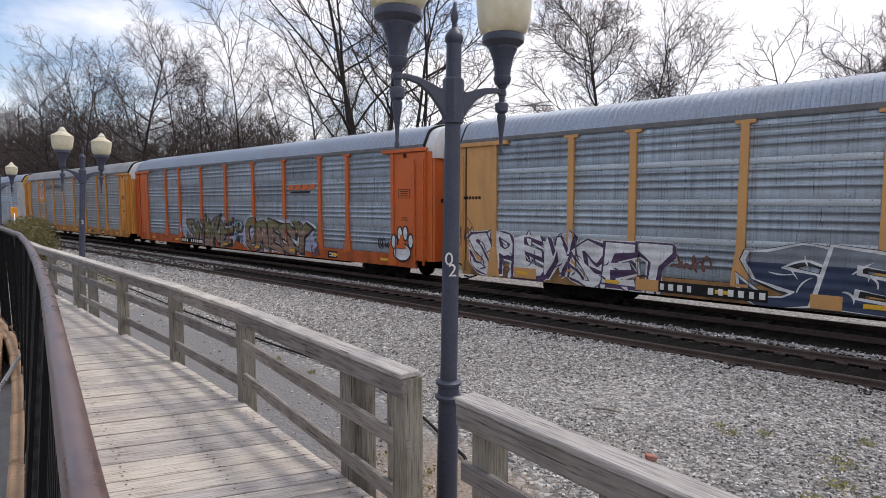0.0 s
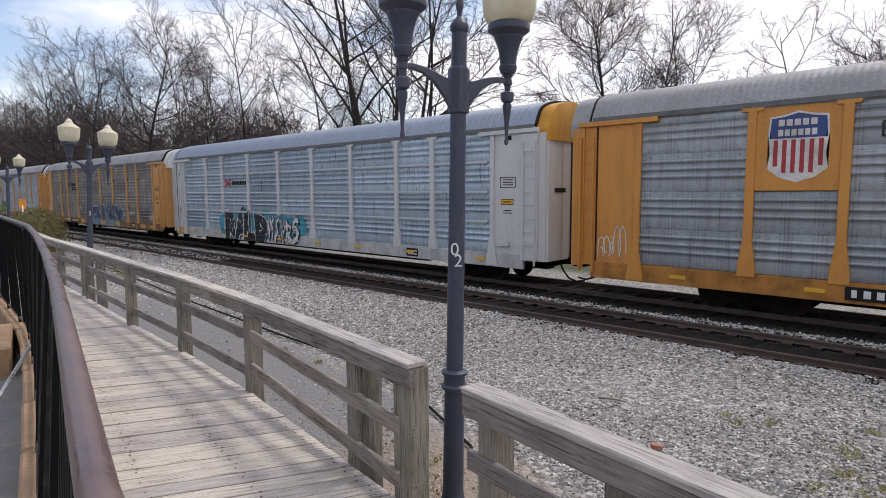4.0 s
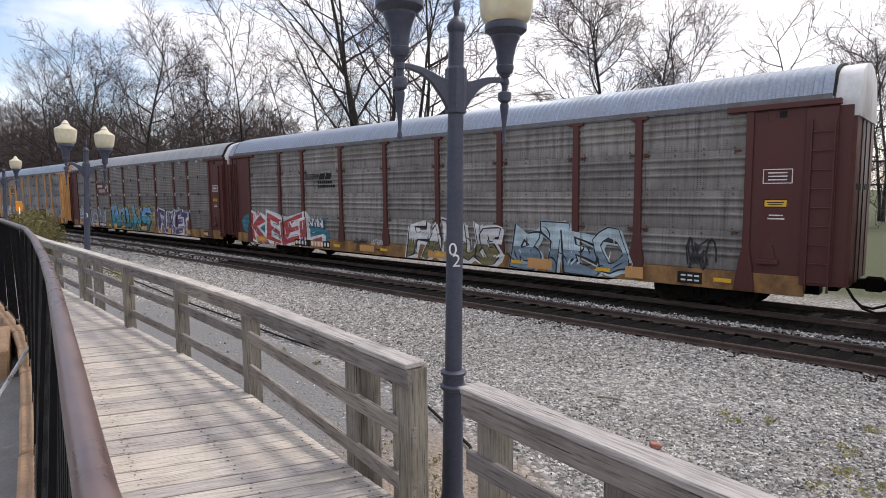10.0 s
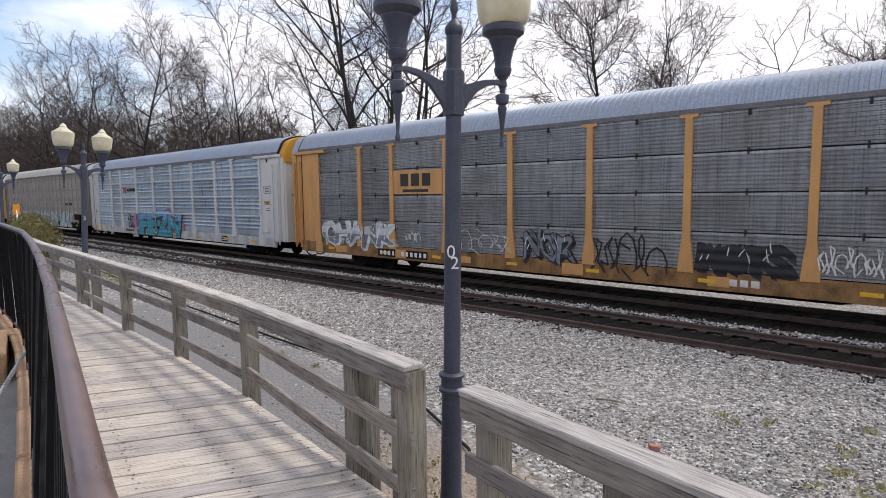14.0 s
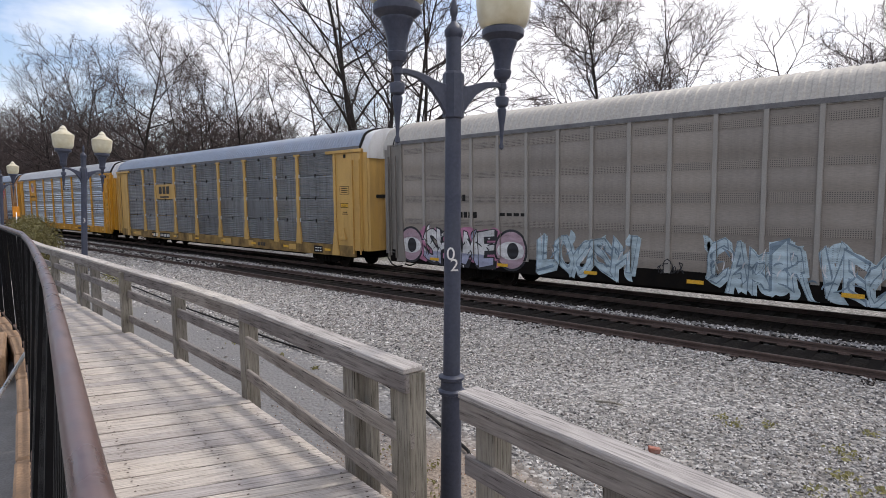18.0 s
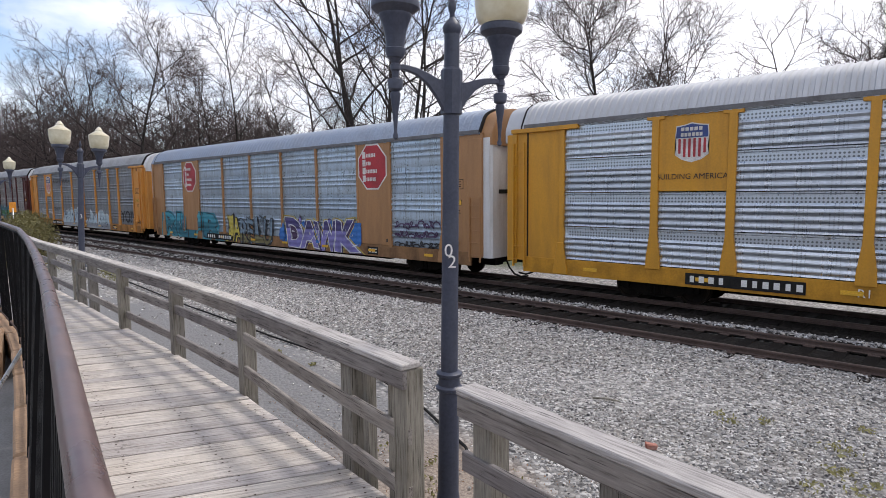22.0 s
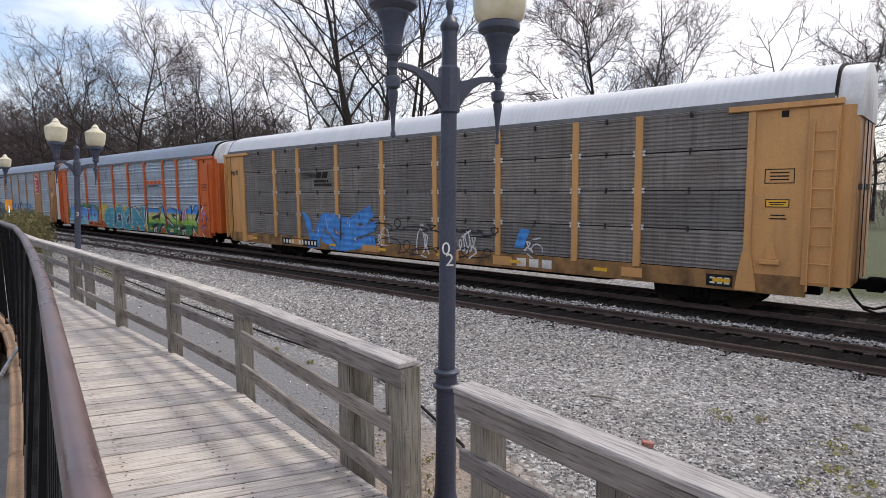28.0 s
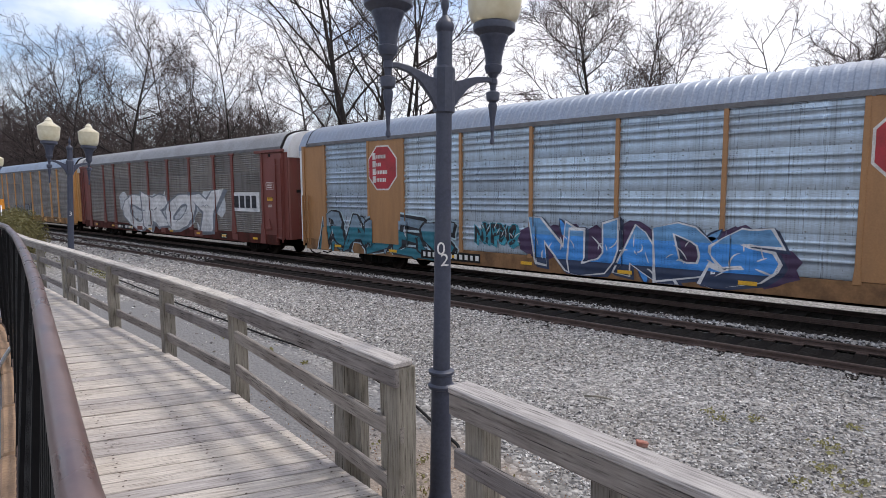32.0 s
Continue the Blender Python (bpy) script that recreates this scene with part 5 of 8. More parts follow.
    if left < -0.4 or c.get("slot"):
        decal(car, "end_slot", left + (0.40 if c.get("slot") else 0.55), 3.0, 0.05, 3.9, M_INK, END_FACE + 0.028, "dark gap beside the ladder")
    if c.get("slot"):
        for x in (0.62, 0.95, 1.18):
            part("panel_ridge", shared(("panel_ridge", 0), lambda: slab(-0.045, 0.045, -0.012, 0.029, 1.1, SIDE_TOP - 0.16, 0.012)), end_mat, car, "", pose(left + x - MID, END_FACE, 0))
        for z, w in ((2.12, 0.34), (1.98, 0.30), (4.25, 0.30), (4.16, 0.24), (4.07, 0.27)):
            decal(car, "stencil_line", left + 0.79, z, w, 0.075 if z < 3 else 0.03, M_INK, END_FACE + 0.028)
        decal(car, "paint_patch", left + 1.0, 0.80, 1.35, 0.36, PAINT["tan"], SILL_FACE - 0.0225, "amber step plate", 0.004)
        decal(car, "placard", left + 1.0, 0.76, 0.45, 0.16, M_REFLECT, SILL_FACE - 0.0270, "yellow placard", 0.004)
    low = c.get("crown_low", 4.62)
    crown = c.get("crown", M_WHITE)
    for s, turn in ((DOOR_END - 0.42, 0), (left + 0.10, 180)):
        part("end_crown", end_cap_mesh(low), crown if turn == 0 else ROOFS[c["roof"]], car, "", pose(s - MID, 0, 0, 0, 0, turn))
        for flip in (0, 1):
            m = pose(s + (0.42 if turn == 0 else -0.42) - MID, 0, 0, 0, 0, turn) @ Matrix.Diagonal((1, -1 if flip else 1, 1, 1))
            part("end_door", end_door_mesh(low + 0.02), c.get("door", end_mat), car, "", m)
        part("door_gap", shared(("door_gap", 0), lambda: box(bmesh.new(), -0.06, 0.014, -0.035, 0.035, 0.9, 5.35)), M_INK, car, "dark gap between the end doors", pose(s + (0.42 if turn == 0 else -0.42) - MID, 0, 0, 0, 0, turn))
        for y0, y1 in ((-1.0, -0.35), (0.25, 1.0)):
            part("door_slot", shared(("door_slot", y0), lambda: box(bmesh.new(), -0.05, 0.006, y0, y1, 3.02, 3.16)), M_INK, car, "", pose(s + (0.42 if turn == 0 else -0.42) - MID, 0, 0, 0, 0, turn))
        part("coupler", coupler_mesh(), M_TRUCK, car, "grimy steel coupler", pose(s - MID, 0, 0, 0, 0, turn))
        part("air_hose", hose_mesh(), M_CABLE, car, "black rubber air hose", pose(s + (0.25 if turn == 0 else -0.2) - MID, 0, 0, 0, 0, turn))
    part("roof", roof_mesh(c.get("roof_style", "plain"), left + 0.30), ROOFS[c["roof"]], car, c.get("roof_label", ""))
    for y, turn in ((FACE - 0.057, 0), (-FACE + 0.057, 180)):
        part("eave_trim", shared(("eave_trim", left, turn), lambda: slab(left + 0.42 - MID if turn == 0 else MID - 26.22, 26.22 - MID if turn == 0 else MID - left - 0.42, 0.0, 0.072, SIDE_TOP - 0.02, SIDE_TOP + 0.11, 0.006)), M_EAVE, car, "dull grey eave flange", pose(0, y, 0, 0, 0, turn))
    for s, turn in ((26.26, 0), (left + 0.29, 180)):
        part("roof_edge", shared(("roof_edge", 0), lambda: sweep(bmesh.new(), [(y, z) for y, z in arch_points(1.0, -0.012)] + [(y, z) for y, z in arch_points(0.93, 0.1)[::-1]], -0.06, 0.0)), M_INK, car, "dark roof edge", pose(s - MID, 0, 0, 0, 0, turn))
    # running gear
    build_bogie(car, 4.1)
    build_bogie(car, 23.4)
    # small fittings
    rng = random.Random(c["n"])
    for k in range(8):
        decal(car, "reflector", 2.3 + k * 3.1 + rng.uniform(-0.2, 0.2), 0.80, 0.42, 0.10, M_REFLECT, SILL_FACE - 0.022, "yellow reflector strip", 0.008)
    if c.get("soiled", 0.85) > 0.8 and style != "flat":
        # squares of fresher paint on the grimy sill
        for k in range(6):
            s = 2.6 + k * 3.9 + rng.uniform(-0.9, 0.9)
            decal(car, "paint_patch", s, 0.80, rng.uniform(0.45, 1.1), rng.uniform(0.22, 0.34), c.get("sill", trim), SILL_FACE - 0.0225, "patch of fresher paint", 0.003)
    decal(car, "stencil_board", c.get("data", 20.8), 0.79, 0.62, 0.30, M_INK, SILL_FACE - 0.001, "black data stencil")
    for k in range(3):
        for r in range(2):
            decal(car, "stencil_line", c.get("data", 20.8) - 0.16 + k * 0.17, 0.73 + r * 0.12, 0.12, 0.045, M_STENCIL, SILL_FACE - 0.009)
    if c.get("marks", True):
        at = c.get("board", 7.6)
        decal(car, "number_board", at, 0.80, 2.7, 0.30, trim if c.get("painted_board") else M_INK, SILL_FACE - 0.018, "black board with white car number")
        for k in range(11):
            if k != 4:
                decal(car, "number_bar", at - 1.18 + k * 0.235 + (0.06 if k > 4 else 0), 0.80, 0.13 if k % 3 else 0.10, 0.165, M_INK if c.get("painted_board") else M_STENCIL, SILL_FACE - 0.026)
    text_mat = M_STENCIL if c.get("dark_paint") else M_INK
    for w, z in ((0.30, 2.44), (0.36, 2.36)) if style != "flat" else ():
        decal(car, "stencil_line", 25.22, z, w, 0.03, text_mat, END_FACE + 0.029)
    if style != "flat" and c["n"] not in (1, 17):
        sign = decal(car, "placard", 25.20, 2.72, 0.50, 0.19, M_REFLECT, END_FACE + 0.028, "yellow placard with dark border")
        for dx, dz, w, h in ((0, 0.085, 0.50, 0.02), (0, -0.085, 0.50, 0.02), (-0.24, 0, 0.02, 0.15), (0.24, 0, 0.02, 0.15), (0, 0.02, 0.36, 0.025), (0, -0.03, 0.30, 0.02)):
            part("placard_line", plate_mesh(w, h, 0.003), M_INK, sign, "", pose(dx, -0.004, dz))
    if style != "flat":
        decal(car, "lift_notch", 25.28, SIDE_TOP - 0.26, 0.15, 0.15, M_INK, END_FACE + 0.027, "dark square lifting hole")
    for dx, dz, w, h in () if style == "flat" else ((0, 0.16, 0.62, 0.02), (0, -0.16, 0.62, 0.02), (-0.30, 0, 0.02, 0.34), (0.30, 0, 0.02, 0.34), (0, 0.0, 0.4, 0.03), (0, 0.08, 0.4, 0.03), (0, -0.08, 0.4, 0.03)):
        decal(car, "stencil_line", 25.22 + dx, 3.35 + dz, w, h, text_mat, END_FACE + 0.029)
    part("hand_brake", shared(("hand_brake", 0), lambda: bevelled(prism(box(bmesh.new(), -0.22, 0.22, -0.10, 0.03, 1.28, 1.40), [(-0.16, 1.40), (0.16, 1.40), (0.06, 1.78), (-0.06, 1.78)], -0.05, 0.03), 0.012)), c.get("brake", end_mat), car, "", pose(25.10 - MID, END_FACE + 0.02, 0))
    c["thing"] = car
    CARS.append(c)
    for f in c.get("extras", ()):
        f(car)
    return car


def place_of(n, t):
    """Where the middle of car n stands on the line at t seconds: the train gains a little speed, and the couplers' slack varies."""
    starts = [-11.49, -39.65, -67.80, -96.07, -124.14, -152.19, -180.32, -207.92, -236.03, -264.14, -292.19, -320.23, -348.32, -376.37, -404.45, -432.52, -460.67, -488.80, -516.91, -545.0, -573.1, -601.2]
    return starts[n] - 1.40 + MID + 15.2037 * t + 0.010096 * t * t

# ---------------------------------------------------------------- spray paint and emblems on the cars
from mathutils import geometry

SPRAY = {}


def spray(key, color):
    """Spray paint over ribbed siding: uneven cover, with the ribs showing through as relief."""
    if key not in SPRAY:
        m, n, l, b = node_mat("spray_" + key)
        tc = n.new("ShaderNodeTexCoord").outputs["Object"]
        big = tex_noise(n, l, tc, 1.7, 5)
        fine = tex_noise(n, l, tc, 18, 4, (0.5, 1, 2.0))
        r = ramp(n, [(0.30, scaled(color, 0.68)), (0.52, color), (0.75, scaled(color, 1.25))])
        l.new(big.outputs["Fac"], r.inputs["Fac"])
        fr = ramp(n, [(0.3, (0.82,) * 3), (0.7, (1.1,) * 3)])
        l.new(fine.outputs["Fac"], fr.inputs["Fac"])
        coat = mixed(n, l, 1.0, r.outputs["Color"], fr.outputs["Color"], "MULTIPLY")
        l.new(mixed(n, l, slots(n, l, tc, tc, 0.42, SIDE_LOW + 0.03), coat, scaled(color, 0.16)), b.inputs["Base Color"])
        b.inputs["Roughness"].default_value = 0.55
        wave = n.new("ShaderNodeTexWave")
        wave.bands_direction = "Z"
        wave.inputs["Scale"].default_value, wave.inputs["Distortion"].default_value = 1.28, 0.3
        l.new(tc, wave.inputs["Vector"])
        bumped(n, l, b, wave.outputs["Fac"], 0.4, 0.03)
        SPRAY[key] = m
    return SPRAY[key]


def grown(pts, d):
    """An outline pushed outwards by d."""
    n = len(pts)
    area = sum(pts[i][0] * pts[(i + 1) % n][1] - pts[(i + 1) % n][0] * pts[i][1] for i in range(n))
    k = 1 if area > 0 else -1
    out = []
    for i in range(n):
        a, b, c = Vector(pts[i - 1]), Vector(pts[i]), Vector(pts[(i + 1) % n])
        u, v = (b - a), (c - b)
        if u.length < 1e-6 or v.length < 1e-6:
            out.append(pts[i])
            continue
        u.normalize(), v.normalize()
        m = Vector((u.y + v.y, -u.x - v.x))
        if m.length < 0.3:
            m = Vector((u.y, -u.x))
        m.normalize()
        out.append((b.x + m.x * d * k, b.y + m.y * d * k))
    return out


def on_side(car, name, loops, mat, lift, posts, label, low=-9.0, high=9.0):
    """Lays flat outlines on the siding, over its posts and its sill, as paint would lie."""
    if posts is POSTS:
        posts = NOW["posts"]
    bm = bmesh.new()
    step = min(0.0002, 0.003 / max(1, len(loops)))
    for k, item in enumerate(loops):
        polys = item if isinstance(item[0][0], (tuple, list)) else [item]
        polys = [p if sum(a[0] * b[1] - b[0] * a[1] for a, b in zip(p, list(p[1:]) + [p[0]])) > 0 else list(p)[::-1] for p in polys]
        flat = [Vector(p) for pts in polys for p in pts]
        rings, at = [], 0
        for pts in polys:
            rings.append(list(range(at, at + len(pts))))
            at += len(pts)
        spots, _, tris, _, _, source = geometry.delaunay_2d_cdt(flat, [], rings, 1, 1e-4)
        v = [bm.verts.new((p.x - MID, 0, p.y)) for p in spots]
        for t, src in zip(tris, source):
            if src:
                bm.faces.new([v[i] for i in t]).material_index = k
    bmesh.ops.triangulate(bm, faces=list(bm.faces))
    cuts = [(s - MID + o, 0) for s in posts for o in (-0.21, -0.105, 0.105, 0.21)]
    for x, _ in cuts:
        bmesh.ops.bisect_plane(bm, geom=list(bm.verts) + list(bm.edges) + list(bm.faces), plane_co=(x, 0, 0), plane_no=(1, 0, 0))
    bmesh.ops.bisect_plane(bm, geom=list(bm.verts) + list(bm.edges) + list(bm.faces), plane_co=(0, 0, SIDE_LOW), plane_no=(0, 0, 1))
    for z in (low, high, 1.95):
        if abs(z) < 9:
            bmesh.ops.bisect_plane(bm, geom=list(bm.verts) + list(bm.edges) + list(bm.faces), plane_co=(0, 0, z), plane_no=(0, 0, 1))
    verts, faces, seen = [], [], {}
    for f in bm.faces:
        c = f.calc_center_median()
        if not low < c.z < high:
            continue
        face = POST_FACE if any(abs(c.x - (s - MID)) < (0.105 if c.z > 1.95 or len(posts) > 12 else 0.21) for s in posts) and c.z > SIDE_LOW - 0.08 else (SILL_FACE if c.z < SIDE_LOW else FACE)
        ring = [v.co for v in f.verts]
        if f.normal.y > 0:
            ring = ring[::-1]
        keys = []
        for p in ring:
            key = (round(p.x, 4), round(face - lift - step * f.material_index, 5), round(p.z, 4))
            if key not in seen:
                seen[key] = len(verts)
                verts.append(key)
            if seen[key] not in keys:
                keys.append(seen[key])
        if len(keys) > 2:
            faces.append(tuple(keys))
    bm.free()
    me = bpy.data.meshes.new(name)
    me.from_pydata(verts, [], faces)
    made = part(name, me, mat, car, label)
    return tagged(made, label, kind="stuff") if len(loops) > 1 else made


def curl(x, z, length, angle, bend, width):
    """A tapered, bent stroke."""
    left, right = [], []
    px, pz, a = x, z, angle
    n = 6
    for i in range(n + 1):
        w = width * math.sin(math.pi * (0.12 + 0.88 * i / n)) * 0.5 + 0.004
        left.append((px - math.sin(a) * w, pz + math.cos(a) * w))
        right.append((px + math.sin(a) * w, pz - math.cos(a) * w))
        px, pz, a = px + math.cos(a) * length / n, pz + math.sin(a) * length / n, a + bend / n
    return left + right[::-1]


GLYPHS = {}


def cut_letters(wanted):
    """Letters of the built-in font as triangles, the plain outline filling the unit square, thickened by fat."""
    made = []
    for ch, fat in wanted:
        for off in (0.0, fat):
            cu = bpy.data.curves.new("letter", "FONT")
            cu.body, cu.size, cu.offset, cu.resolution_u = ch, 1.0, off, 3
            ob = bpy.data.objects.new("letter", cu)
            scene.collection.objects.link(ob)
            made.append(ob)
    deps = bpy.context.evaluated_depsgraph_get()
    flat = []
    for ob in made:
        me = bpy.data.meshes.new_from_object(ob.evaluated_get(deps))
        flat.append([[tuple(me.vertices[i].co.xy) for i in p.vertices] for p in me.polygons])
        bpy.data.meshes.remove(me)
    for ob in made:
        cu = ob.data
        bpy.data.objects.remove(ob)
        bpy.data.curves.remove(cu)
    for k, key in enumerate(wanted):
        pts = [p for t in flat[2 * k] for p in t]
        x0, x1, y0, y1 = min(p[0] for p in pts), max(p[0] for p in pts), min(p[1] for p in pts), max(p[1] for p in pts)
        GLYPHS[key] = [[((x - x0) / (x1 - x0), (y - y0) / (y1 - y0)) for x, y in t] for t in flat[2 * k + 1]]


WANTED = []


def glyph(ch, fat):
    return GLYPHS[ch, round(fat, 3)]


def piece(text, seed, s0, s1, z0, z1, bands, edge, glow=None, drop=None, rim=None, fat=0.055, posts=POSTS, wave=0.08, light=None):
    """Painted letters, fat and leaning: bands of colour from foot to top, outline, drop shade, outer rim and a cloud."""
    fat = round(fat * 0.62, 3)
    WANTED.extend((ch, round(fat + d, 3)) for ch in text for d in (-0.009, 0.016, 0.022, 0.042))

    def make(car):
        if (text[0], round(fat + 0.016, 3)) not in GLYPHS:
            cut_letters(sorted(set(WANTED) - set(GLYPHS)))
        rng = random.Random(seed)
        wide = [0.55 if ch in "I!1" else (1.2 if ch in "WM" else 1.0) for ch in text]
        unit = (s1 - s0) / sum(wide)
        letters, at = [], s0
        high = z1 - z0
        for ch, w in zip(text, wide):
            letters.append((ch, at + 0.07 * unit, w * unit * 0.99, z0 + rng.uniform(0.02, 0.10) * high, high * rng.uniform(0.80, 0.92), rng.uniform(-0.10, 0.16), rng.uniform(0, 6.28), rng.uniform(0.75, 1.25)))
            at += w * unit

        def laid(which, swell, dx=0.0, dz=0.0):
            ch, x, w, lo, h, lean, ph, taper = which
            out = []
            for t in glyph(ch, swell):
                row = []
                for a, b in t:
                    k = 1 + (taper - 1) * (b - 0.5)
                    u = 0.5 + (a - 0.5) * k + lean * (b - 0.5) + wave * 0.5 * math.sin(5 * b + ph) + wave * 0.32 * math.sin(10 * b + 1.7 * ph)
                    v = b + wave * math.sin(3.2 * a + ph) + wave * 0.5 * math.sin(8 * a + 2.3 * ph)
                    row.append((x + u * w + dx, max(SILL_LOW + 0.01, lo + v * h + dz)))
                out.append(row)
            return out

        # arrow-like spurs that run out of the letters
        spurs = []
        for ch, x, w, lo, h, lean, ph, taper in letters:
            for _ in range(2):
                up = rng.random() < 0.5
                spurs.append((x + w * rng.uniform(0.1, 0.9), lo + h * (0.80 if up else 0.16), h * rng.uniform(0.30, 0.48), (1 if up else -1) * rng.uniform(0.3, 2.6), rng.uniform(-1.6, 1.6), min(0.17, 0.13 * h)))
        root = on_side(car, "graffiti", [laid(q, fat + 0.022, 0.045 * i, -0.035 * i) for q in letters for i in (0, 1, 2)] + [[(a, max(SILL_LOW + 0.01, b)) for a, b in curl(x, z, ln, an, bd, wd * 1.7)] for x, z, ln, an, bd, wd in spurs], drop or edge, 0.006, posts, "large spray-painted graffiti letters")
        if rim:
            on_side(root, "paint_rim", [laid(q, fat + 0.042, 0.045 * i, -0.035 * i) for q in letters for i in (0, 2)], rim, 0.0045, posts, "")
        if glow:
            cloud = []
            n = 3 * len(text)
            for i in range(n):
                cx, cz = s0 - 0.1 + (s1 - s0 + 0.2) * i / (n - 1), z0 + high * rng.uniform(0.35, 0.75)
                rr = rng.uniform(0.30, 0.46) * high
                cloud.append([(cx + rr * 1.2 * math.cos(a) * rng.uniform(0.7, 1.2), max(SILL_LOW + 0.02, cz + rr * math.sin(a) * rng.uniform(0.7, 1.15))) for a in (6.2832 * k / 14 for k in range(14))])
            on_side(root, "paint_cloud", cloud, glow, 0.002, posts, "")
        step = high / len(bands)
        for i, (x, z, ln, an, bd, wd) in enumerate(spurs):
            on_side(root, "painted_spur", [[(a, max(SILL_LOW + 0.01, b)) for a, b in curl(x, z, ln * 0.92, an, bd, wd)]], bands[i % len(bands)], 0.0097, posts, "")
        for i, q in enumerate(letters):
            on_side(root, "letter_outline", [laid(q, fat + 0.016)], edge, 0.0105 + 0.0008 * i, posts, "")
            for k, m in enumerate(bands):
                lo = -9.0 if k == 0 else z0 + k * step
                hi = 9.0 if k == len(bands) - 1 else z0 + (k + 1) * step
                on_side(root, "painted_letter", [laid(q, fat - 0.009)], m, 0.0109 + 0.0008 * i, posts, "", lo, hi)
        marks, cuts = [], []
        for ch, x, w, lo, h, lean, ph, taper in letters:
            for _ in range(3):
                cuts.append(curl(x + w * rng.uniform(0.0, 0.9), lo + h * rng.uniform(0.1, 0.7), h * rng.uniform(0.20, 0.42), rng.uniform(-0.4, 2.6), rng.uniform(-2.4, 2.4), rng.uniform(0.025, 0.05)))
            for _ in range(2):
                marks.append(curl(x + w * rng.uniform(0.0, 0.9), lo + h * rng.uniform(0.3, 0.8), rng.uniform(0.15, 0.35), rng.uniform(0.9, 2.2), rng.uniform(-1.0, 1.0), 0.022))
        tagged(on_side(root, "inner_linework", cuts, edge, 0.0165, posts, ""), kind="stuff")
        tagged(on_side(root, "highlight_linework", marks, light or SW, 0.0200, posts, ""), kind="stuff")
        return root
    return make


def block_piece():
    """Wide blue letters run together into one block, cut by black wedges, with green bubbles behind."""
    body = [(1.58, 0.62), (1.54, 0.86), (1.61, 1.15), (1.91, 1.17), (1.96, 1.58), (2.18, 2.15), (2.76, 2.16), (2.96, 1.52), (3.17, 2.08), (3.55, 2.09), (3.55, 1.96), (4.54, 2.0), (4.53, 2.13), (4.90, 2.14), (4.94, 1.98), (5.47, 2.03),
            (6.11, 1.97), (6.64, 1.97), (6.93, 2.20), (7.45, 2.17), (7.54, 1.97), (8.03, 1.82), (8.30, 1.45), (8.12, 1.15), (8.42, 0.64)]
    wedges = [[(2.71, 2.08), (3.01, 2.22), (3.06, 1.91), (2.96, 1.57)], [(2.69, 1.23), (2.88, 0.62), (2.71, 0.62)], [(2.98, 0.86), (3.12, 1.26), (3.17, 0.84)], [(3.57, 1.52), (3.78, 1.53), (3.63, 1.11)], [(4.43, 1.17), (4.80, 1.34), (4.74, 1.09)],
              [(5.41, 1.34), (5.90, 1.29), (5.64, 1.06)], [(6.13, 1.34), (6.30, 1.48), (6.32, 1.02), (6.21, 0.98)], [(6.70, 2.19), (6.93, 2.21), (6.79, 1.26), (6.67, 1.51)], [(7.41, 1.59), (7.67, 1.51), (7.67, 1.37), (7.42, 1.31)]]
    dark = [[(1.57, 0.86), (3.84, 0.94), (3.82, 1.0)], [(4.55, 1.54), (4.39, 1.49), (4.44, 0.9), (5.77, 0.92), (5.83, 0.81)], [(6.33, 0.89), (8.25, 0.93)], [(4.23, 1.99), (4.20, 1.70), (4.36, 1.13)], [(6.02, 1.75), (6.0, 1.35)], [(6.62, 1.50), (6.85, 0.85)], [(4.85, 0.86), (4.85, 0.62)], [(5.0, 0.86), (5.0, 0.62)]]

    def make(car):
        root = on_side(car, "graffiti", [disc(s, z, 0.32, 0.24) for s, z in ((1.62, 1.75), (1.6, 1.45), (3.0, 2.05), (4.25, 2.05), (5.3, 2.08), (5.6, 2.05), (6.3, 2.06), (7.75, 1.95), (8.1, 1.85))] + [[(1.2, 0.62), (1.3, 0.85), (1.58, 0.9), (1.58, 0.62)]], S_GREEN, 0.006, POSTS, "large blue block letters with green bubbles")
        for k, (m, lo, hi) in enumerate(((S_AQUA, -9.0, 1.0), (S_PALESKY, 1.0, 1.38), (S_MIDBLUE, 1.38, 1.72), (S_DEEP, 1.72, 9.0))):
            on_side(root, "painted_letter", [body], m, 0.0085, POSTS, "", lo, hi)
        tagged(on_side(root, "letter_outline", wedges + ribbon(body + body[:1], 0.055) + [q for line in dark for q in ribbon(line, 0.045)], SK, 0.0105, POSTS, ""), kind="stuff")
        lit = [[(a - 0.02, b - 0.045) for a, b in body[4:9]], [(a, b - 0.05) for a, b in body[10:12]], [(a, b - 0.05) for a, b in body[14:18]], [(a, b - 0.05) for a, b in body[19:23]], [(3.55, 1.9), (3.57, 1.56)], [(6.05, 1.85), (6.12, 1.45)]]
        tagged(on_side(root, "highlight_linework", [q for line in lit for q in ribbon(line, 0.03)], SW, 0.0130, POSTS, ""), kind="stuff")
        return root
    return make


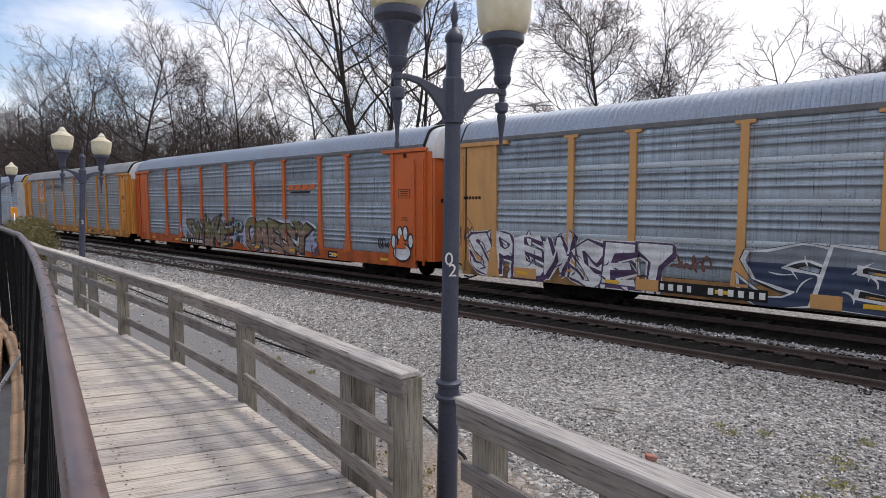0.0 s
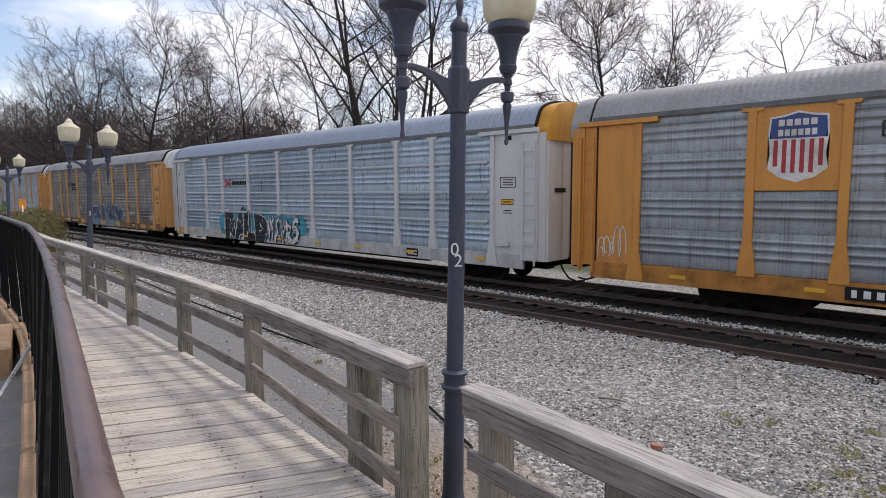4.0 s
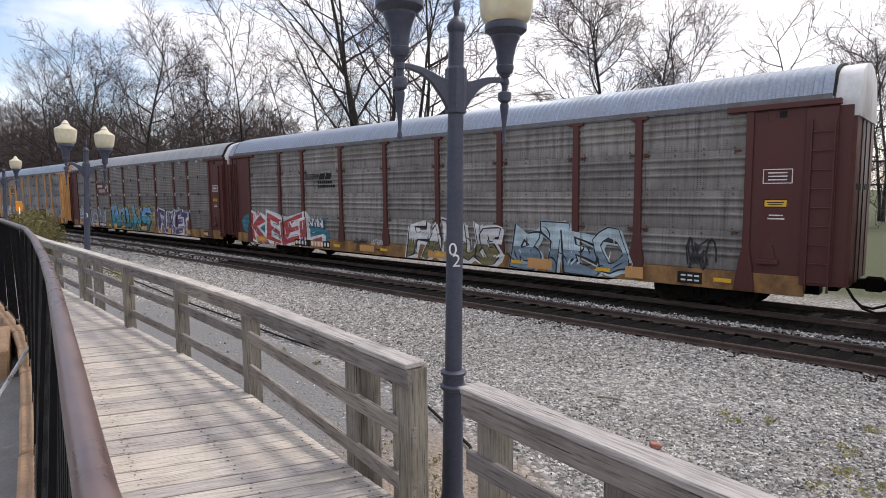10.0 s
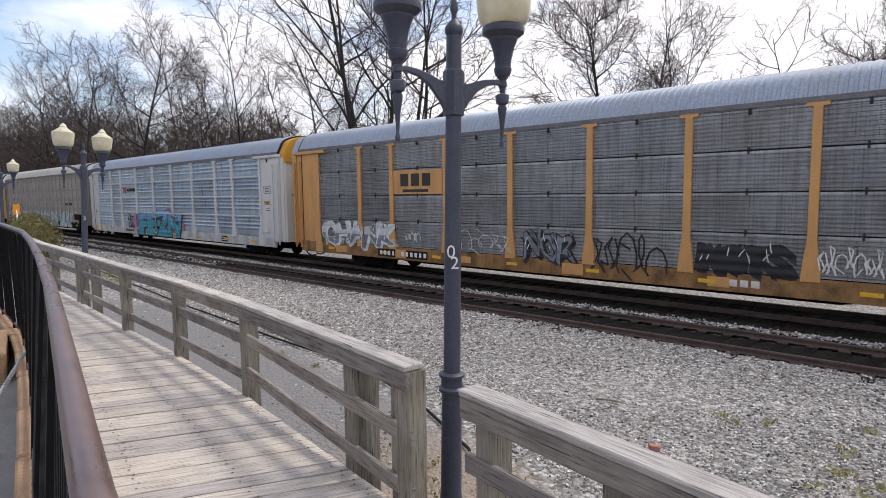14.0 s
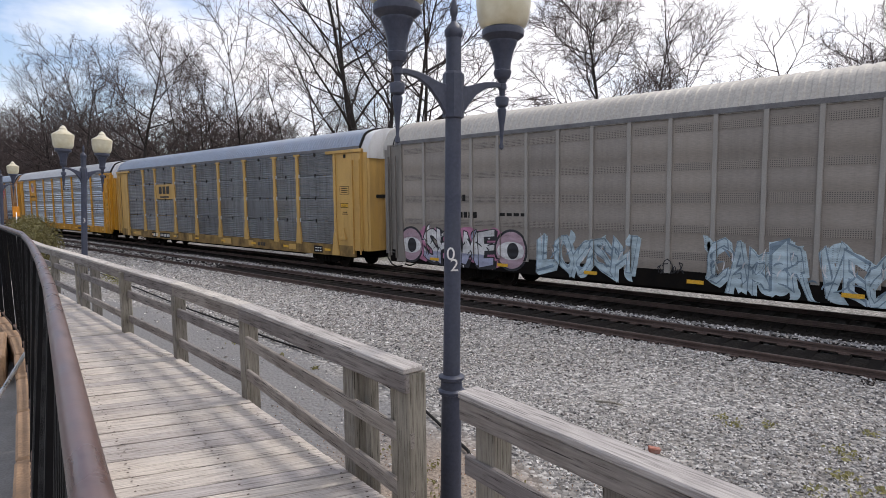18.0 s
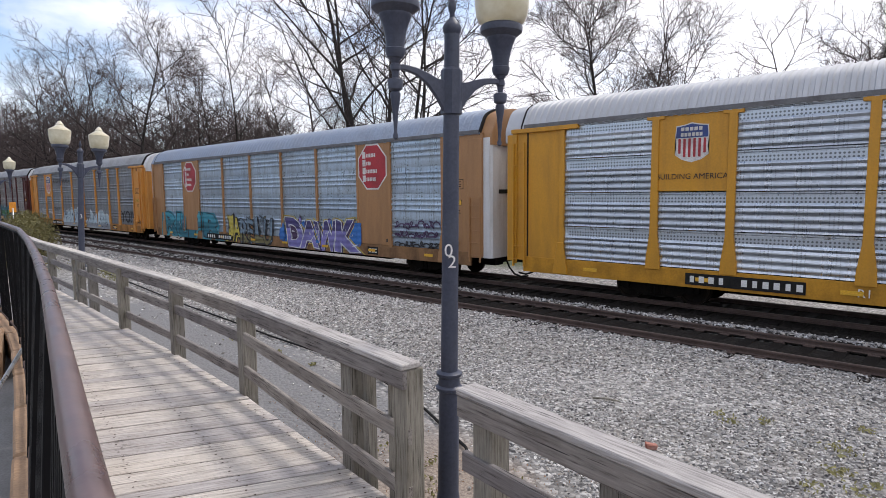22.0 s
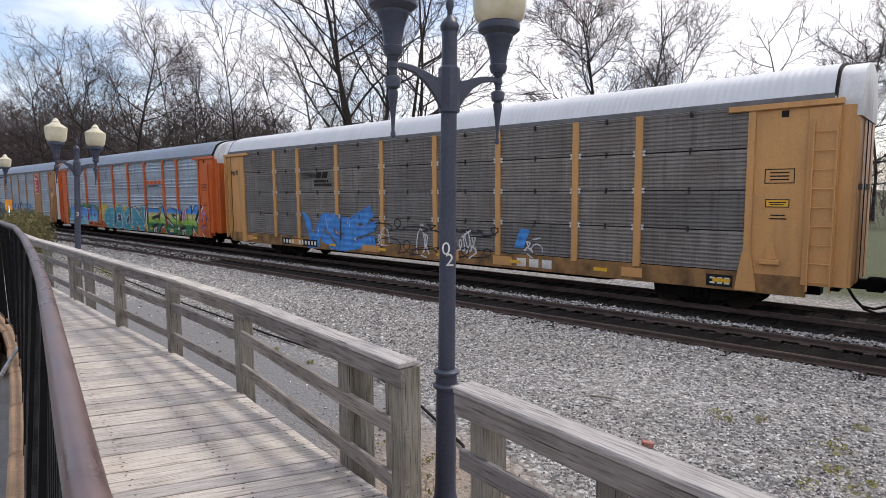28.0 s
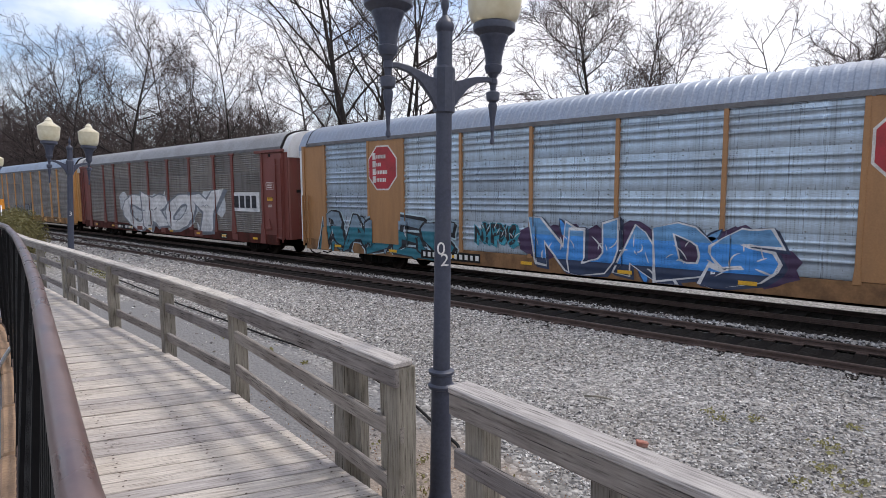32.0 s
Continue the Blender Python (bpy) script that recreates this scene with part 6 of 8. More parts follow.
def throw_up():
    """Quick pale bubble letters over the panels and the sill, with dark strokes inside."""
    bubbles = [[(8.91, 0.87), (8.91, 1.28), (9.13, 1.52), (9.60, 1.94), (9.95, 1.77), (10.45, 1.97), (10.92, 1.81), (11.10, 2.11), (11.60, 2.15), (11.65, 1.88), (11.99, 2.02), (12.33, 1.91), (12.73, 2.12), (13.13, 2.02), (13.33, 1.68), (13.60, 1.59), (13.72, 1.22), (13.62, 0.91), (11.75, 0.95)],
               [(14.55, 0.99), (14.55, 1.12), (15.66, 1.32), (15.64, 1.84), (15.82, 1.98), (16.13, 1.79), (16.55, 1.52), (17.01, 1.20), (17.02, 1.0)], [(17.04, 0.98), (17.04, 1.58), (17.76, 1.91), (18.0, 2.01), (18.5, 1.95), (18.9, 1.6), (19.3, 1.75), (19.8, 1.5), (19.9, 0.98)]]

    def make(car):
        root = on_side(car, "graffiti", bubbles, S_GHOST, 0.006, POSTS, "pale blue bubble-letter graffiti")
        on_side(root, "paint_base", [[(8.9, SILL_LOW + 0.02), (8.9, 1.0), (14.1, 1.0), (14.2, SILL_LOW + 0.02)], [(14.7, SILL_LOW + 0.02), (14.7, 1.0), (19.9, 1.0), (19.9, SILL_LOW + 0.02)]], S_DULL, 0.005, POSTS, "pale paint over the sill")
        outer = [q for b in bubbles for q in ribbon(b[1:-1], 0.05)]
        tagged(on_side(root, "letter_outline", outer, SW, 0.0080, POSTS, ""), kind="stuff")
        rng = random.Random(45)
        marks = []
        for s0, s1 in ((10.0, 9.9), (10.95, 10.85), (11.66, 11.6), (12.36, 12.3), (15.65, 15.66), (18.1, 18.0)):
            marks += ribbon([(s0, 1.72), (s1, 1.4), (s0 + 0.06, 1.1)], 0.045)
        for k in range(40):
            s, z = (rng.uniform(9.0, 13.5), rng.uniform(0.95, 1.75)) if k % 3 else (rng.uniform(14.7, 19.7), rng.uniform(0.66, 1.25))
            marks.append(curl(s, z, rng.uniform(0.2, 0.5), rng.uniform(-0.6, 2.4), rng.uniform(-2.5, 2.5), rng.uniform(0.05, 0.10)))
        for a, b in zip(bubbles[0][2:16], bubbles[0][3:17]):
            marks += ribbon([(a[0] + 0.02, a[1] - 0.10), (b[0] + 0.02, b[1] - 0.10)], 0.025)
        tagged(on_side(root, "inner_linework", marks, S_NAVY, 0.0100, POSTS, ""), kind="stuff")
        return root
    return make


def ribbon(pts, width):
    """A pen stroke along points, as short overlapping pieces."""
    out = []
    for (xa, za), (xb, zb) in zip(pts, pts[1:]):
        dx, dz = xb - xa, zb - za
        n = math.hypot(dx, dz) or 1e-6
        ux, uz = dx / n * width * 0.35, dz / n * width * 0.35
        px, pz = -dz / n * width / 2, dx / n * width / 2
        out.append([(xa - ux + px, za - uz + pz), (xa - ux - px, za - uz - pz), (xb + ux - px, zb + uz - pz), (xb + ux + px, zb + uz + pz)])
    return out


def scrawl(seed, s0, s1, z0, z1, mat, loops=8, width=0.03, posts=POSTS):
    """A quick hand-drawn tag: a pen that loops and zigzags from side to side, with a few separate dashes."""
    def make(car):
        rng = random.Random(seed)
        w, h = (s1 - s0) / loops, z1 - z0
        marks, pts = [], []
        for i in range(loops):
            tall, lo, turn = rng.uniform(0.45, 1.0), rng.uniform(0.0, 0.25), rng.choice((-1, 1))
            round_ = rng.random() < 0.6
            for k in range(8):
                q = k / 8
                a = turn * 6.2832 * q - 1.57
                x = s0 + (i + q) * w + (0.42 * w * math.cos(a) if round_ else 0.2 * w * (-1) ** k)
                z = z0 + h * (lo + (tall - lo) * (0.5 + 0.5 * (math.sin(a) if round_ else math.sin(a * 1.5))))
                pts.append((x, max(SILL_LOW + 0.03, z)))
            if rng.random() < 0.35:
                marks += ribbon(pts, width)
                pts = []
        marks += ribbon(pts, width) if len(pts) > 1 else []
        for _ in range(2):
            x, z = rng.uniform(s0, s1 - w), z0 + rng.uniform(-0.05, 1.0) * h
            marks += ribbon([(x, z), (x + w * rng.uniform(0.5, 1.4), z + h * rng.uniform(-0.25, 0.25))], width)
        return tagged(on_side(car, "tag", marks, mat, 0.007, posts, "thin spray-painted scrawl"), kind="stuff")
    return make


def disc(s, z, rx, rz, n=20):
    return [(s + rx * math.cos(6.2832 * k / n), z + rz * math.sin(6.2832 * k / n)) for k in range(n)]


def word(text, s, z, size, mat, lift=0.0, name="lettering"):
    def make(car):
        return part(name, lettering(text, size, 0.002), mat, car, "painted words", pose(s - MID, FACE - 0.006 - lift, z, 90, 0, 0))
    return make


def bars(s0, s1, z, height, count, mat, lift=0.0, name="logo_bar"):
    """Plain bars in place of a brand's letters."""
    def make(car):
        w = (s1 - s0) / count
        for i in range(count):
            decal(car, name, s0 + (i + 0.5) * w, z, w * 0.74, height, mat, FACE - 0.002 - lift)
    return make


def slant_bars(s0, s1, z, height, count, mat, lean=0.12, name="logo_bar"):
    """Leaning plain bars in place of a brand's letters."""
    def make(car):
        w = (s1 - s0) / count
        for i in range(count):
            a = s0 + i * w
            on_side(car, name, [[(a, z - height / 2), (a + w * 0.84, z - height / 2), (a + w * 0.84 + lean, z + height / 2), (a + lean, z + height / 2)]], mat, 0.006, POSTS, "")
    return make


def striped_mark(s, z, mat):
    """A company mark: thin stripes running into two leaning blocks over two lines of small bars."""
    def make(car):
        for i in range(5):
            on_side(car, "logo_stripe", [[(s, z + 0.05 * i), (s + 1.0 + 0.03 * i, z + 0.05 * i), (s + 1.0 + 0.03 * i, z + 0.05 * i + 0.026), (s, z + 0.05 * i + 0.026)]], mat, 0.006, POSTS, "")
        slant_bars(s + 1.05, s + 1.95, z + 0.115, 0.26, 2, mat, 0.10)(car)
        bars(s + 0.95, s + 2.0, z - 0.14, 0.11, 7, mat)(car)
        bars(s + 0.95, s + 2.2, z - 0.31, 0.11, 8, mat)(car)
    return make


def octagon(s, z, r, red, white):
    def make(car):
        k = 0.414
        o = lambda q: [(s + a * q, z + b * q * 1.06) for a, b in ((1, k), (k, 1), (-k, 1), (-1, k), (-1, -k), (-k, -1), (k, -1), (1, -k))]
        root = poly_part(car, "emblem", [o(r)], white, FACE - 0.032, "red octagonal emblem with white border", 0.006)
        poly_part(root, "emblem_field", [o(r * 0.93)], red, FACE - 0.038, "", 0.003)
        for i, wd in enumerate((0.86, 0.52, 0.98, 0.80)):
            zz = z + r * (0.56 - 0.37 * i)
            poly_part(root, "emblem_bar", [[(s - 0.68 * r, zz - 0.15 * r), (s - 0.46 * r, zz - 0.15 * r), (s - 0.46 * r, zz + 0.16 * r), (s - 0.68 * r, zz + 0.16 * r)]], white, FACE - 0.041, "", 0.003)
            a = s - 0.40 * r
            for k in range(int(wd * 7.5)):
                e = a + r * (0.085 if k % 3 else 0.06)
                poly_part(root, "emblem_bar", [[(a, zz - 0.11 * r), (e, zz - 0.11 * r), (e, zz + 0.06 * r), (a, zz + 0.06 * r)]], white, FACE - 0.041, "", 0.003)
                a = e + 0.035 * r
    return make


def shield(s, z, w, h, blue, red, white, lift=0.013):
    def make(car):
        def o(q):
            return [(s + a * w * q / 2, z + b * h * q / 2) for a, b in ((-0.95, 0.86), (-0.5, 0.90), (0, 1.0), (0.5, 0.90), (0.95, 0.86), (1.0, 0.4), (0.92, -0.2), (1.0, -0.6), (0.6, -0.85), (0, -1.0), (-0.6, -0.85), (-1.0, -0.6), (-0.92, -0.2), (-1.0, 0.4))]
        root = poly_part(car, "emblem", [o(1.0)], white, FACE - lift, "shield emblem, blue above red and white stripes", 0.006)
        poly_part(root, "blue_field", [[(a, max(b, z + 0.12 * h)) for a, b in o(0.94)]], blue, FACE - lift - 0.006, "", 0.003)
        for i in range(6):
            a = s - w * 0.40 + i * w * 0.148
            poly_part(root, "red_stripe", [[(a, z - h * (0.36 if 0 < i < 5 else 0.27)), (a + w * 0.075, z - h * (0.37 if 0 < i < 5 else 0.27)), (a + w * 0.075, z + h * 0.10), (a, z + h * 0.10)]], red, FACE - lift - 0.006, "", 0.003)
        for zz, c in ((0.34, 5), (0.20, 6)):
            for i in range(c):
                a = s - w * 0.33 + i * w * 0.66 / c
                poly_part(root, "white_bar", [[(a, z + h * (zz - 0.045)), (a + w * 0.5 / c, z + h * (zz - 0.045)), (a + w * 0.5 / c, z + h * (zz + 0.045)), (a, z + h * (zz + 0.045))]], white, FACE - lift - 0.009, "", 0.003)
    return make


def ring_loop(s, z, r, a0, a1, width):
    steps = 16
    out = [(s + r * math.cos(radians(a0 + (a1 - a0) * k / steps)), z + r * math.sin(radians(a0 + (a1 - a0) * k / steps))) for k in range(steps + 1)]
    inn = [(s + (r - width) * math.cos(radians(a0 + (a1 - a0) * k / steps)), z + (r - width) * math.sin(radians(a0 + (a1 - a0) * k / steps))) for k in range(steps + 1)]
    return out + inn[::-1]


def shapes(name, loops, mat, lift, label="", posts=POSTS):
    def make(car):
        return on_side(car, name, loops, mat, lift, posts, label)
    return make


SW, SK = spray("white", (0.62, 0.62, 0.62)), spray("black", (0.012, 0.012, 0.016))
S_SILVER, S_GHOST = spray("silver", (0.50, 0.52, 0.54)), spray("ghost", (0.42, 0.53, 0.58))
S_NAVY, S_TEAL, S_CYAN = spray("navy", (0.025, 0.04, 0.085)), spray("teal", (0.02, 0.15, 0.20)), spray("cyan", (0.04, 0.27, 0.35))
S_BLUE, S_SKY, S_PURPLE = spray("blue", (0.03, 0.14, 0.42)), spray("sky", (0.13, 0.31, 0.54)), spray("purple", (0.055, 0.045, 0.15))
S_LILAC, S_PINK, S_RED = spray("lilac", (0.21, 0.19, 0.46)), spray("pink", (0.42, 0.17, 0.27)), spray("red", (0.36, 0.05, 0.05))
S_GREEN, S_LIME, S_YEL = spray("green", (0.03, 0.20, 0.06)), spray("lime", (0.28, 0.46, 0.07)), spray("yellow", (0.52, 0.42, 0.06))
S_OLIVE, S_BRN, S_GREY = spray("olive", (0.16, 0.14, 0.06)), spray("brown", (0.26, 0.16, 0.11)), spray("grey", (0.17, 0.19, 0.22))
S_LILACG, S_SKY2 = spray("pale_lilac", (0.34, 0.36, 0.48)), spray("bright_blue", (0.05, 0.26, 0.66))
S_PLUM, S_STEEL = spray("plum", (0.06, 0.03, 0.08)), spray("steel_blue", (0.17, 0.24, 0.30))
S_AQUA, S_MIDBLUE = spray("aqua", (0.20, 0.50, 0.60)), spray("mid_blue", (0.10, 0.27, 0.62))
S_PALESKY = spray("pale_sky", (0.16, 0.40, 0.66))
S_DULL, S_DEEP = spray("dull_grey", (0.27, 0.29, 0.31)), spray("deep_blue", (0.06, 0.19, 0.55))
S_PINKGREY = spray("pink_grey", (0.36, 0.25, 0.29))
S_RUSTY, S_GREYWHITE, S_YELPALE = spray("rusty", (0.13, 0.05, 0.035)), spray("grey_white", (0.50, 0.53, 0.56)), spray("pale_yellow", (0.50, 0.46, 0.17))
L_BLUE, L_RED, L_WHITE = surface("emblem_blue", (0.03, 0.06, 0.22), 0.5), surface("emblem_red", RED, 0.5), surface("emblem_white", (0.68, 0.66, 0.62), 0.5)
L_DARK = surface("emblem_black", (0.03, 0.027, 0.025), 0.5)

FLAT_POSTS = [0.70 + 1.117 * k for k in range(1, 22)]


def plate_at(s0, s1, z0, z1, mat):
    def make(car):
        return part("name_plate", slab(s0 - MID, s1 - MID, -0.012, 0.0, z0, z1, 0.003), mat, car, "painted name plate", pose(0, FACE, 0))
    return make


def paw(s, z):
    """A white painted paw with a black edge."""
    def make(car):
        pads = [disc(s, z - 0.35, 0.42, 0.30)] + [disc(s + dx, z + dz, 0.11, 0.24, 14) for dx, dz in ((-0.42, 0.05), (-0.14, 0.36), (0.16, 0.38), (0.44, 0.10))]
        root = on_side(car, "graffiti", [grown(p, 0.06) for p in pads], SK, 0.034, [24.60], "white spray-painted paw print")
        on_side(root, "painted_pad", pads, SW, 0.038, [24.60], "")
    return make


def eye(s, z):
    """A round painted eye: red lid, white ball, black pupil."""
    def make(car):
        root = on_side(car, "graffiti", [disc(s, z, 0.66, 0.68, 26)], SK, 0.005, FLAT_POSTS, "spray-painted round eye")
        on_side(root, "painted_lid", [disc(s, z, 0.58, 0.60, 26)], S_PINKGREY, 0.008, FLAT_POSTS, "")
        on_side(root, "painted_ball", [disc(s, z - 0.02, 0.53, 0.30, 22)], SW, 0.011, FLAT_POSTS, "")
        on_side(root, "painted_pupil", [disc(s + 0.06, z - 0.02, 0.23, 0.27, 18)], SK, 0.014, FLAT_POSTS, "")
    return make


def side_gear():
    """The brake housing and grab irons low at the end of the smooth car."""
    def make(car):
        part("brake_housing", slab(-0.75, 0.75, -0.22, 0.02, 1.28, 1.72, 0.03), M_BLACK, car, "black brake housing", pose(24.65 - MID, FACE, 0))
        part("brake_rod", tube(bmesh.new(), [(0, -0.12, 0.5), (0, -0.12, 1.35)], 0.07, 8), M_BLACK, car, "", pose(25.05 - MID, FACE, 0))
        decal(car, "reflector", 25.52, 1.30, 0.12, 0.95, M_REFLECT, END_FACE - 0.04, "tall yellow reflector strip")
        for k in range(11):
            z = 1.15 + 0.33 * k
            iron = tube(bmesh.new(), [(-0.05, -0.55, z), (0.06, -0.52, z - 0.01), (0.07, 0.1, z - 0.012), (0.06, 0.72, z - 0.01), (-0.05, 0.75, z)], 0.014, 6)
            part("grab_iron", iron, M_STEEL, car, "pale steel grab iron", pose(DOOR_END - MID, 0, 0))
        for s, w, h, m in ((22.85, 0.20, 0.16, M_STENCIL), (23.65, 0.36, 0.30, M_STENCIL), (23.57, 0.14, 0.24, M_INK), (23.75, 0.12, 0.10, M_INK)):
            decal(car, "placard", s, 1.74, w, h, m, FACE - (0.010 if m is M_STENCIL else 0.017))
        part("end_locker", slab(-0.30, 0.30, -0.05, 0.03, 0.95, 2.62, 0.012), PAINT["dark_taupe"], car, "taupe locker door at the car's end", pose(25.95 - MID, END_FACE, 0))
        decal(car, "locker_window", 25.97, 1.55, 0.30, 0.28, M_INK, END_FACE - 0.052, "dark opening")
        decal(car, "locker_slot", 25.95, 2.78, 0.55, 0.10, M_INK, END_FACE + 0.02, "dark slot")
    return make



P = paint
TRAIN = []
TTX = (18.2, 18.95, 0.80, 0.17, 3)       # plain bars for the owner's mark on the sill
TRAIN.append(dict(n=0, board=8.10, label="tan and grey autorack railcar with silver graffiti along its foot", trim=P("tan", TAN), panel="mid", ribs="band", roof="silver", roof_style="ribbed", strips=True, extras=(
    piece('SPEWSET', 1, 0.3, 7.0, 0.62, 2.0, [SW], S_PLUM, None, S_PLUM, SW, 0.04, POSTS, 0.2), scrawl(2, 7.15, 8.1, 1.25, 1.7, S_RUSTY, 6, 0.045),
    piece('SEND', 3, 8.9, 15.3, 0.60, 2.12, [S_NAVY, S_NAVY, S_GREY], SW, None, SK, None, 0.08, POSTS, 0.09), bars(-0.05, 0.75, 3.18, 0.1, 6, M_INK), scrawl(4, -0.2, 0.45, 1.5, 2.7, S_RUSTY, 4, 0.03))))
TRAIN.append(dict(n=1, soiled=0.35, board=7.45, label="orange and silver autorack railcar with brown graffiti and a painted paw", trim=P("orange", ORANGE), panel="mid", ribs="band", roof="silver", roof_style="ribbed", extras=(
    piece('SNIKE', 4, 6.9, 12.1, 0.62, 2.12, [S_BRN, S_OLIVE, S_OLIVE], SK, S_LILACG, SK, None, 0.05, POSTS, 0.15), piece('ORESY', 5, 13.5, 19.0, 0.62, 2.12, [S_BRN, S_BRN, S_BRN, S_OLIVE], SK, S_LILACG, SK, SW, 0.09, POSTS, 0.13),
    piece('HD', 6, 12.15, 13.25, 1.52, 2.08, [S_OLIVE, S_STEEL], SK), scrawl(60, 12.6, 13.3, 0.85, 1.35, SK, 5, 0.03), scrawl(61, 19.25, 19.9, 0.62, 1.3, S_NAVY, 5, 0.035), paw(25.15, 1.48),
    slant_bars(17.5, 19.6, 3.70, 0.24, 4, PAINT['orange']), bars(17.4, 19.5, 3.48, 0.07, 1, M_INK), scrawl(62, 23.75, 24.4, 1.2, 1.65, SK, 5, 0.035))))
TRAIN.append(dict(n=2, soiled=0.45, board=7.50, label="amber and grey autorack railcar with shield emblem and lettering", trim=P("amber", (0.60, 0.255, 0.045)), panel="plain", ribs="band", roof="grey", plates={1: "half"}, roof_style="fine", extras=(
    shield(5.08, 4.05, 1.22, 1.62, L_BLUE, L_RED, L_WHITE), word('BUILDING', 7.68, 4.32, 0.49, L_DARK), word('AMERICA', 9.95, 4.30, 0.49, L_DARK), scrawl(7, 0.2, 1.0, 1.2, 2.1, SW, 5, 0.025), bars(*TTX, L_DARK, 0.021))))
TRAIN.append(dict(n=3, soiled=0.20, left=-0.12, slot=True, marks=False, beams=P("beam_grey", (0.42, 0.45, 0.49), 0.4, 0.15), label="white and silver autorack railcar with black and teal graffiti", trim=P("pale", PALE, 0.5, 0.18), panel="bright", ribs="band", roof="silver", roof_style="wide", crown=P("gold", GOLD), extras=(
    piece('RALD', 8, 6.3, 10.35, 0.56, 2.10, [SK], SW, S_CYAN, SK, None, 0.12, POSTS, 0.06), piece('WAYRS', 9, 10.5, 13.2, 0.66, 1.85, [SW], SK, S_CYAN, SK, None, 0.05, POSTS, 0.14),
    shapes('logo_mark', [[(6.25, 3.72), (6.42, 3.78), (7.02, 3.40), (6.88, 3.33)], [(6.25, 3.38), (6.38, 3.32), (7.02, 3.74), (6.88, 3.78)]], L_RED, 0.006, 'red crossed mark'), bars(7.1, 8.6, 3.56, 0.20, 9, M_INK), scrawl(10, 5.6, 6.2, 0.75, 1.2, S_TEAL, 5, 0.035), bars(6.5, 8.2, 0.80, 0.16, 9, L_DARK, 0.022), scrawl(110, 6.35, 7.1, 1.7, 1.95, SW, 5, 0.022))))
TRAIN.append(dict(n=4, board=6.85, label="tan autorack railcar with dusty grey panels and navy graffiti", trim=P("tan", TAN), panel="dark", ribs="band", roof="grey", rusty=True, extras=(
    piece('GNUSY', 11, 11.95, 18.7, 0.58, 2.08, [S_STEEL, S_NAVY, S_NAVY], S_STEEL, None, S_NAVY, S_GHOST, 0.11, POSTS, 0.12, S_SKY), scrawl(12, 20.0, 21.2, 1.5, 1.85, SW, 6, 0.028), scrawl(13, 23.85, 24.45, 1.1, 2.1, SW, 6, 0.022), scrawl(14, 8.95, 9.75, 1.65, 2.1, SW, 6, 0.028), scrawl(142, 11.15, 11.8, 1.15, 1.75, SW, 6, 0.022), scrawl(143, 18.8, 19.4, 1.3, 1.85, SW, 5, 0.025), scrawl(144, 0.1, 0.9, 1.3, 2.3, SW, 4, 0.05),
    striped_mark(6.32, 3.66, M_INK))))
TRAIN.append(dict(n=5, soiled=0.45, board=7.40, label="tan and silver autorack railcar with green and white graffiti", trim=P("tan", TAN), panel="bright", ribs="band", roof="grey", strips=True, extras=(
    piece('SINVES', 15, 3.85, 11.1, 0.62, 2.05, [S_YEL, S_LIME, S_LIME, S_GREEN], SK, None, SK, SW, 0.045, POSTS, 0.19), shapes('paint_cloud', [disc(11.0, 1.85, 0.28, 0.14), disc(11.4, 1.5, 0.4, 0.22), disc(11.7, 1.25, 0.25, 0.2), disc(3.65, 1.9, 0.22, 0.12)], S_NAVY, 0.004, 'dark sprayed blobs'),
    piece('OTEB', 16, 17.7, 22.9, 0.62, 2.12, [S_GREYWHITE], S_TEAL, None, S_TEAL, SW, 0.11, POSTS, 0.05), piece('Y', 161, 22.75, 23.9, 0.62, 2.05, [S_GREYWHITE], S_TEAL, None, S_TEAL, SW, 0.07), scrawl(17, 23.45, 24.35, 1.1, 1.4, S_PINK, 6, 0.03),
    shapes('logo_mark', [[(6.28, 3.56), (7.83, 3.62), (7.83, 3.76), (6.28, 3.70)], [(6.45, 3.18), (6.65, 3.18), (6.65, 3.56), (6.45, 3.56)], [(6.93, 3.19), (7.15, 3.19), (7.15, 3.58), (6.93, 3.58)], [(7.45, 3.21), (7.73, 3.21), (8.28, 3.78), (8.0, 3.78)], [(7.85, 3.48), (8.0, 3.36), (8.25, 3.22), (8.05, 3.22)]], P('ttred', (0.22, 0.03, 0.04)), 0.006, 'dark red company mark'))))
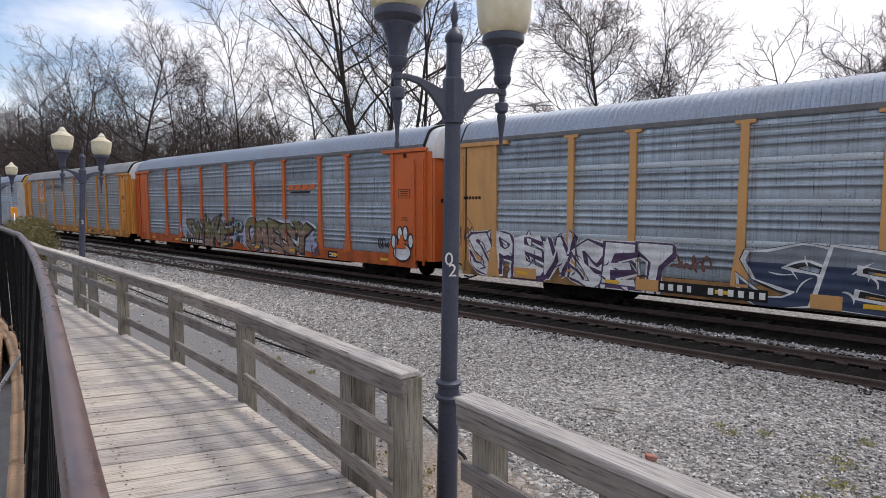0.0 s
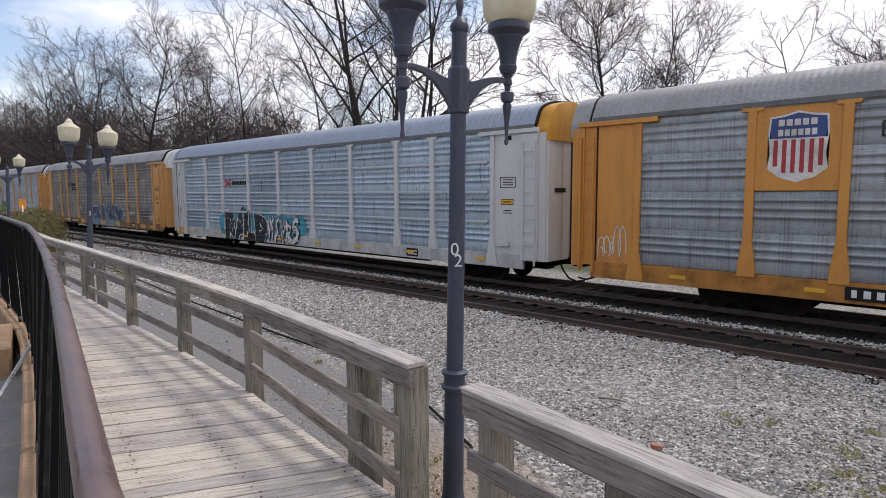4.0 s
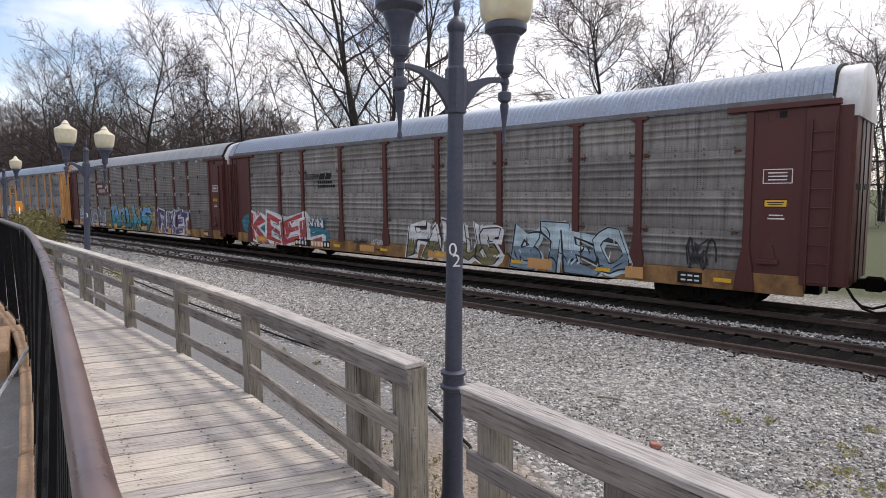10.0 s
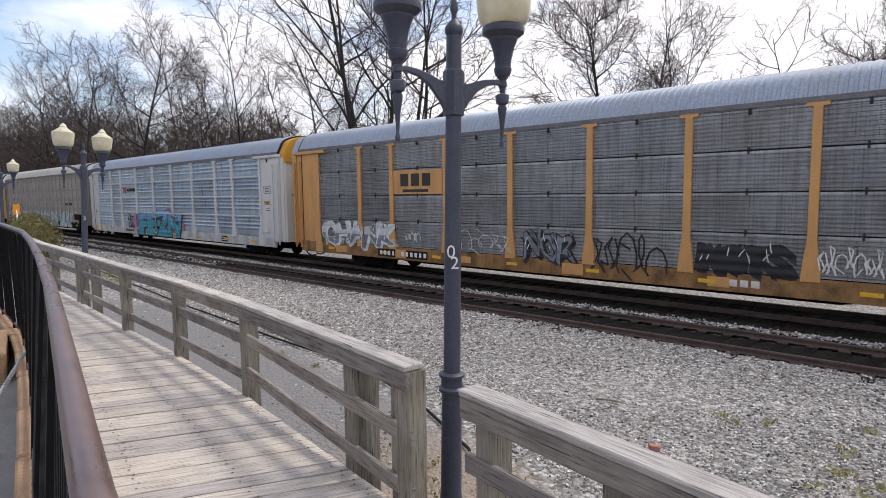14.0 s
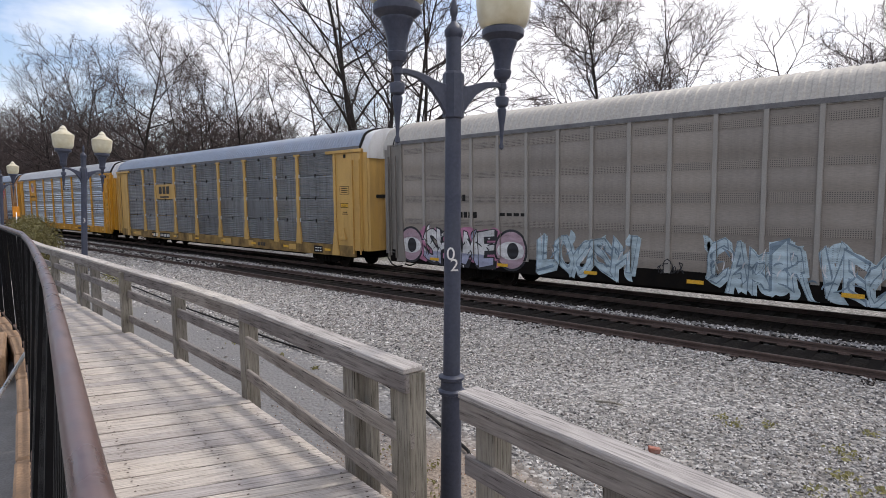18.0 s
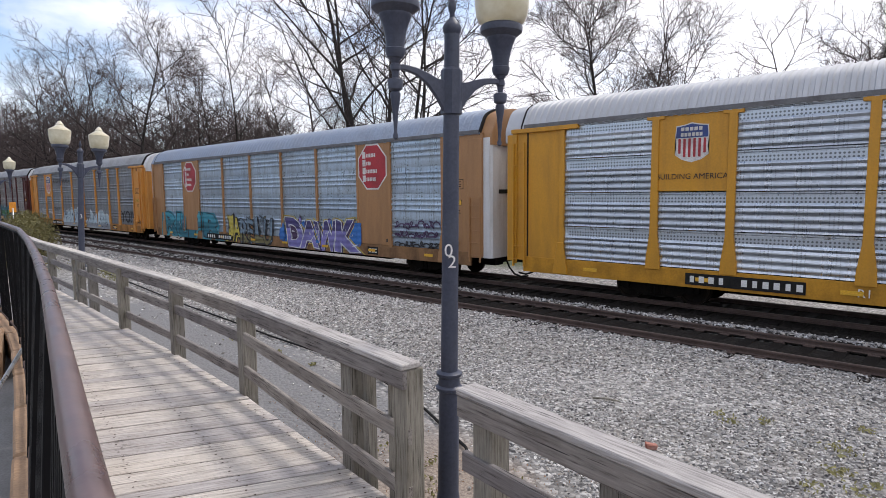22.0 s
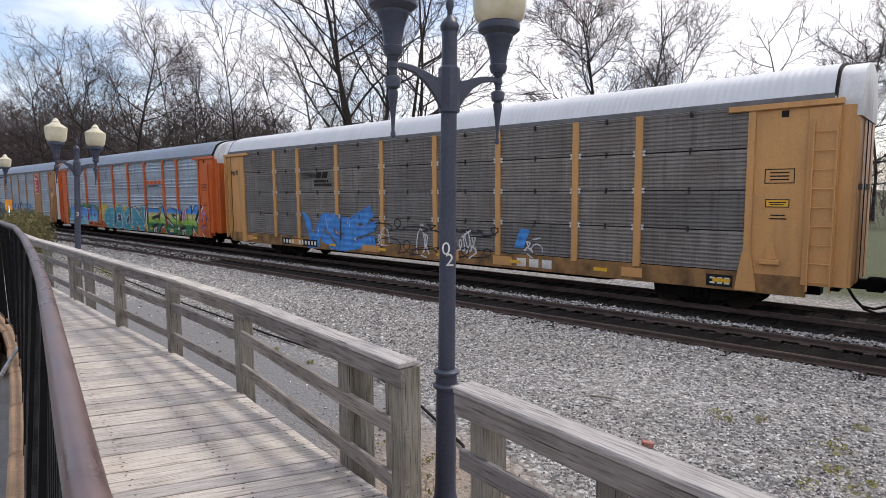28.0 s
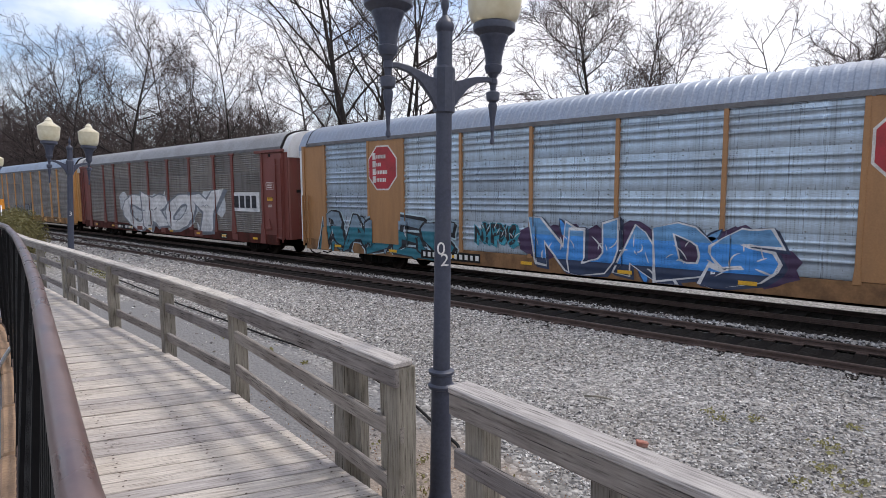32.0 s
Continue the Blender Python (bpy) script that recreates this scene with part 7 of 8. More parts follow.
TRAIN.append(dict(n=6, board=6.65, data=23.3, label="dark brown autorack railcar with grey panels and red graffiti", trim=P("brown", BROWN), panel="dark", ribs="band", roof="silver", roof_style="ribbed", dark_paint=True, sill=P("tan", TAN), rusty=True, extras=(
    piece('KEEL', 18, 1.2, 7.3, 0.60, 2.02, [S_RED], SW, S_TEAL, SW, SW, 0.055, POSTS, 0.16), piece('NVM', 19, 6.35, 7.45, 1.55, 1.92, [SW], S_NAVY, S_TEAL), piece('FANUS', 20, 12.9, 17.1, 0.62, 1.95, [S_OLIVE, S_OLIVE, SW, SW], SK, None, SW, SW, 0.05, POSTS, 0.15),
    piece('BTEO', 21, 17.7, 21.5, 0.60, 2.0, [S_STEEL, S_GHOST], SK, None, S_GHOST, None, 0.07, POSTS, 0.14), striped_mark(6.22, 3.66, M_INK), scrawl(22, 23.2, 23.9, 1.0, 1.85, SK, 4, 0.045), scrawl(221, 9.6, 10.5, 0.95, 1.2, SK, 6, 0.025), scrawl(222, 9.7, 11.4, 0.65, 0.85, SK, 7, 0.025), scrawl(223, 10.7, 11.5, 0.95, 1.2, SW, 6, 0.02))))
TRAIN.append(dict(n=7, board=6.40, label="brown autorack railcar with grimy louvred panels and teal graffiti", trim=P("brown", BROWN), panel="grime", roof="streaked", dark_paint=True, sill=P("tan", TAN), clips=True, gap=0.03, data=24.0, extras=(
    piece('AMDU', 23, 1.3, 7.4, 0.74, 1.95, [S_STEEL, S_GREY, S_GREY], SW, None, S_GREY, None, 0.05, POSTS, 0.14), piece('BOUNS', 24, 9.0, 16.0, 0.62, 2.12, [S_TEAL, S_CYAN, S_SKY], SK, S_OLIVE, SK, S_YEL, 0.07, POSTS, 0.17), scrawl(243, 8.6, 16.9, 1.8, 2.4, S_YEL, 9, 0.035),
    piece('GOPE', 241, 16.1, 16.95, 1.5, 1.75, [S_YEL], S_OLIVE, None, None, None, 0.02), piece('PUKE', 242, 16.1, 16.95, 1.2, 1.44, [S_YEL], S_OLIVE, None, None, None, 0.02), piece('FUKET', 25, 17.4, 21.7, 0.60, 2.05, [S_PURPLE], SW, None, SW, None, 0.075, POSTS, 0.07),
    plate_at(6.14, 8.66, 3.05, 3.96, PAINT['brown']), bars(6.25, 7.35, 3.70, 0.17, 7, L_WHITE, 0.014), bars(6.22, 8.05, 3.42, 0.06, 1, L_WHITE, 0.014), bars(6.22, 8.15, 3.28, 0.06, 1, L_WHITE, 0.014), shapes('logo_arc', [ring_loop(8.25, 3.52, 0.30, -60, 190, 0.10), ring_loop(8.25, 3.52, 0.15, -60, 190, 0.06)], L_WHITE, 0.022, 'white curved emblem', ()), scrawl(26, 20.2, 21.6, 2.1, 2.4, SK, 3, 0.04), bars(14.9, 15.6, 0.78, 0.18, 3, S_RUSTY, 0.021))))
TRAIN.append(dict(n=8, board=6.55, data=23.5, label="tan autorack railcar with grimy grey panels and dark scrawls", trim=P("tan", TAN), panel="louvre", roof="silver", roof_style="ribbed", gap=0.03, crown=P("tan", TAN), extras=(
    piece('CHANK', 27, 1.5, 6.1, 1.02, 1.92, [S_GREY, S_SILVER], SW, None, None, None, 0.05, POSTS, 0.13), scrawl(281, 6.7, 7.5, 1.3, 1.75, SW, 5, 0.03), scrawl(28, 9.0, 11.7, 1.1, 1.95, SW, 6, 0.022), piece('NOR', 282, 12.1, 13.9, 0.95, 1.85, [S_GREY], SK, None, None, None, 0.03, POSTS, 0.12), scrawl(283, 14.5, 16.6, 0.75, 1.95, SK, 5, 0.05),
    piece('MOTS', 29, 17.4, 19.5, 1.05, 1.75, [SK], SK, None, None, None, 0.07), scrawl(30, 20.1, 21.3, 1.15, 1.85, SW, 7, 0.03), scrawl(301, 23.6, 24.2, 1.4, 1.8, SK, 2, 0.05), scrawl(302, 24.9, 25.6, 1.7, 2.0, SW, 4, 0.03), plate_at(6.12, 8.64, 3.07, 3.96, PAINT['tan']), bars(6.45, 8.15, 3.60, 0.46, 3, L_DARK, 0.014), bars(6.4, 8.2, 3.2, 0.10, 1, L_DARK, 0.014), bars(*TTX, L_WHITE, 0.021))))
TRAIN.append(dict(n=9, soiled=0.20, left=-0.12, slot=True, marks=False, beams=P("beam_grey", (0.42, 0.45, 0.49), 0.4, 0.15), label="white and silver autorack railcar with pink and teal graffiti", trim=P("pale", PALE, 0.5, 0.18), panel="bright", ribs="band", roof="silver", roof_style="wide", crown=P("gold", GOLD), extras=(
    scrawl(31, 7.0, 8.1, 1.45, 1.95, SK, 5, 0.05), scrawl(311, 7.1, 8.2, 0.95, 1.4, SK, 5, 0.05), shapes('paint_cloud', [disc(8.4, 1.45, 0.5, 0.52), disc(8.9, 0.95, 0.55, 0.35), disc(9.1, 1.6, 0.5, 0.4)], S_PINK, 0.004, 'pink sprayed cloud'), piece('FEZN', 32, 9.0, 15.2, 0.58, 2.15, [S_CYAN, S_CYAN, S_SKY], SK, S_PINK, SK, None, 0.12, POSTS, 0.07),
    shapes('logo_mark', [[(6.28, 3.74), (6.45, 3.80), (7.05, 3.40), (6.92, 3.33)], [(6.28, 3.38), (6.4, 3.32), (7.05, 3.76), (6.92, 3.80)]], L_RED, 0.006, 'red crossed mark'), bars(7.12, 8.62, 3.58, 0.20, 9, M_INK), bars(6.6, 8.1, 0.82, 0.16, 9, L_DARK, 0.022))))
TRAIN.append(dict(n=10, left=-0.08, label="taupe smooth-sided autorack railcar with pale graffiti and painted eyes", trim=P("taupe", (0.30, 0.285, 0.26)), end=P("dark_taupe", (0.19, 0.175, 0.155)), panel="taupe", ribs="flat", roof="taupe", roof_style="wide", post="slim", posts=FLAT_POSTS, first=0.70, last=25.28, crown=M_WHITE, sill=M_BLACK, marks=False, extras=(
    eye(1.1, 1.28), eye(5.7, 1.30), piece('SHAME', 33, 1.85, 4.95, 0.68, 1.9, [S_LILACG, SW, SW], SK, S_PINK, SK, None, 0.06, FLAT_POSTS, 0.05), piece('LOOSH', 34, 6.7, 9.8, 0.80, 1.85, [S_GHOST], S_STEEL, None, S_GHOST, None, 0.035, FLAT_POSTS, 0.16),
    piece('CARIR', 35, 11.7, 14.0, 0.70, 1.85, [S_GHOST], S_STEEL, None, S_GHOST, None, 0.02, FLAT_POSTS, 0.14), piece('VECH', 36, 14.15, 15.9, 0.62, 1.8, [S_GHOST], S_STEEL, None, S_GHOST, None, 0.02, FLAT_POSTS, 0.14), piece('ASERA', 361, 16.1, 18.5, 0.60, 1.8, [S_GHOST], S_GREY, None, S_GHOST, None, 0.05, FLAT_POSTS, 0.12), piece('JARSTE', 37, 19.0, 22.3, 0.60, 1.85, [S_GHOST], S_GREY, None, S_GHOST, None, 0.05, FLAT_POSTS, 0.13),
    bars(20.9, 21.75, 2.55, 0.22, 4, M_INK), bars(22.05, 22.9, 2.55, 0.22, 5, M_INK), bars(3.25, 3.8, 3.0, 0.22, 3, M_INK), bars(3.25, 4.3, 2.42, 0.20, 5, M_INK), bars(5.2, 6.3, 2.45, 0.10, 4, M_INK), scrawl(371, 10.5, 11.2, 0.9, 1.35, SK, 4, 0.025), side_gear())))
TRAIN.append(dict(n=11, board=6.55, data=23.3, label="yellow autorack railcar with dark louvred panels", trim=P("yellow", YELLOW), panel="louvre", roof="silver", gap=0.03, clips=True, roof_style="ribbed", extras=(
    plate_at(6.12, 8.64, 3.07, 3.98, PAINT['yellow']), bars(6.5, 8.15, 3.62, 0.46, 3, L_DARK, 0.014), bars(6.45, 8.2, 3.2, 0.10, 1, L_DARK, 0.014), word('R1', 8.85, 0.8, 0.26, M_STENCIL, 0.03), bars(*TTX, L_DARK, 0.021))))
TRAIN.append(dict(n=12, soiled=0.15, board=6.35, label="golden yellow autorack railcar with shiny new steel panels", trim=P("gold", GOLD, 0.4, 0.2), panel="shiny", ribs="deep", roof="pale", roof_style="pressed", plates={1: "half"}, gap=0.02, extras=(
    shield(5.05, 4.28, 0.84, 1.0, L_BLUE, L_RED, L_WHITE), word('R1', 8.80, 0.80, 0.26, M_STENCIL, 0.03), word('BUILDING AMERICA', 5.05, 3.42, 0.20, L_DARK, 0.016), bars(*TTX, L_DARK, 0.021))))
TRAIN.append(dict(n=13, soiled=0.50, left=-0.2, board=8.2, ribs="band", label="ochre autorack railcar with silver panels and purple graffiti", trim=P("ochre", OCHRE), panel="bright", roof="silver", roof_style="wide", post="slim", plates={1: "full", 7: "full"}, plain_end=True, short_ladder=True, crown=P("ochre", OCHRE), door=M_WHITE, extras=(
    octagon(5.0, 4.1, 0.80, L_RED, L_WHITE), octagon(20.88, 4.1, 0.84, L_RED, L_WHITE), piece('RUPR', 38, 1.1, 8.2, 0.62, 1.98, [S_TEAL, S_TEAL, S_CYAN], SK, None, S_CYAN, S_CYAN, 0.08, POSTS, 0.12), piece('JA', 391, 8.95, 10.4, 0.66, 1.9, [S_YEL], SK, None, None, None, 0.06, POSTS, 0.12), piece('RELU', 39, 10.4, 13.4, 0.64, 1.9, [S_OLIVE, S_STEEL, S_STEEL], SK, None, None, None, 0.05, POSTS, 0.08),
    piece('DAWK', 40, 14.7, 19.6, 0.62, 1.92, [S_LILAC, S_LILAC, S_PURPLE], SW, S_BLUE, S_PLUM, S_YEL, 0.085, POSTS, 0.05), scrawl(401, 12.8, 13.5, 1.6, 1.95, SK, 4, 0.02), scrawl(41, 20.15, 21.3, 1.55, 1.95, SK, 6, 0.035), scrawl(411, 20.9, 21.8, 1.1, 1.5, SK, 5, 0.035), scrawl(42, 22.1, 24.4, 1.76, 2.05, S_PLUM, 9, 0.05), scrawl(43, 22.1, 24.4, 1.40, 1.68, S_PLUM, 9, 0.05), scrawl(44, 22.1, 24.4, 1.05, 1.28, SK, 9, 0.05))))
TRAIN.append(dict(n=14, soiled=0.60, board=7.15, label="amber autorack railcar with grey panels, shield emblem and pale graffiti", trim=P("amber", (0.60, 0.255, 0.045)), panel="blue", ribs="band", roof="grey", roof_style="fine", plates={1: "half"}, extras=(
    shield(5.08, 4.05, 1.22, 1.62, L_BLUE, L_RED, L_WHITE), word('BUILDING', 7.62, 4.34, 0.49, L_DARK), word('AMERICA', 9.97, 4.32, 0.49, L_DARK), throw_up(),
    word('YO!!', 23.3, 1.55, 1.15, SK, 0.004, 'graffiti'), scrawl(47, 4.6, 5.9, 1.5, 2.05, SW, 6, 0.035), scrawl(48, 6.45, 8.2, 1.85, 2.15, SK, 7, 0.028), scrawl(49, 24.95, 25.7, 1.15, 1.5, SK, 5, 0.03), scrawl(50, 1.8, 3.9, 1.3, 2.0, SW, 8, 0.02))))
TRAIN.append(dict(n=15, board=6.65, label="brown autorack railcar with dark panels and blue-grey graffiti", trim=P("brown", BROWN), panel="dark", ribs="band", roof="grey", dark_paint=True, sill=P("tan", TAN), rusty=True, extras=(
    piece('DAZE', 51, 1.45, 4.5, 0.78, 2.0, [S_STEEL, S_GHOST], SW, None, SK, None, 0.11, POSTS, 0.05), piece('DUNGE', 52, 12.2, 18.4, 0.62, 2.1, [S_TEAL, S_GREEN, S_TEAL], SK, S_GREY, SK, S_GHOST, 0.07, POSTS, 0.14), scrawl(53, 5.7, 6.35, 0.8, 1.5, SW, 6, 0.035), scrawl(54, 4.6, 5.3, 1.3, 1.7, SK, 6, 0.025), scrawl(55, 19.9, 21.2, 0.9, 1.7, SW, 6, 0.02), striped_mark(6.35, 3.66, M_INK))))
TRAIN.append(dict(n=16, board=6.0, data=24.0, label="tan autorack railcar with grimy panels and blue graffiti", trim=P("tan", TAN), panel="grime", roof="white", roof_style="fine", gap=0.03, clips=True, post="plain", extras=(
    piece('VSE', 56, 6.3, 10.8, 0.62, 2.08, [S_SKY2], S_DEEP, None, S_SKY2, None, 0.04, POSTS, 0.2), scrawl(57, 9.4, 10.0, 0.7, 1.95, SW, 2, 0.05), scrawl(571, 11.3, 11.9, 0.7, 1.95, SW, 2, 0.05), scrawl(58, 13.5, 14.1, 0.7, 2.0, SW, 2, 0.05), scrawl(59, 15.4, 16.3, 0.7, 1.9, SW, 3, 0.05), shapes('graffiti', [[(17.8, 1.25), (18.15, 1.25), (18.4, 1.85), (18.0, 1.85)]], S_SKY2, 0.006, 'blue sprayed block'), scrawl(591, 18.2, 18.8, 1.1, 1.6, SW, 2, 0.04),
    scrawl(63, 9.2, 17.5, 1.5, 2.05, SK, 9, 0.045), scrawl(631, 9.6, 17.2, 0.7, 1.3, SK, 8, 0.04), bars(17.85, 19.25, 0.80, 0.26, 3, L_WHITE, 0.02), striped_mark(6.25, 3.66, M_INK), scrawl(632, 0.1, 0.8, 3.9, 4.2, SK, 4, 0.03))))
TRAIN.append(dict(n=17, soiled=0.45, board=7.55, painted_board=True, label="orange and silver autorack railcar with blue and green graffiti", trim=P("orange", ORANGE), panel="bright", ribs="band", roof="silver", roof_style="ribbed", extras=(
    block_piece(), piece('GOON', 65, 9.75, 16.6, 0.58, 2.12, [S_CYAN], SW, S_YEL, S_NAVY, S_NAVY, 0.15, POSTS, 0.06), piece('FASHK', 66, 17.45, 24.5, 0.56, 2.15, [S_GREEN, S_GREEN, S_LIME, S_YELPALE, S_SKY2], SK, S_PINK, SK, SW, 0.075, POSTS, 0.12),
    slant_bars(17.4, 19.6, 3.72, 0.24, 4, PAINT['orange']), bars(17.3, 19.5, 3.5, 0.07, 1, M_INK), scrawl(67, 24.75, 25.5, 1.3, 1.9, SK, 4, 0.035), scrawl(671, 9.0, 9.6, 1.4, 1.9, SW, 4, 0.03))))
TRAIN.append(dict(n=18, soiled=0.55, left=-0.2, board=8.3, ribs="band", label="ochre autorack railcar with silver panels and blue graffiti", trim=P("ochre", OCHRE), panel="bright", roof="silver", roof_style="wide", post="slim", plates={1: "full", 7: "full"}, plain_end=True, short_ladder=True, crown=P("ochre", OCHRE), door=M_WHITE, extras=(
    octagon(4.95, 3.95, 0.80, L_RED, L_WHITE), octagon(20.9, 3.95, 0.84, L_RED, L_WHITE), piece('RABES', 68, 1.1, 8.3, 0.66, 2.1, [S_TEAL, S_TEAL, S_STEEL], SK, None, SK, S_GHOST, 0.07, POSTS, 0.16), piece('NYFM!', 69, 9.4, 11.0, 1.35, 1.98, [SK], S_CYAN, None, None, None, 0.06),
    piece('NUADS', 70, 11.7, 18.2, 0.66, 2.08, [S_NAVY, S_SKY2, S_SKY2, S_SKY], SW, S_PLUM, S_NAVY, None, 0.10, POSTS, 0.14), scrawl(71, 20.4, 21.4, 1.55, 1.85, SW, 6, 0.025), scrawl(711, 20.9, 21.3, 1.1, 1.5, SW, 4, 0.025), word('BI', 25.7, 2.85, 0.42, L_WHITE, 0.05), plate_at(25.0, 26.0, 2.65, 3.1, PAINT['tan']))))
TRAIN.append(dict(n=19, label="rusty red autorack railcar covered in white graffiti", trim=P("rust", RUST), panel="grime", roof="grey", dark_paint=True, extras=(
    piece('CROY', 72, 7.6, 20.4, 1.0, 3.0, [SW], S_GREY, S_SILVER, S_GREY, None, 0.12, POSTS, 0.12), plate_at(21.7, 24.3, 2.1, 3.05, SW), bars(21.9, 24.1, 2.58, 0.6, 4, SK, 0.014))))
TRAIN.append(dict(n=20, label="tan autorack railcar with dark dusty panels", trim=P("tan", TAN), panel="dark", roof="silver", extras=(piece('STREK', 73, 8.0, 14.0, 0.62, 2.0, [S_GREY], SK, None, None, None, 0.05, POSTS, 0.14),)))
TRAIN.append(dict(n=21, label="brown autorack railcar with dark dusty panels", trim=P("brown", BROWN), panel="dark", ribs="band", roof="grey", dark_paint=True))
for one in TRAIN:
    build_car(one)

# ---------------------------------------------------------------- bare trees, hedge, weeds and clutter
TREES = {}


def bare_tree(seed, height, trunk_r, stems=1, bole=0.25, spread=0.5, limbs=11, dense=1.0):
    """Two meshes, trunk with limbs and crown of fine bare twigs: long tapering limbs, each with its own side shoots."""
    rng = random.Random(seed)
    solid, fine = ([], []), ([], [])

    def bar(target, pts, radii, sides):
        verts, faces = target
        rings = []
        for i, p in enumerate(pts):
            d = (pts[min(i + 1, len(pts) - 1)] - pts[max(i - 1, 0)]).normalized()
            u = d.orthogonal().normalized()
            w = d.cross(u)
            rings.append(len(verts))
            for k in range(sides):
                a = 6.2832 * k / sides
                verts.append(p + (u * math.cos(a) + w * math.sin(a)) * radii[i])
        for a, b in zip(rings, rings[1:]):
            for k in range(sides):
                m = (k + 1) % sides
                faces.append((a + k, a + m, b + m, b + k))

    def turned(d, angle, roll):
        u = d.orthogonal().normalized()
        u.rotate(Matrix.Rotation(roll, 3, d))
        return (d * math.cos(angle) + u * math.sin(angle)).normalized()

    def shoot(start, way, length, radius, level):
        """A limb that bends gently upwards and sends out side shoots along its length."""
        steps = (12, 9, 6, 4, 2)[level]
        up = (0.025, 0.055, 0.035, 0.02, 0.01)[level]
        wob = (0.045, 0.095, 0.10, 0.09, 0.06)[level]
        p, d = start.copy(), way.normalized()
        pts, ways = [p.copy()], [d.copy()]
        for i in range(steps):
            d = (d + Vector((rng.gauss(0, wob), rng.gauss(0, wob), rng.gauss(0, wob * 0.6) + up))).normalized()
            p = p + d * (length / steps)
            pts.append(p.copy())
            ways.append(d.copy())
        tip = max(0.006, radius * (0.16, 0.22, 0.3, 0.4, 0.4)[level])
        radii = [radius + (tip - radius) * (i / steps) ** 0.8 for i in range(steps + 1)]
        if level == 0:
            radii[0] *= 1.3
        bar(solid if level < 3 else fine, pts, radii, (9, 6, 4, 3, 3)[level])
        if level == 4:
            return
        count = max(2, int((limbs, 10, 8, 5)[level] * (dense if level else 1.0) * (0.8 if length < 1.2 else 1.0)))
        roll = rng.uniform(0, 6.28)
        for k in range(count):
            f0 = bole if level == 0 else 0.16
            f = f0 + (1.0 - f0) * (k + rng.random()) / count
            f = min(f, 0.99)
            i = int(f * steps)
            q = pts[i].lerp(pts[i + 1], f * steps - i)
            roll += 2.4 + rng.uniform(-0.6, 0.6)
            if level == 0:
                angle = (1.14 - 0.58 * f) * (0.56 + spread) * rng.uniform(0.8, 1.15)
                ln = height * (0.52 - 0.26 * f) * rng.uniform(0.75, 1.15)
            else:
                angle = rng.uniform(0.50, 1.05)
                ln = length * (0.68 - 0.36 * f) * rng.uniform(0.65, 1.15) * (0.9 if level < 3 else 0.8)
            r = max((0.045, 0.030, 0.0155, 0.0085)[level], (radius + (tip - radius) * f) * (0.62 if level == 0 else 0.54))
            shoot(q, turned(ways[i], angle, roll), max(ln, 0.3), r, level + 1)

    for s in range(stems):
        lean = Vector((rng.uniform(-0.04, 0.04) + 0.055 * (s - (stems - 1) / 2), rng.uniform(-0.05, 0.05), 1))
        foot = Vector((0.45 * (s - (stems - 1) / 2), rng.uniform(-0.3, 0.3), -0.3))
        shoot(foot, lean, height * rng.uniform(0.86, 0.96), trunk_r * rng.uniform(0.85, 1.1), 0)
    made = []
    for nm, (verts, faces) in (("trunk", solid), ("crown", fine)):
        me = bpy.data.meshes.new(nm)
        me.from_pydata([tuple(v) for v in verts], [], faces)
        me.shade_smooth()
        made.append(me)
    return made


def plant_tree(kind, x, y, turn, size, label):
    trunk, crown = TREES[kind]
    tree = tagged(new("tree"), label, "tree", "bare trees behind the railway")
    tree.matrix_world = pose(x, y, 0, 0, 0, turn) @ Matrix.Diagonal((size, size, size, 1))
    part("trunk", trunk, M_BARK, tree)
    part("crown", crown, M_TWIG, tree, "leafless crown of fine brown twigs")
    return tree


TREES["tall"] = bare_tree(11, 24, 0.26, 4, 0.30, 0.62, 9, 0.8)
TREES["broad"] = bare_tree(23, 20, 0.24, 1, 0.22, 0.95, 14, 1.0)
TREES["slim"] = bare_tree(37, 21, 0.15, 1, 0.30, 0.62, 13, 0.85)
TREES["twin"] = bare_tree(43, 19, 0.18, 2, 0.28, 0.72, 10, 0.8)
TREES["round"] = bare_tree(59, 16, 0.21, 1, 0.24, 1.00, 19, 1.25)
TREES["thin"] = bare_tree(67, 15, 0.11, 1, 0.30, 0.75, 10, 0.75)
TREES["open"] = bare_tree(71, 16, 0.16, 1, 0.45, 0.95, 9, 0.75)

VIEW, ASIDE = Vector((-0.669, 0.743)), Vector((0.743, 0.669))


def wood_spot(right, depth):
    """A plan point by its distance ahead of the eye and its bearing."""
    p = (VIEW + ASIDE * right) * depth
    return p.x, p.y


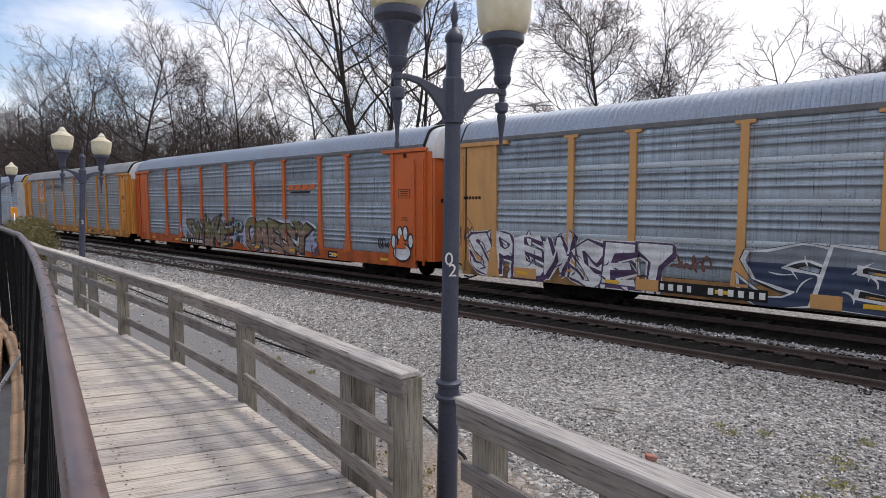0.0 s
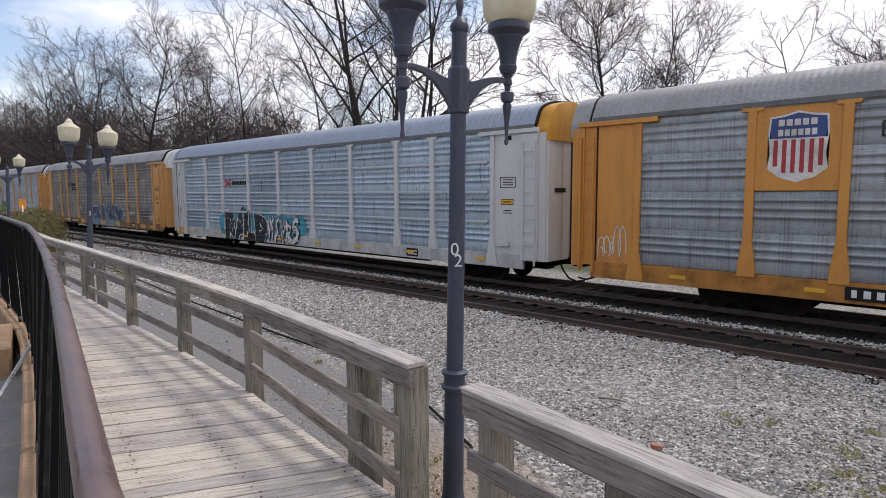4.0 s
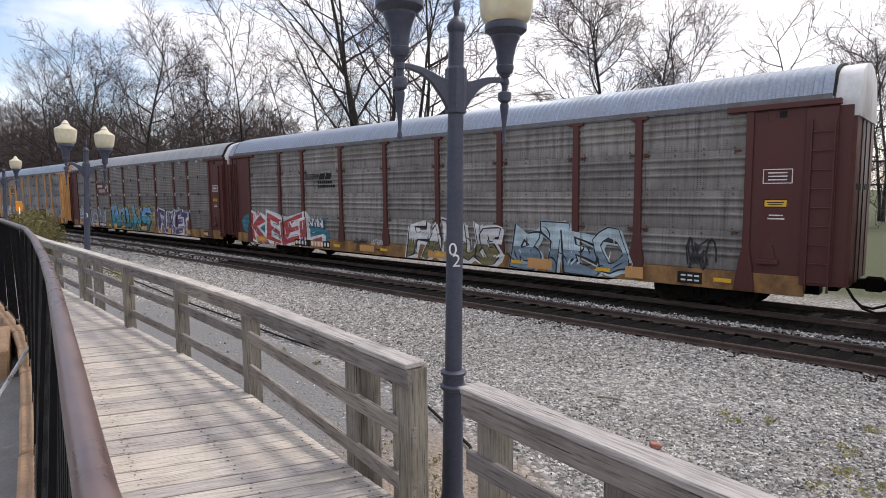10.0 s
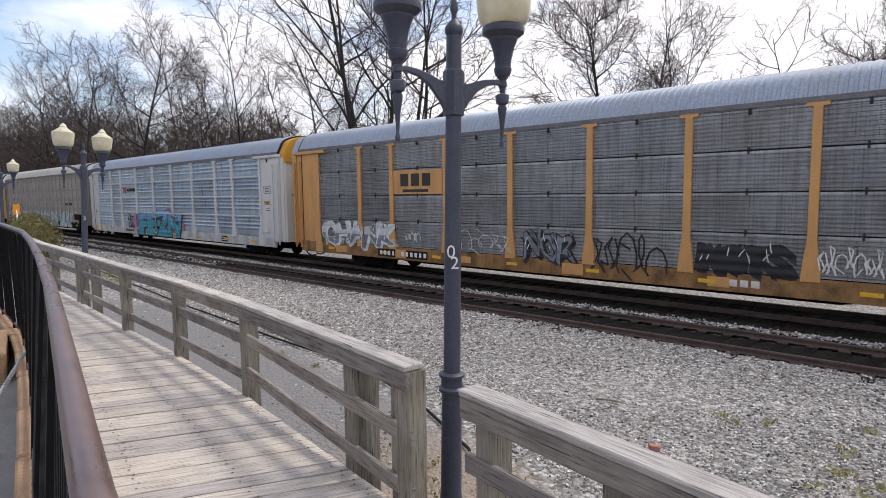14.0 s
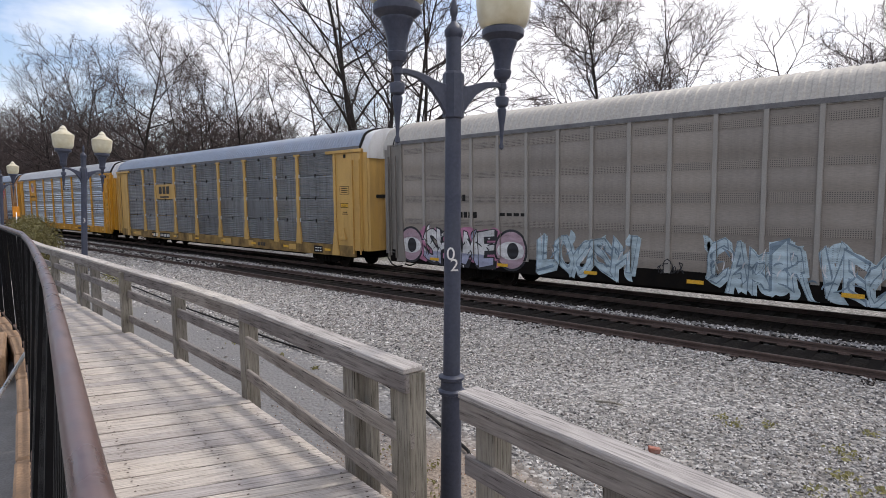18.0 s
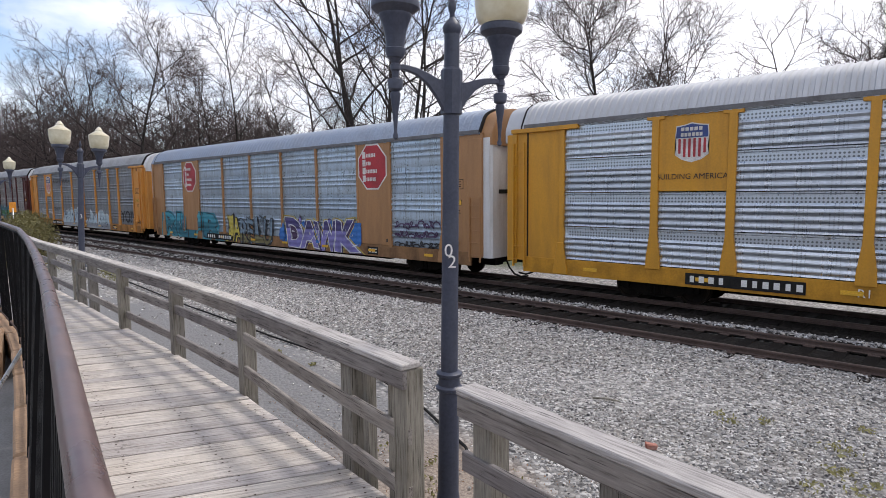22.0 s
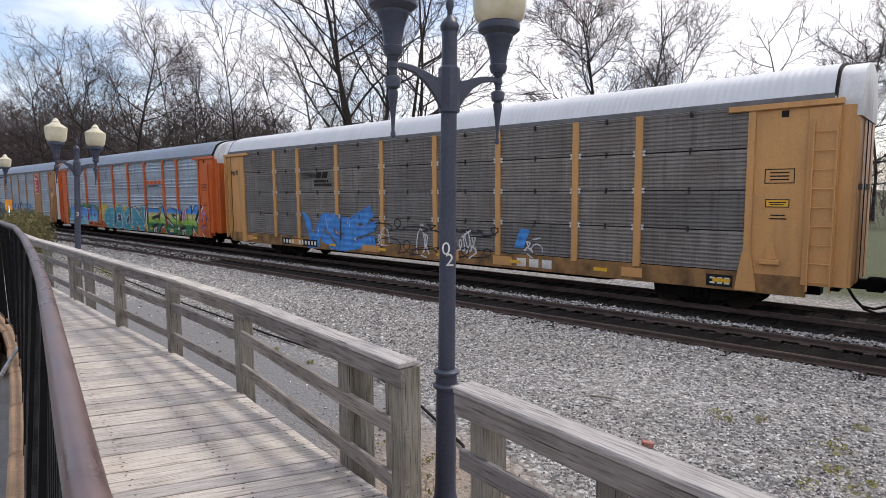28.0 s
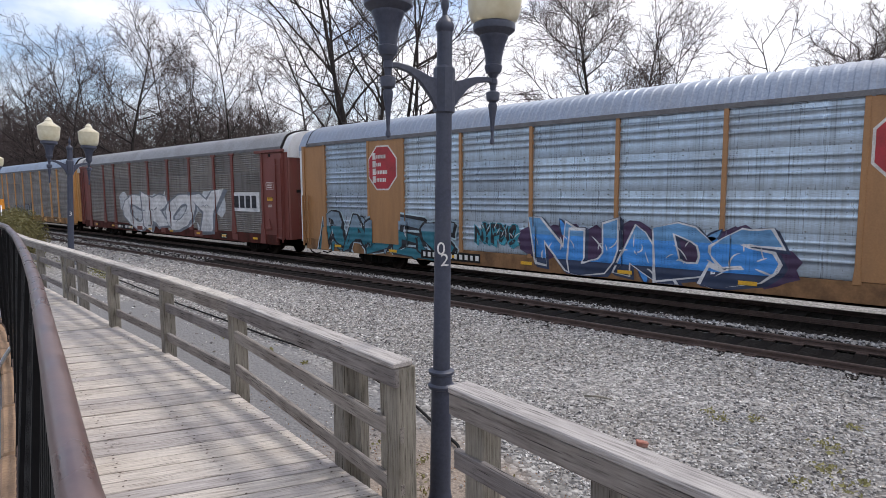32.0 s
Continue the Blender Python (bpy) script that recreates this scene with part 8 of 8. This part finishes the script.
def build_trees():
    # the single trees that stand out, by bearing, distance, kind, turn and size
    for right, depth, kind, turn, size in ((-0.118, 40, "tall", 48, 0.96), (-0.055, 43, "twin", 100, 1.15), (0.275, 46, "round", 10, 1.22), (0.365, 50, "twin", 200, 1.02), (0.39, 62, "slim", 40, 0.95),
                                           (0.575, 58, "open", 75, 1.2), (0.69, 54, "round", 130, 1.16), (0.745, 57, "twin", 300, 1.0), (-0.345, 52, "slim", 30, 0.88), (-0.40, 60, "twin", 60, 0.85),
                                           (-0.505, 50, "broad", 150, 0.92), (-0.60, 56, "twin", 250, 0.86), (-0.26, 58, "slim", 310, 0.8), (0.455, 80, "thin", 20, 1.1)):
        x, y = wood_spot(right, depth)
        plant_tree(kind, x, y, turn, size, "tall bare winter tree with grey-brown bark")
    rng = random.Random(77)
    kinds = ["broad", "slim", "twin", "thin", "slim"]
    # the wood behind the line, denser to the west
    for k in range(17):
        right = -0.82 + 0.74 * (k + rng.random()) / 17
        x, y = wood_spot(right, rng.uniform(66, 110))
        if y > 24:
            plant_tree(rng.choice(kinds), x, y, rng.uniform(0, 360), rng.uniform(0.8, 1.15), "bare winter tree in the wood beyond the railway")
    for k in range(12):
        right = -0.02 + 0.82 * (k + rng.random()) / 12
        x, y = wood_spot(right, rng.uniform(95, 140))
        plant_tree(rng.choice(("slim", "thin", "open")), x, y, rng.uniform(0, 360), rng.uniform(0.6, 0.85), "distant bare winter tree beyond the railway")
    for k in range(16):
        right = -0.92 + 0.36 * (k + rng.random()) / 16
        x, y = wood_spot(right, rng.uniform(84, 150))
        if y > 21.5:
            plant_tree(rng.choice(kinds), x, y, rng.uniform(0, 360), rng.uniform(1.0, 1.2), "tall bare winter tree at the edge of the wood")
    for k in range(9):
        right = -0.82 + 0.5 * (k + rng.random()) / 9
        depth = rng.uniform(48, 70)
        x, y = wood_spot(right, depth)
        if y > 23:
            plant_tree("thin", x, y, rng.uniform(0, 360), rng.uniform(0.55, 0.85), "slender bare sapling in the undergrowth")


def build_brush():
    """The far edge of the wood and its undergrowth: countless thin stems and twigs."""
    rng = np.random.default_rng(9)
    verts, faces = [], []

    def stroke(p, q, r0, r1):
        d = q - p
        u = np.cross(d, (0.3, 0.9, 0.1))
        u /= np.linalg.norm(u) + 1e-9
        w = np.cross(d, u)
        w /= np.linalg.norm(w) + 1e-9
        b = len(verts)
        for c, r in ((p, r0), (q, r1)):
            for a in (0, 2.094, 4.189):
                verts.append(tuple(c + (u * math.cos(a) + w * math.sin(a)) * r))
        faces.extend([(b, b + 1, b + 4, b + 3), (b + 1, b + 2, b + 5, b + 4), (b + 2, b, b + 3, b + 5)])

    for k in range(400):
        right = rng.uniform(-0.9, 0.85) if k % 2 else rng.uniform(-0.9, -0.2)
        if k > 280:
            right = rng.uniform(0.45, 1.0)
        depth = rng.uniform(95, 190) if k % 3 else rng.uniform(60, 90)
        x, y = wood_spot(right, depth)
        if y < 26:
            continue
        tall = rng.uniform(7, 16) * (1.0 if right < -0.1 else 0.62) * (1.0 if k % 3 else 0.4)
        foot = np.array((x, y, 0.0))
        top = foot + np.array((rng.normal(0, 0.6), rng.normal(0, 0.6), tall))
        stroke(foot, top, 0.08, 0.02)
        for i in range(16):
            f = rng.uniform(0.25, 0.98)
            p = foot + (top - foot) * f
            a = rng.uniform(0, 6.28)
            ln = tall * (0.36 - 0.24 * f) * rng.uniform(0.6, 1.3)
            q = p + np.array((math.cos(a), math.sin(a), rng.uniform(0.4, 1.2))) * ln
            stroke(p, q, 0.03, 0.012)
            for j in range(3):
                m = p + (q - p) * rng.uniform(0.3, 0.95)
                stroke(m, m + np.array((rng.normal(0, 0.5), rng.normal(0, 0.5), rng.uniform(0.1, 0.9))) * ln * 0.5, 0.016, 0.008)
    # the thick of the wood to the west: many stems with close twigs
    for k in range(900):
        right = -0.95 + 0.68 * rng.random() ** 1.15
        depth = max(60.0, 24.0 / (0.743 + 0.669 * right)) * rng.uniform(1.03, 1.5)
        x, y = wood_spot(right, depth)
        tall = depth * rng.uniform(0.06, 0.19)
        thick = depth / 75
        foot = np.array((x, y, 0.0))
        top = foot + np.array((rng.normal(0, 0.9), rng.normal(0, 0.9), tall))
        stroke(foot, top, 0.10 * thick, 0.03 * thick)
        for i in range(17):
            f = rng.uniform(0.2, 0.98)
            p = foot + (top - foot) * f
            a = rng.uniform(0, 6.28)
            ln = tall * (0.34 - 0.2 * f) * rng.uniform(0.6, 1.3)
            q = p + np.array((math.cos(a), math.sin(a), rng.uniform(0.2, 1.0))) * ln
            stroke(p, q, 0.035 * thick, 0.016 * thick)
            for j in range(4):
                m = p + (q - p) * rng.uniform(0.2, 0.95)
                stroke(m, m + np.array((rng.normal(0, 0.5), rng.normal(0, 0.5), rng.uniform(-0.1, 0.9))) * ln * 0.55, 0.02 * thick, 0.011 * thick)
    me = bpy.data.meshes.new("far_wood")
    me.from_pydata(verts, [], faces)
    tagged(part("far_wood", me, M_TWIG), "dense leafless wood and undergrowth far beyond the railway", "woods", "", "stuff")


def build_unseen_woods():
    """Leafless woods far behind the terrace and beyond the ends of the line. Unseen, added to block low sky light."""
    bm = bmesh.new()
    rng = random.Random(31)
    ring = [(-420, 16), (-230, -14), (-140, -44), (-60, -58), (30, -60), (110, -50), (180, -20), (230, 40), (240, 140)]
    low, top = [], []
    for (xa, ya), (xb, yb) in zip(ring, ring[1:]):
        for k in range(14):
            f = k / 14
            x, y = xa + (xb - xa) * f, ya + (yb - ya) * f
            low.append(bm.verts.new((x, y, -0.5)))
            # raised in the west so that the far cars' panels reflect less sky
            top.append(bm.verts.new((x, y, rng.uniform(6, 10) + 14 * min(1.0, max(0.0, (-50 - x) / 60)))))
    for i in range(len(low) - 1):
        bm.faces.new((low[i], low[i + 1], top[i + 1], top[i]))
    tagged(part("backdrop", bm, surface("unseen_woods", (0.075, 0.062, 0.055), 1.0, 0.0, (0.04, 0.035, 0.03), 0.5, 0.6, 0.08, 0.0)), "unseen ring of brown leafless woods, added to block low sky light", "backdrop", "", "structure")


def leaf_cloud(rng, count, box_of, size):
    verts, faces = [], []
    for _ in range(count):
        p = box_of(rng)
        if p is None:
            continue
        u = Vector((rng.gauss(0, 1), rng.gauss(0, 1), rng.gauss(0, 1))).normalized()
        w = u.orthogonal().normalized()
        s = size * rng.uniform(0.6, 1.3)
        b = len(verts)
        verts += [p + u * s, p + w * s * 0.5, p - u * s, p - w * s * 0.5 + Vector((0, 0, s * 0.2))]
        faces.append((b, b + 1, b + 2, b + 3))
    return [tuple(v) for v in verts], faces


def build_hedge():
    hedge = tagged(new("hedge"), "low olive-green hedge beside the boardwalk fence", "hedge")
    rng = random.Random(4)
    lumps = [(-29.0 - 1.7 * k + rng.uniform(-0.4, 0.4), 6.4 + 0.37 * k + rng.uniform(-0.3, 0.3), min(1.2, 0.76 + 0.14 * k) + rng.uniform(-0.08, 0.08)) for k in range(11)]

    def spot(r):
        cx, cy, s = r.choice(lumps)
        d = Vector((r.gauss(0, 1), r.gauss(0, 1), r.gauss(0, 1))).normalized() * (r.random() ** 0.35)
        p = Vector((cx + d.x * 1.15 * s, cy + d.y * 0.95 * s, 1.0 * s + d.z * 1.0 * s))
        return p if p.z > 0.05 else None

    v, f = leaf_cloud(rng, 22000, spot, 0.055)
    me = bpy.data.meshes.new("foliage")
    me.from_pydata(v, [], f)
    part("foliage", me, M_LEAF, hedge)
    bm = bmesh.new()
    for cx, cy, s in lumps:
        for k in range(7):
            a = k * 0.9
            tube(bm, [(cx, cy, 0), (cx + math.cos(a) * 0.35, cy + math.sin(a) * 0.3, 0.7), (cx + math.cos(a) * 0.8 * s, cy + math.sin(a) * 0.7 * s, 1.5 * s)], [0.03, 0.02, 0.006], 4)
    part("stem", bm, M_BARK, hedge)


def build_weeds():
    rng = random.Random(12)
    spots = [(-2.54, 8.81), (-2.3, 8.6), (-1.94, 8.92), (-1.12, 8.55), (-0.95, 8.5), (-0.89, 7.77), (-0.98, 7.8), (-0.87, 9.46), (-1.13, 7.22), (-0.58, 7.71), (-0.7, 7.4), (-0.45, 6.9), (-0.3, 8.2), (-4.38, 4.53), (-4.2, 4.4), (-4.5, 4.4), (-5.3, 4.87), (-5.5, 5.2), (-4.7, 4.9),
             (-30.2, 7.6), (-30.5, 9.3), (-29.0, 9.4), (-27.5, 8.9), (-26.2, 8.4), (-24.5, 8.0), (-9.2, 6.42), (-10.5, 6.5), (-12.2, 6.4), (-13.6, 6.6), (-15.0, 6.8), (-3.64, 5.2), (-3.3, 5.0), (-1.6, 6.6)]
    verts, faces = [], []
    for x, y in spots:
        s = rng.uniform(0.04, 0.085) * (4.0 if x < -20 else 1.0)
        v, f = leaf_cloud(rng, 24 if x > -20 else 240, lambda r: Vector((x + r.gauss(0, s), y + r.gauss(0, s), abs(r.gauss(0, s * 0.45)) + 0.02)), 0.03)
        k = len(verts)
        verts += v
        faces += [tuple(i + k for i in q) for q in f]
    me = bpy.data.meshes.new("weeds")
    me.from_pydata(verts, [], faces)
    tagged(part("weeds", me, M_WEED), "small green weeds growing in the gravel", "weeds", "", "stuff")


def build_clutter():
    rng = random.Random(2)
    bm = box(bmesh.new(), -0.07, 0.07, -0.045, 0.045, -0.02, 0.06)
    for v in bm.verts:
        v.co += Vector((rng.uniform(-0.015, 0.015), rng.uniform(-0.015, 0.015), rng.uniform(-0.01, 0.01)))
    tagged(part("brick_fragment", bevelled(bm, 0.012), M_BRICKBIT, None, "", pose(-2.83, 7.06, 0.03, 8, 5, 30)), "broken piece of red brick lying in the gravel", "brick")
    tagged(part("stick", tube(bmesh.new(), [(-0.2, 0, 0), (0, 0.02, 0.01), (0.22, -0.01, 0)], [0.016, 0.02, 0.012], 7), M_POST, None, "", pose(-4.04, 8.24, 0.05, 0, 0, 20)), "short weathered stick lying in the gravel", "stick")
    pts = [(-4.15, 5.1, 0.04), (-4.6, 5.5, 0.045), (-6.0, 6.15, 0.05), (-7.4, 6.6, 0.05), (-9.0, 6.94, 0.05), (-11.7, 7.07, 0.05), (-14.2, 7.3, 0.05), (-17.0, 7.5, 0.05), (-30.0, 8.9, 0.05)]
    tagged(part("cable", tube(bmesh.new(), pts, 0.022, 6), M_CABLE), "black cable lying along the edge of the gravel", "cable")
    marker = tagged(new("track_marker"), "small orange trackside marker on a thin post", "marker")
    x, y = -42.0, 8.6
    part("post", tube(bmesh.new(), [(x, y, 0), (x, y, 2.6)], 0.04, 8), M_STEEL, marker)
    part("sign", slab(x - 0.02, x + 0.02, y - 0.17, y + 0.17, 2.35, 2.95, 0.01), M_ORANGE, marker, "orange marker plate")
    verts, faces = leaf_cloud(rng, 2600, lambda r: Vector((r.gauss(-3.3, 1.9), r.gauss(4.3, 0.7), 0.03 + r.random() * 0.015)), 0.013)
    me = bpy.data.meshes.new("leaf_litter")
    me.from_pydata(verts, [], faces)
    tagged(part("leaf_litter", me, surface("dry_leaf", (0.32, 0.19, 0.11), 0.8, 0.0, (0.20, 0.12, 0.07), 0.5, 10, 3, 0.0)), "dry brown leaves scattered on the dirt", "leaves", "", "stuff")


build_trees()
build_unseen_woods()
build_brush()
build_hedge()
build_weeds()
build_clutter()
build_stones()


# ---------------------------------------------------------------- what moves
def motions():
    times = [float(k) for k in range(33)]
    for c in CARS:
        walk(c["thing"], [(t, pose(place_of(c["n"], t), TRACK_A, RAIL)) for t in times])
    start = place_of(0, 0.0)
    ticks = [k / FPS for k in range(32 * FPS + 1)]
    turns = [(t, math.degrees((place_of(0, t) - start) / 0.42) % 360) for t in ticks]
    lead = {}
    for w in WHEELS:
        x = round(w.matrix_basis.translation.x, 2)
        if x not in lead:
            walk(w, [(t, pose(x, 0, 0.42, 0, a, 0)) for t, a in turns])
            lead[x] = w.animation_data
        else:
            w.rotation_mode = "QUATERNION"
            keys = w.animation_data_create()
            keys.action, keys.action_slot = lead[x].action, lead[x].action_slot


motions()
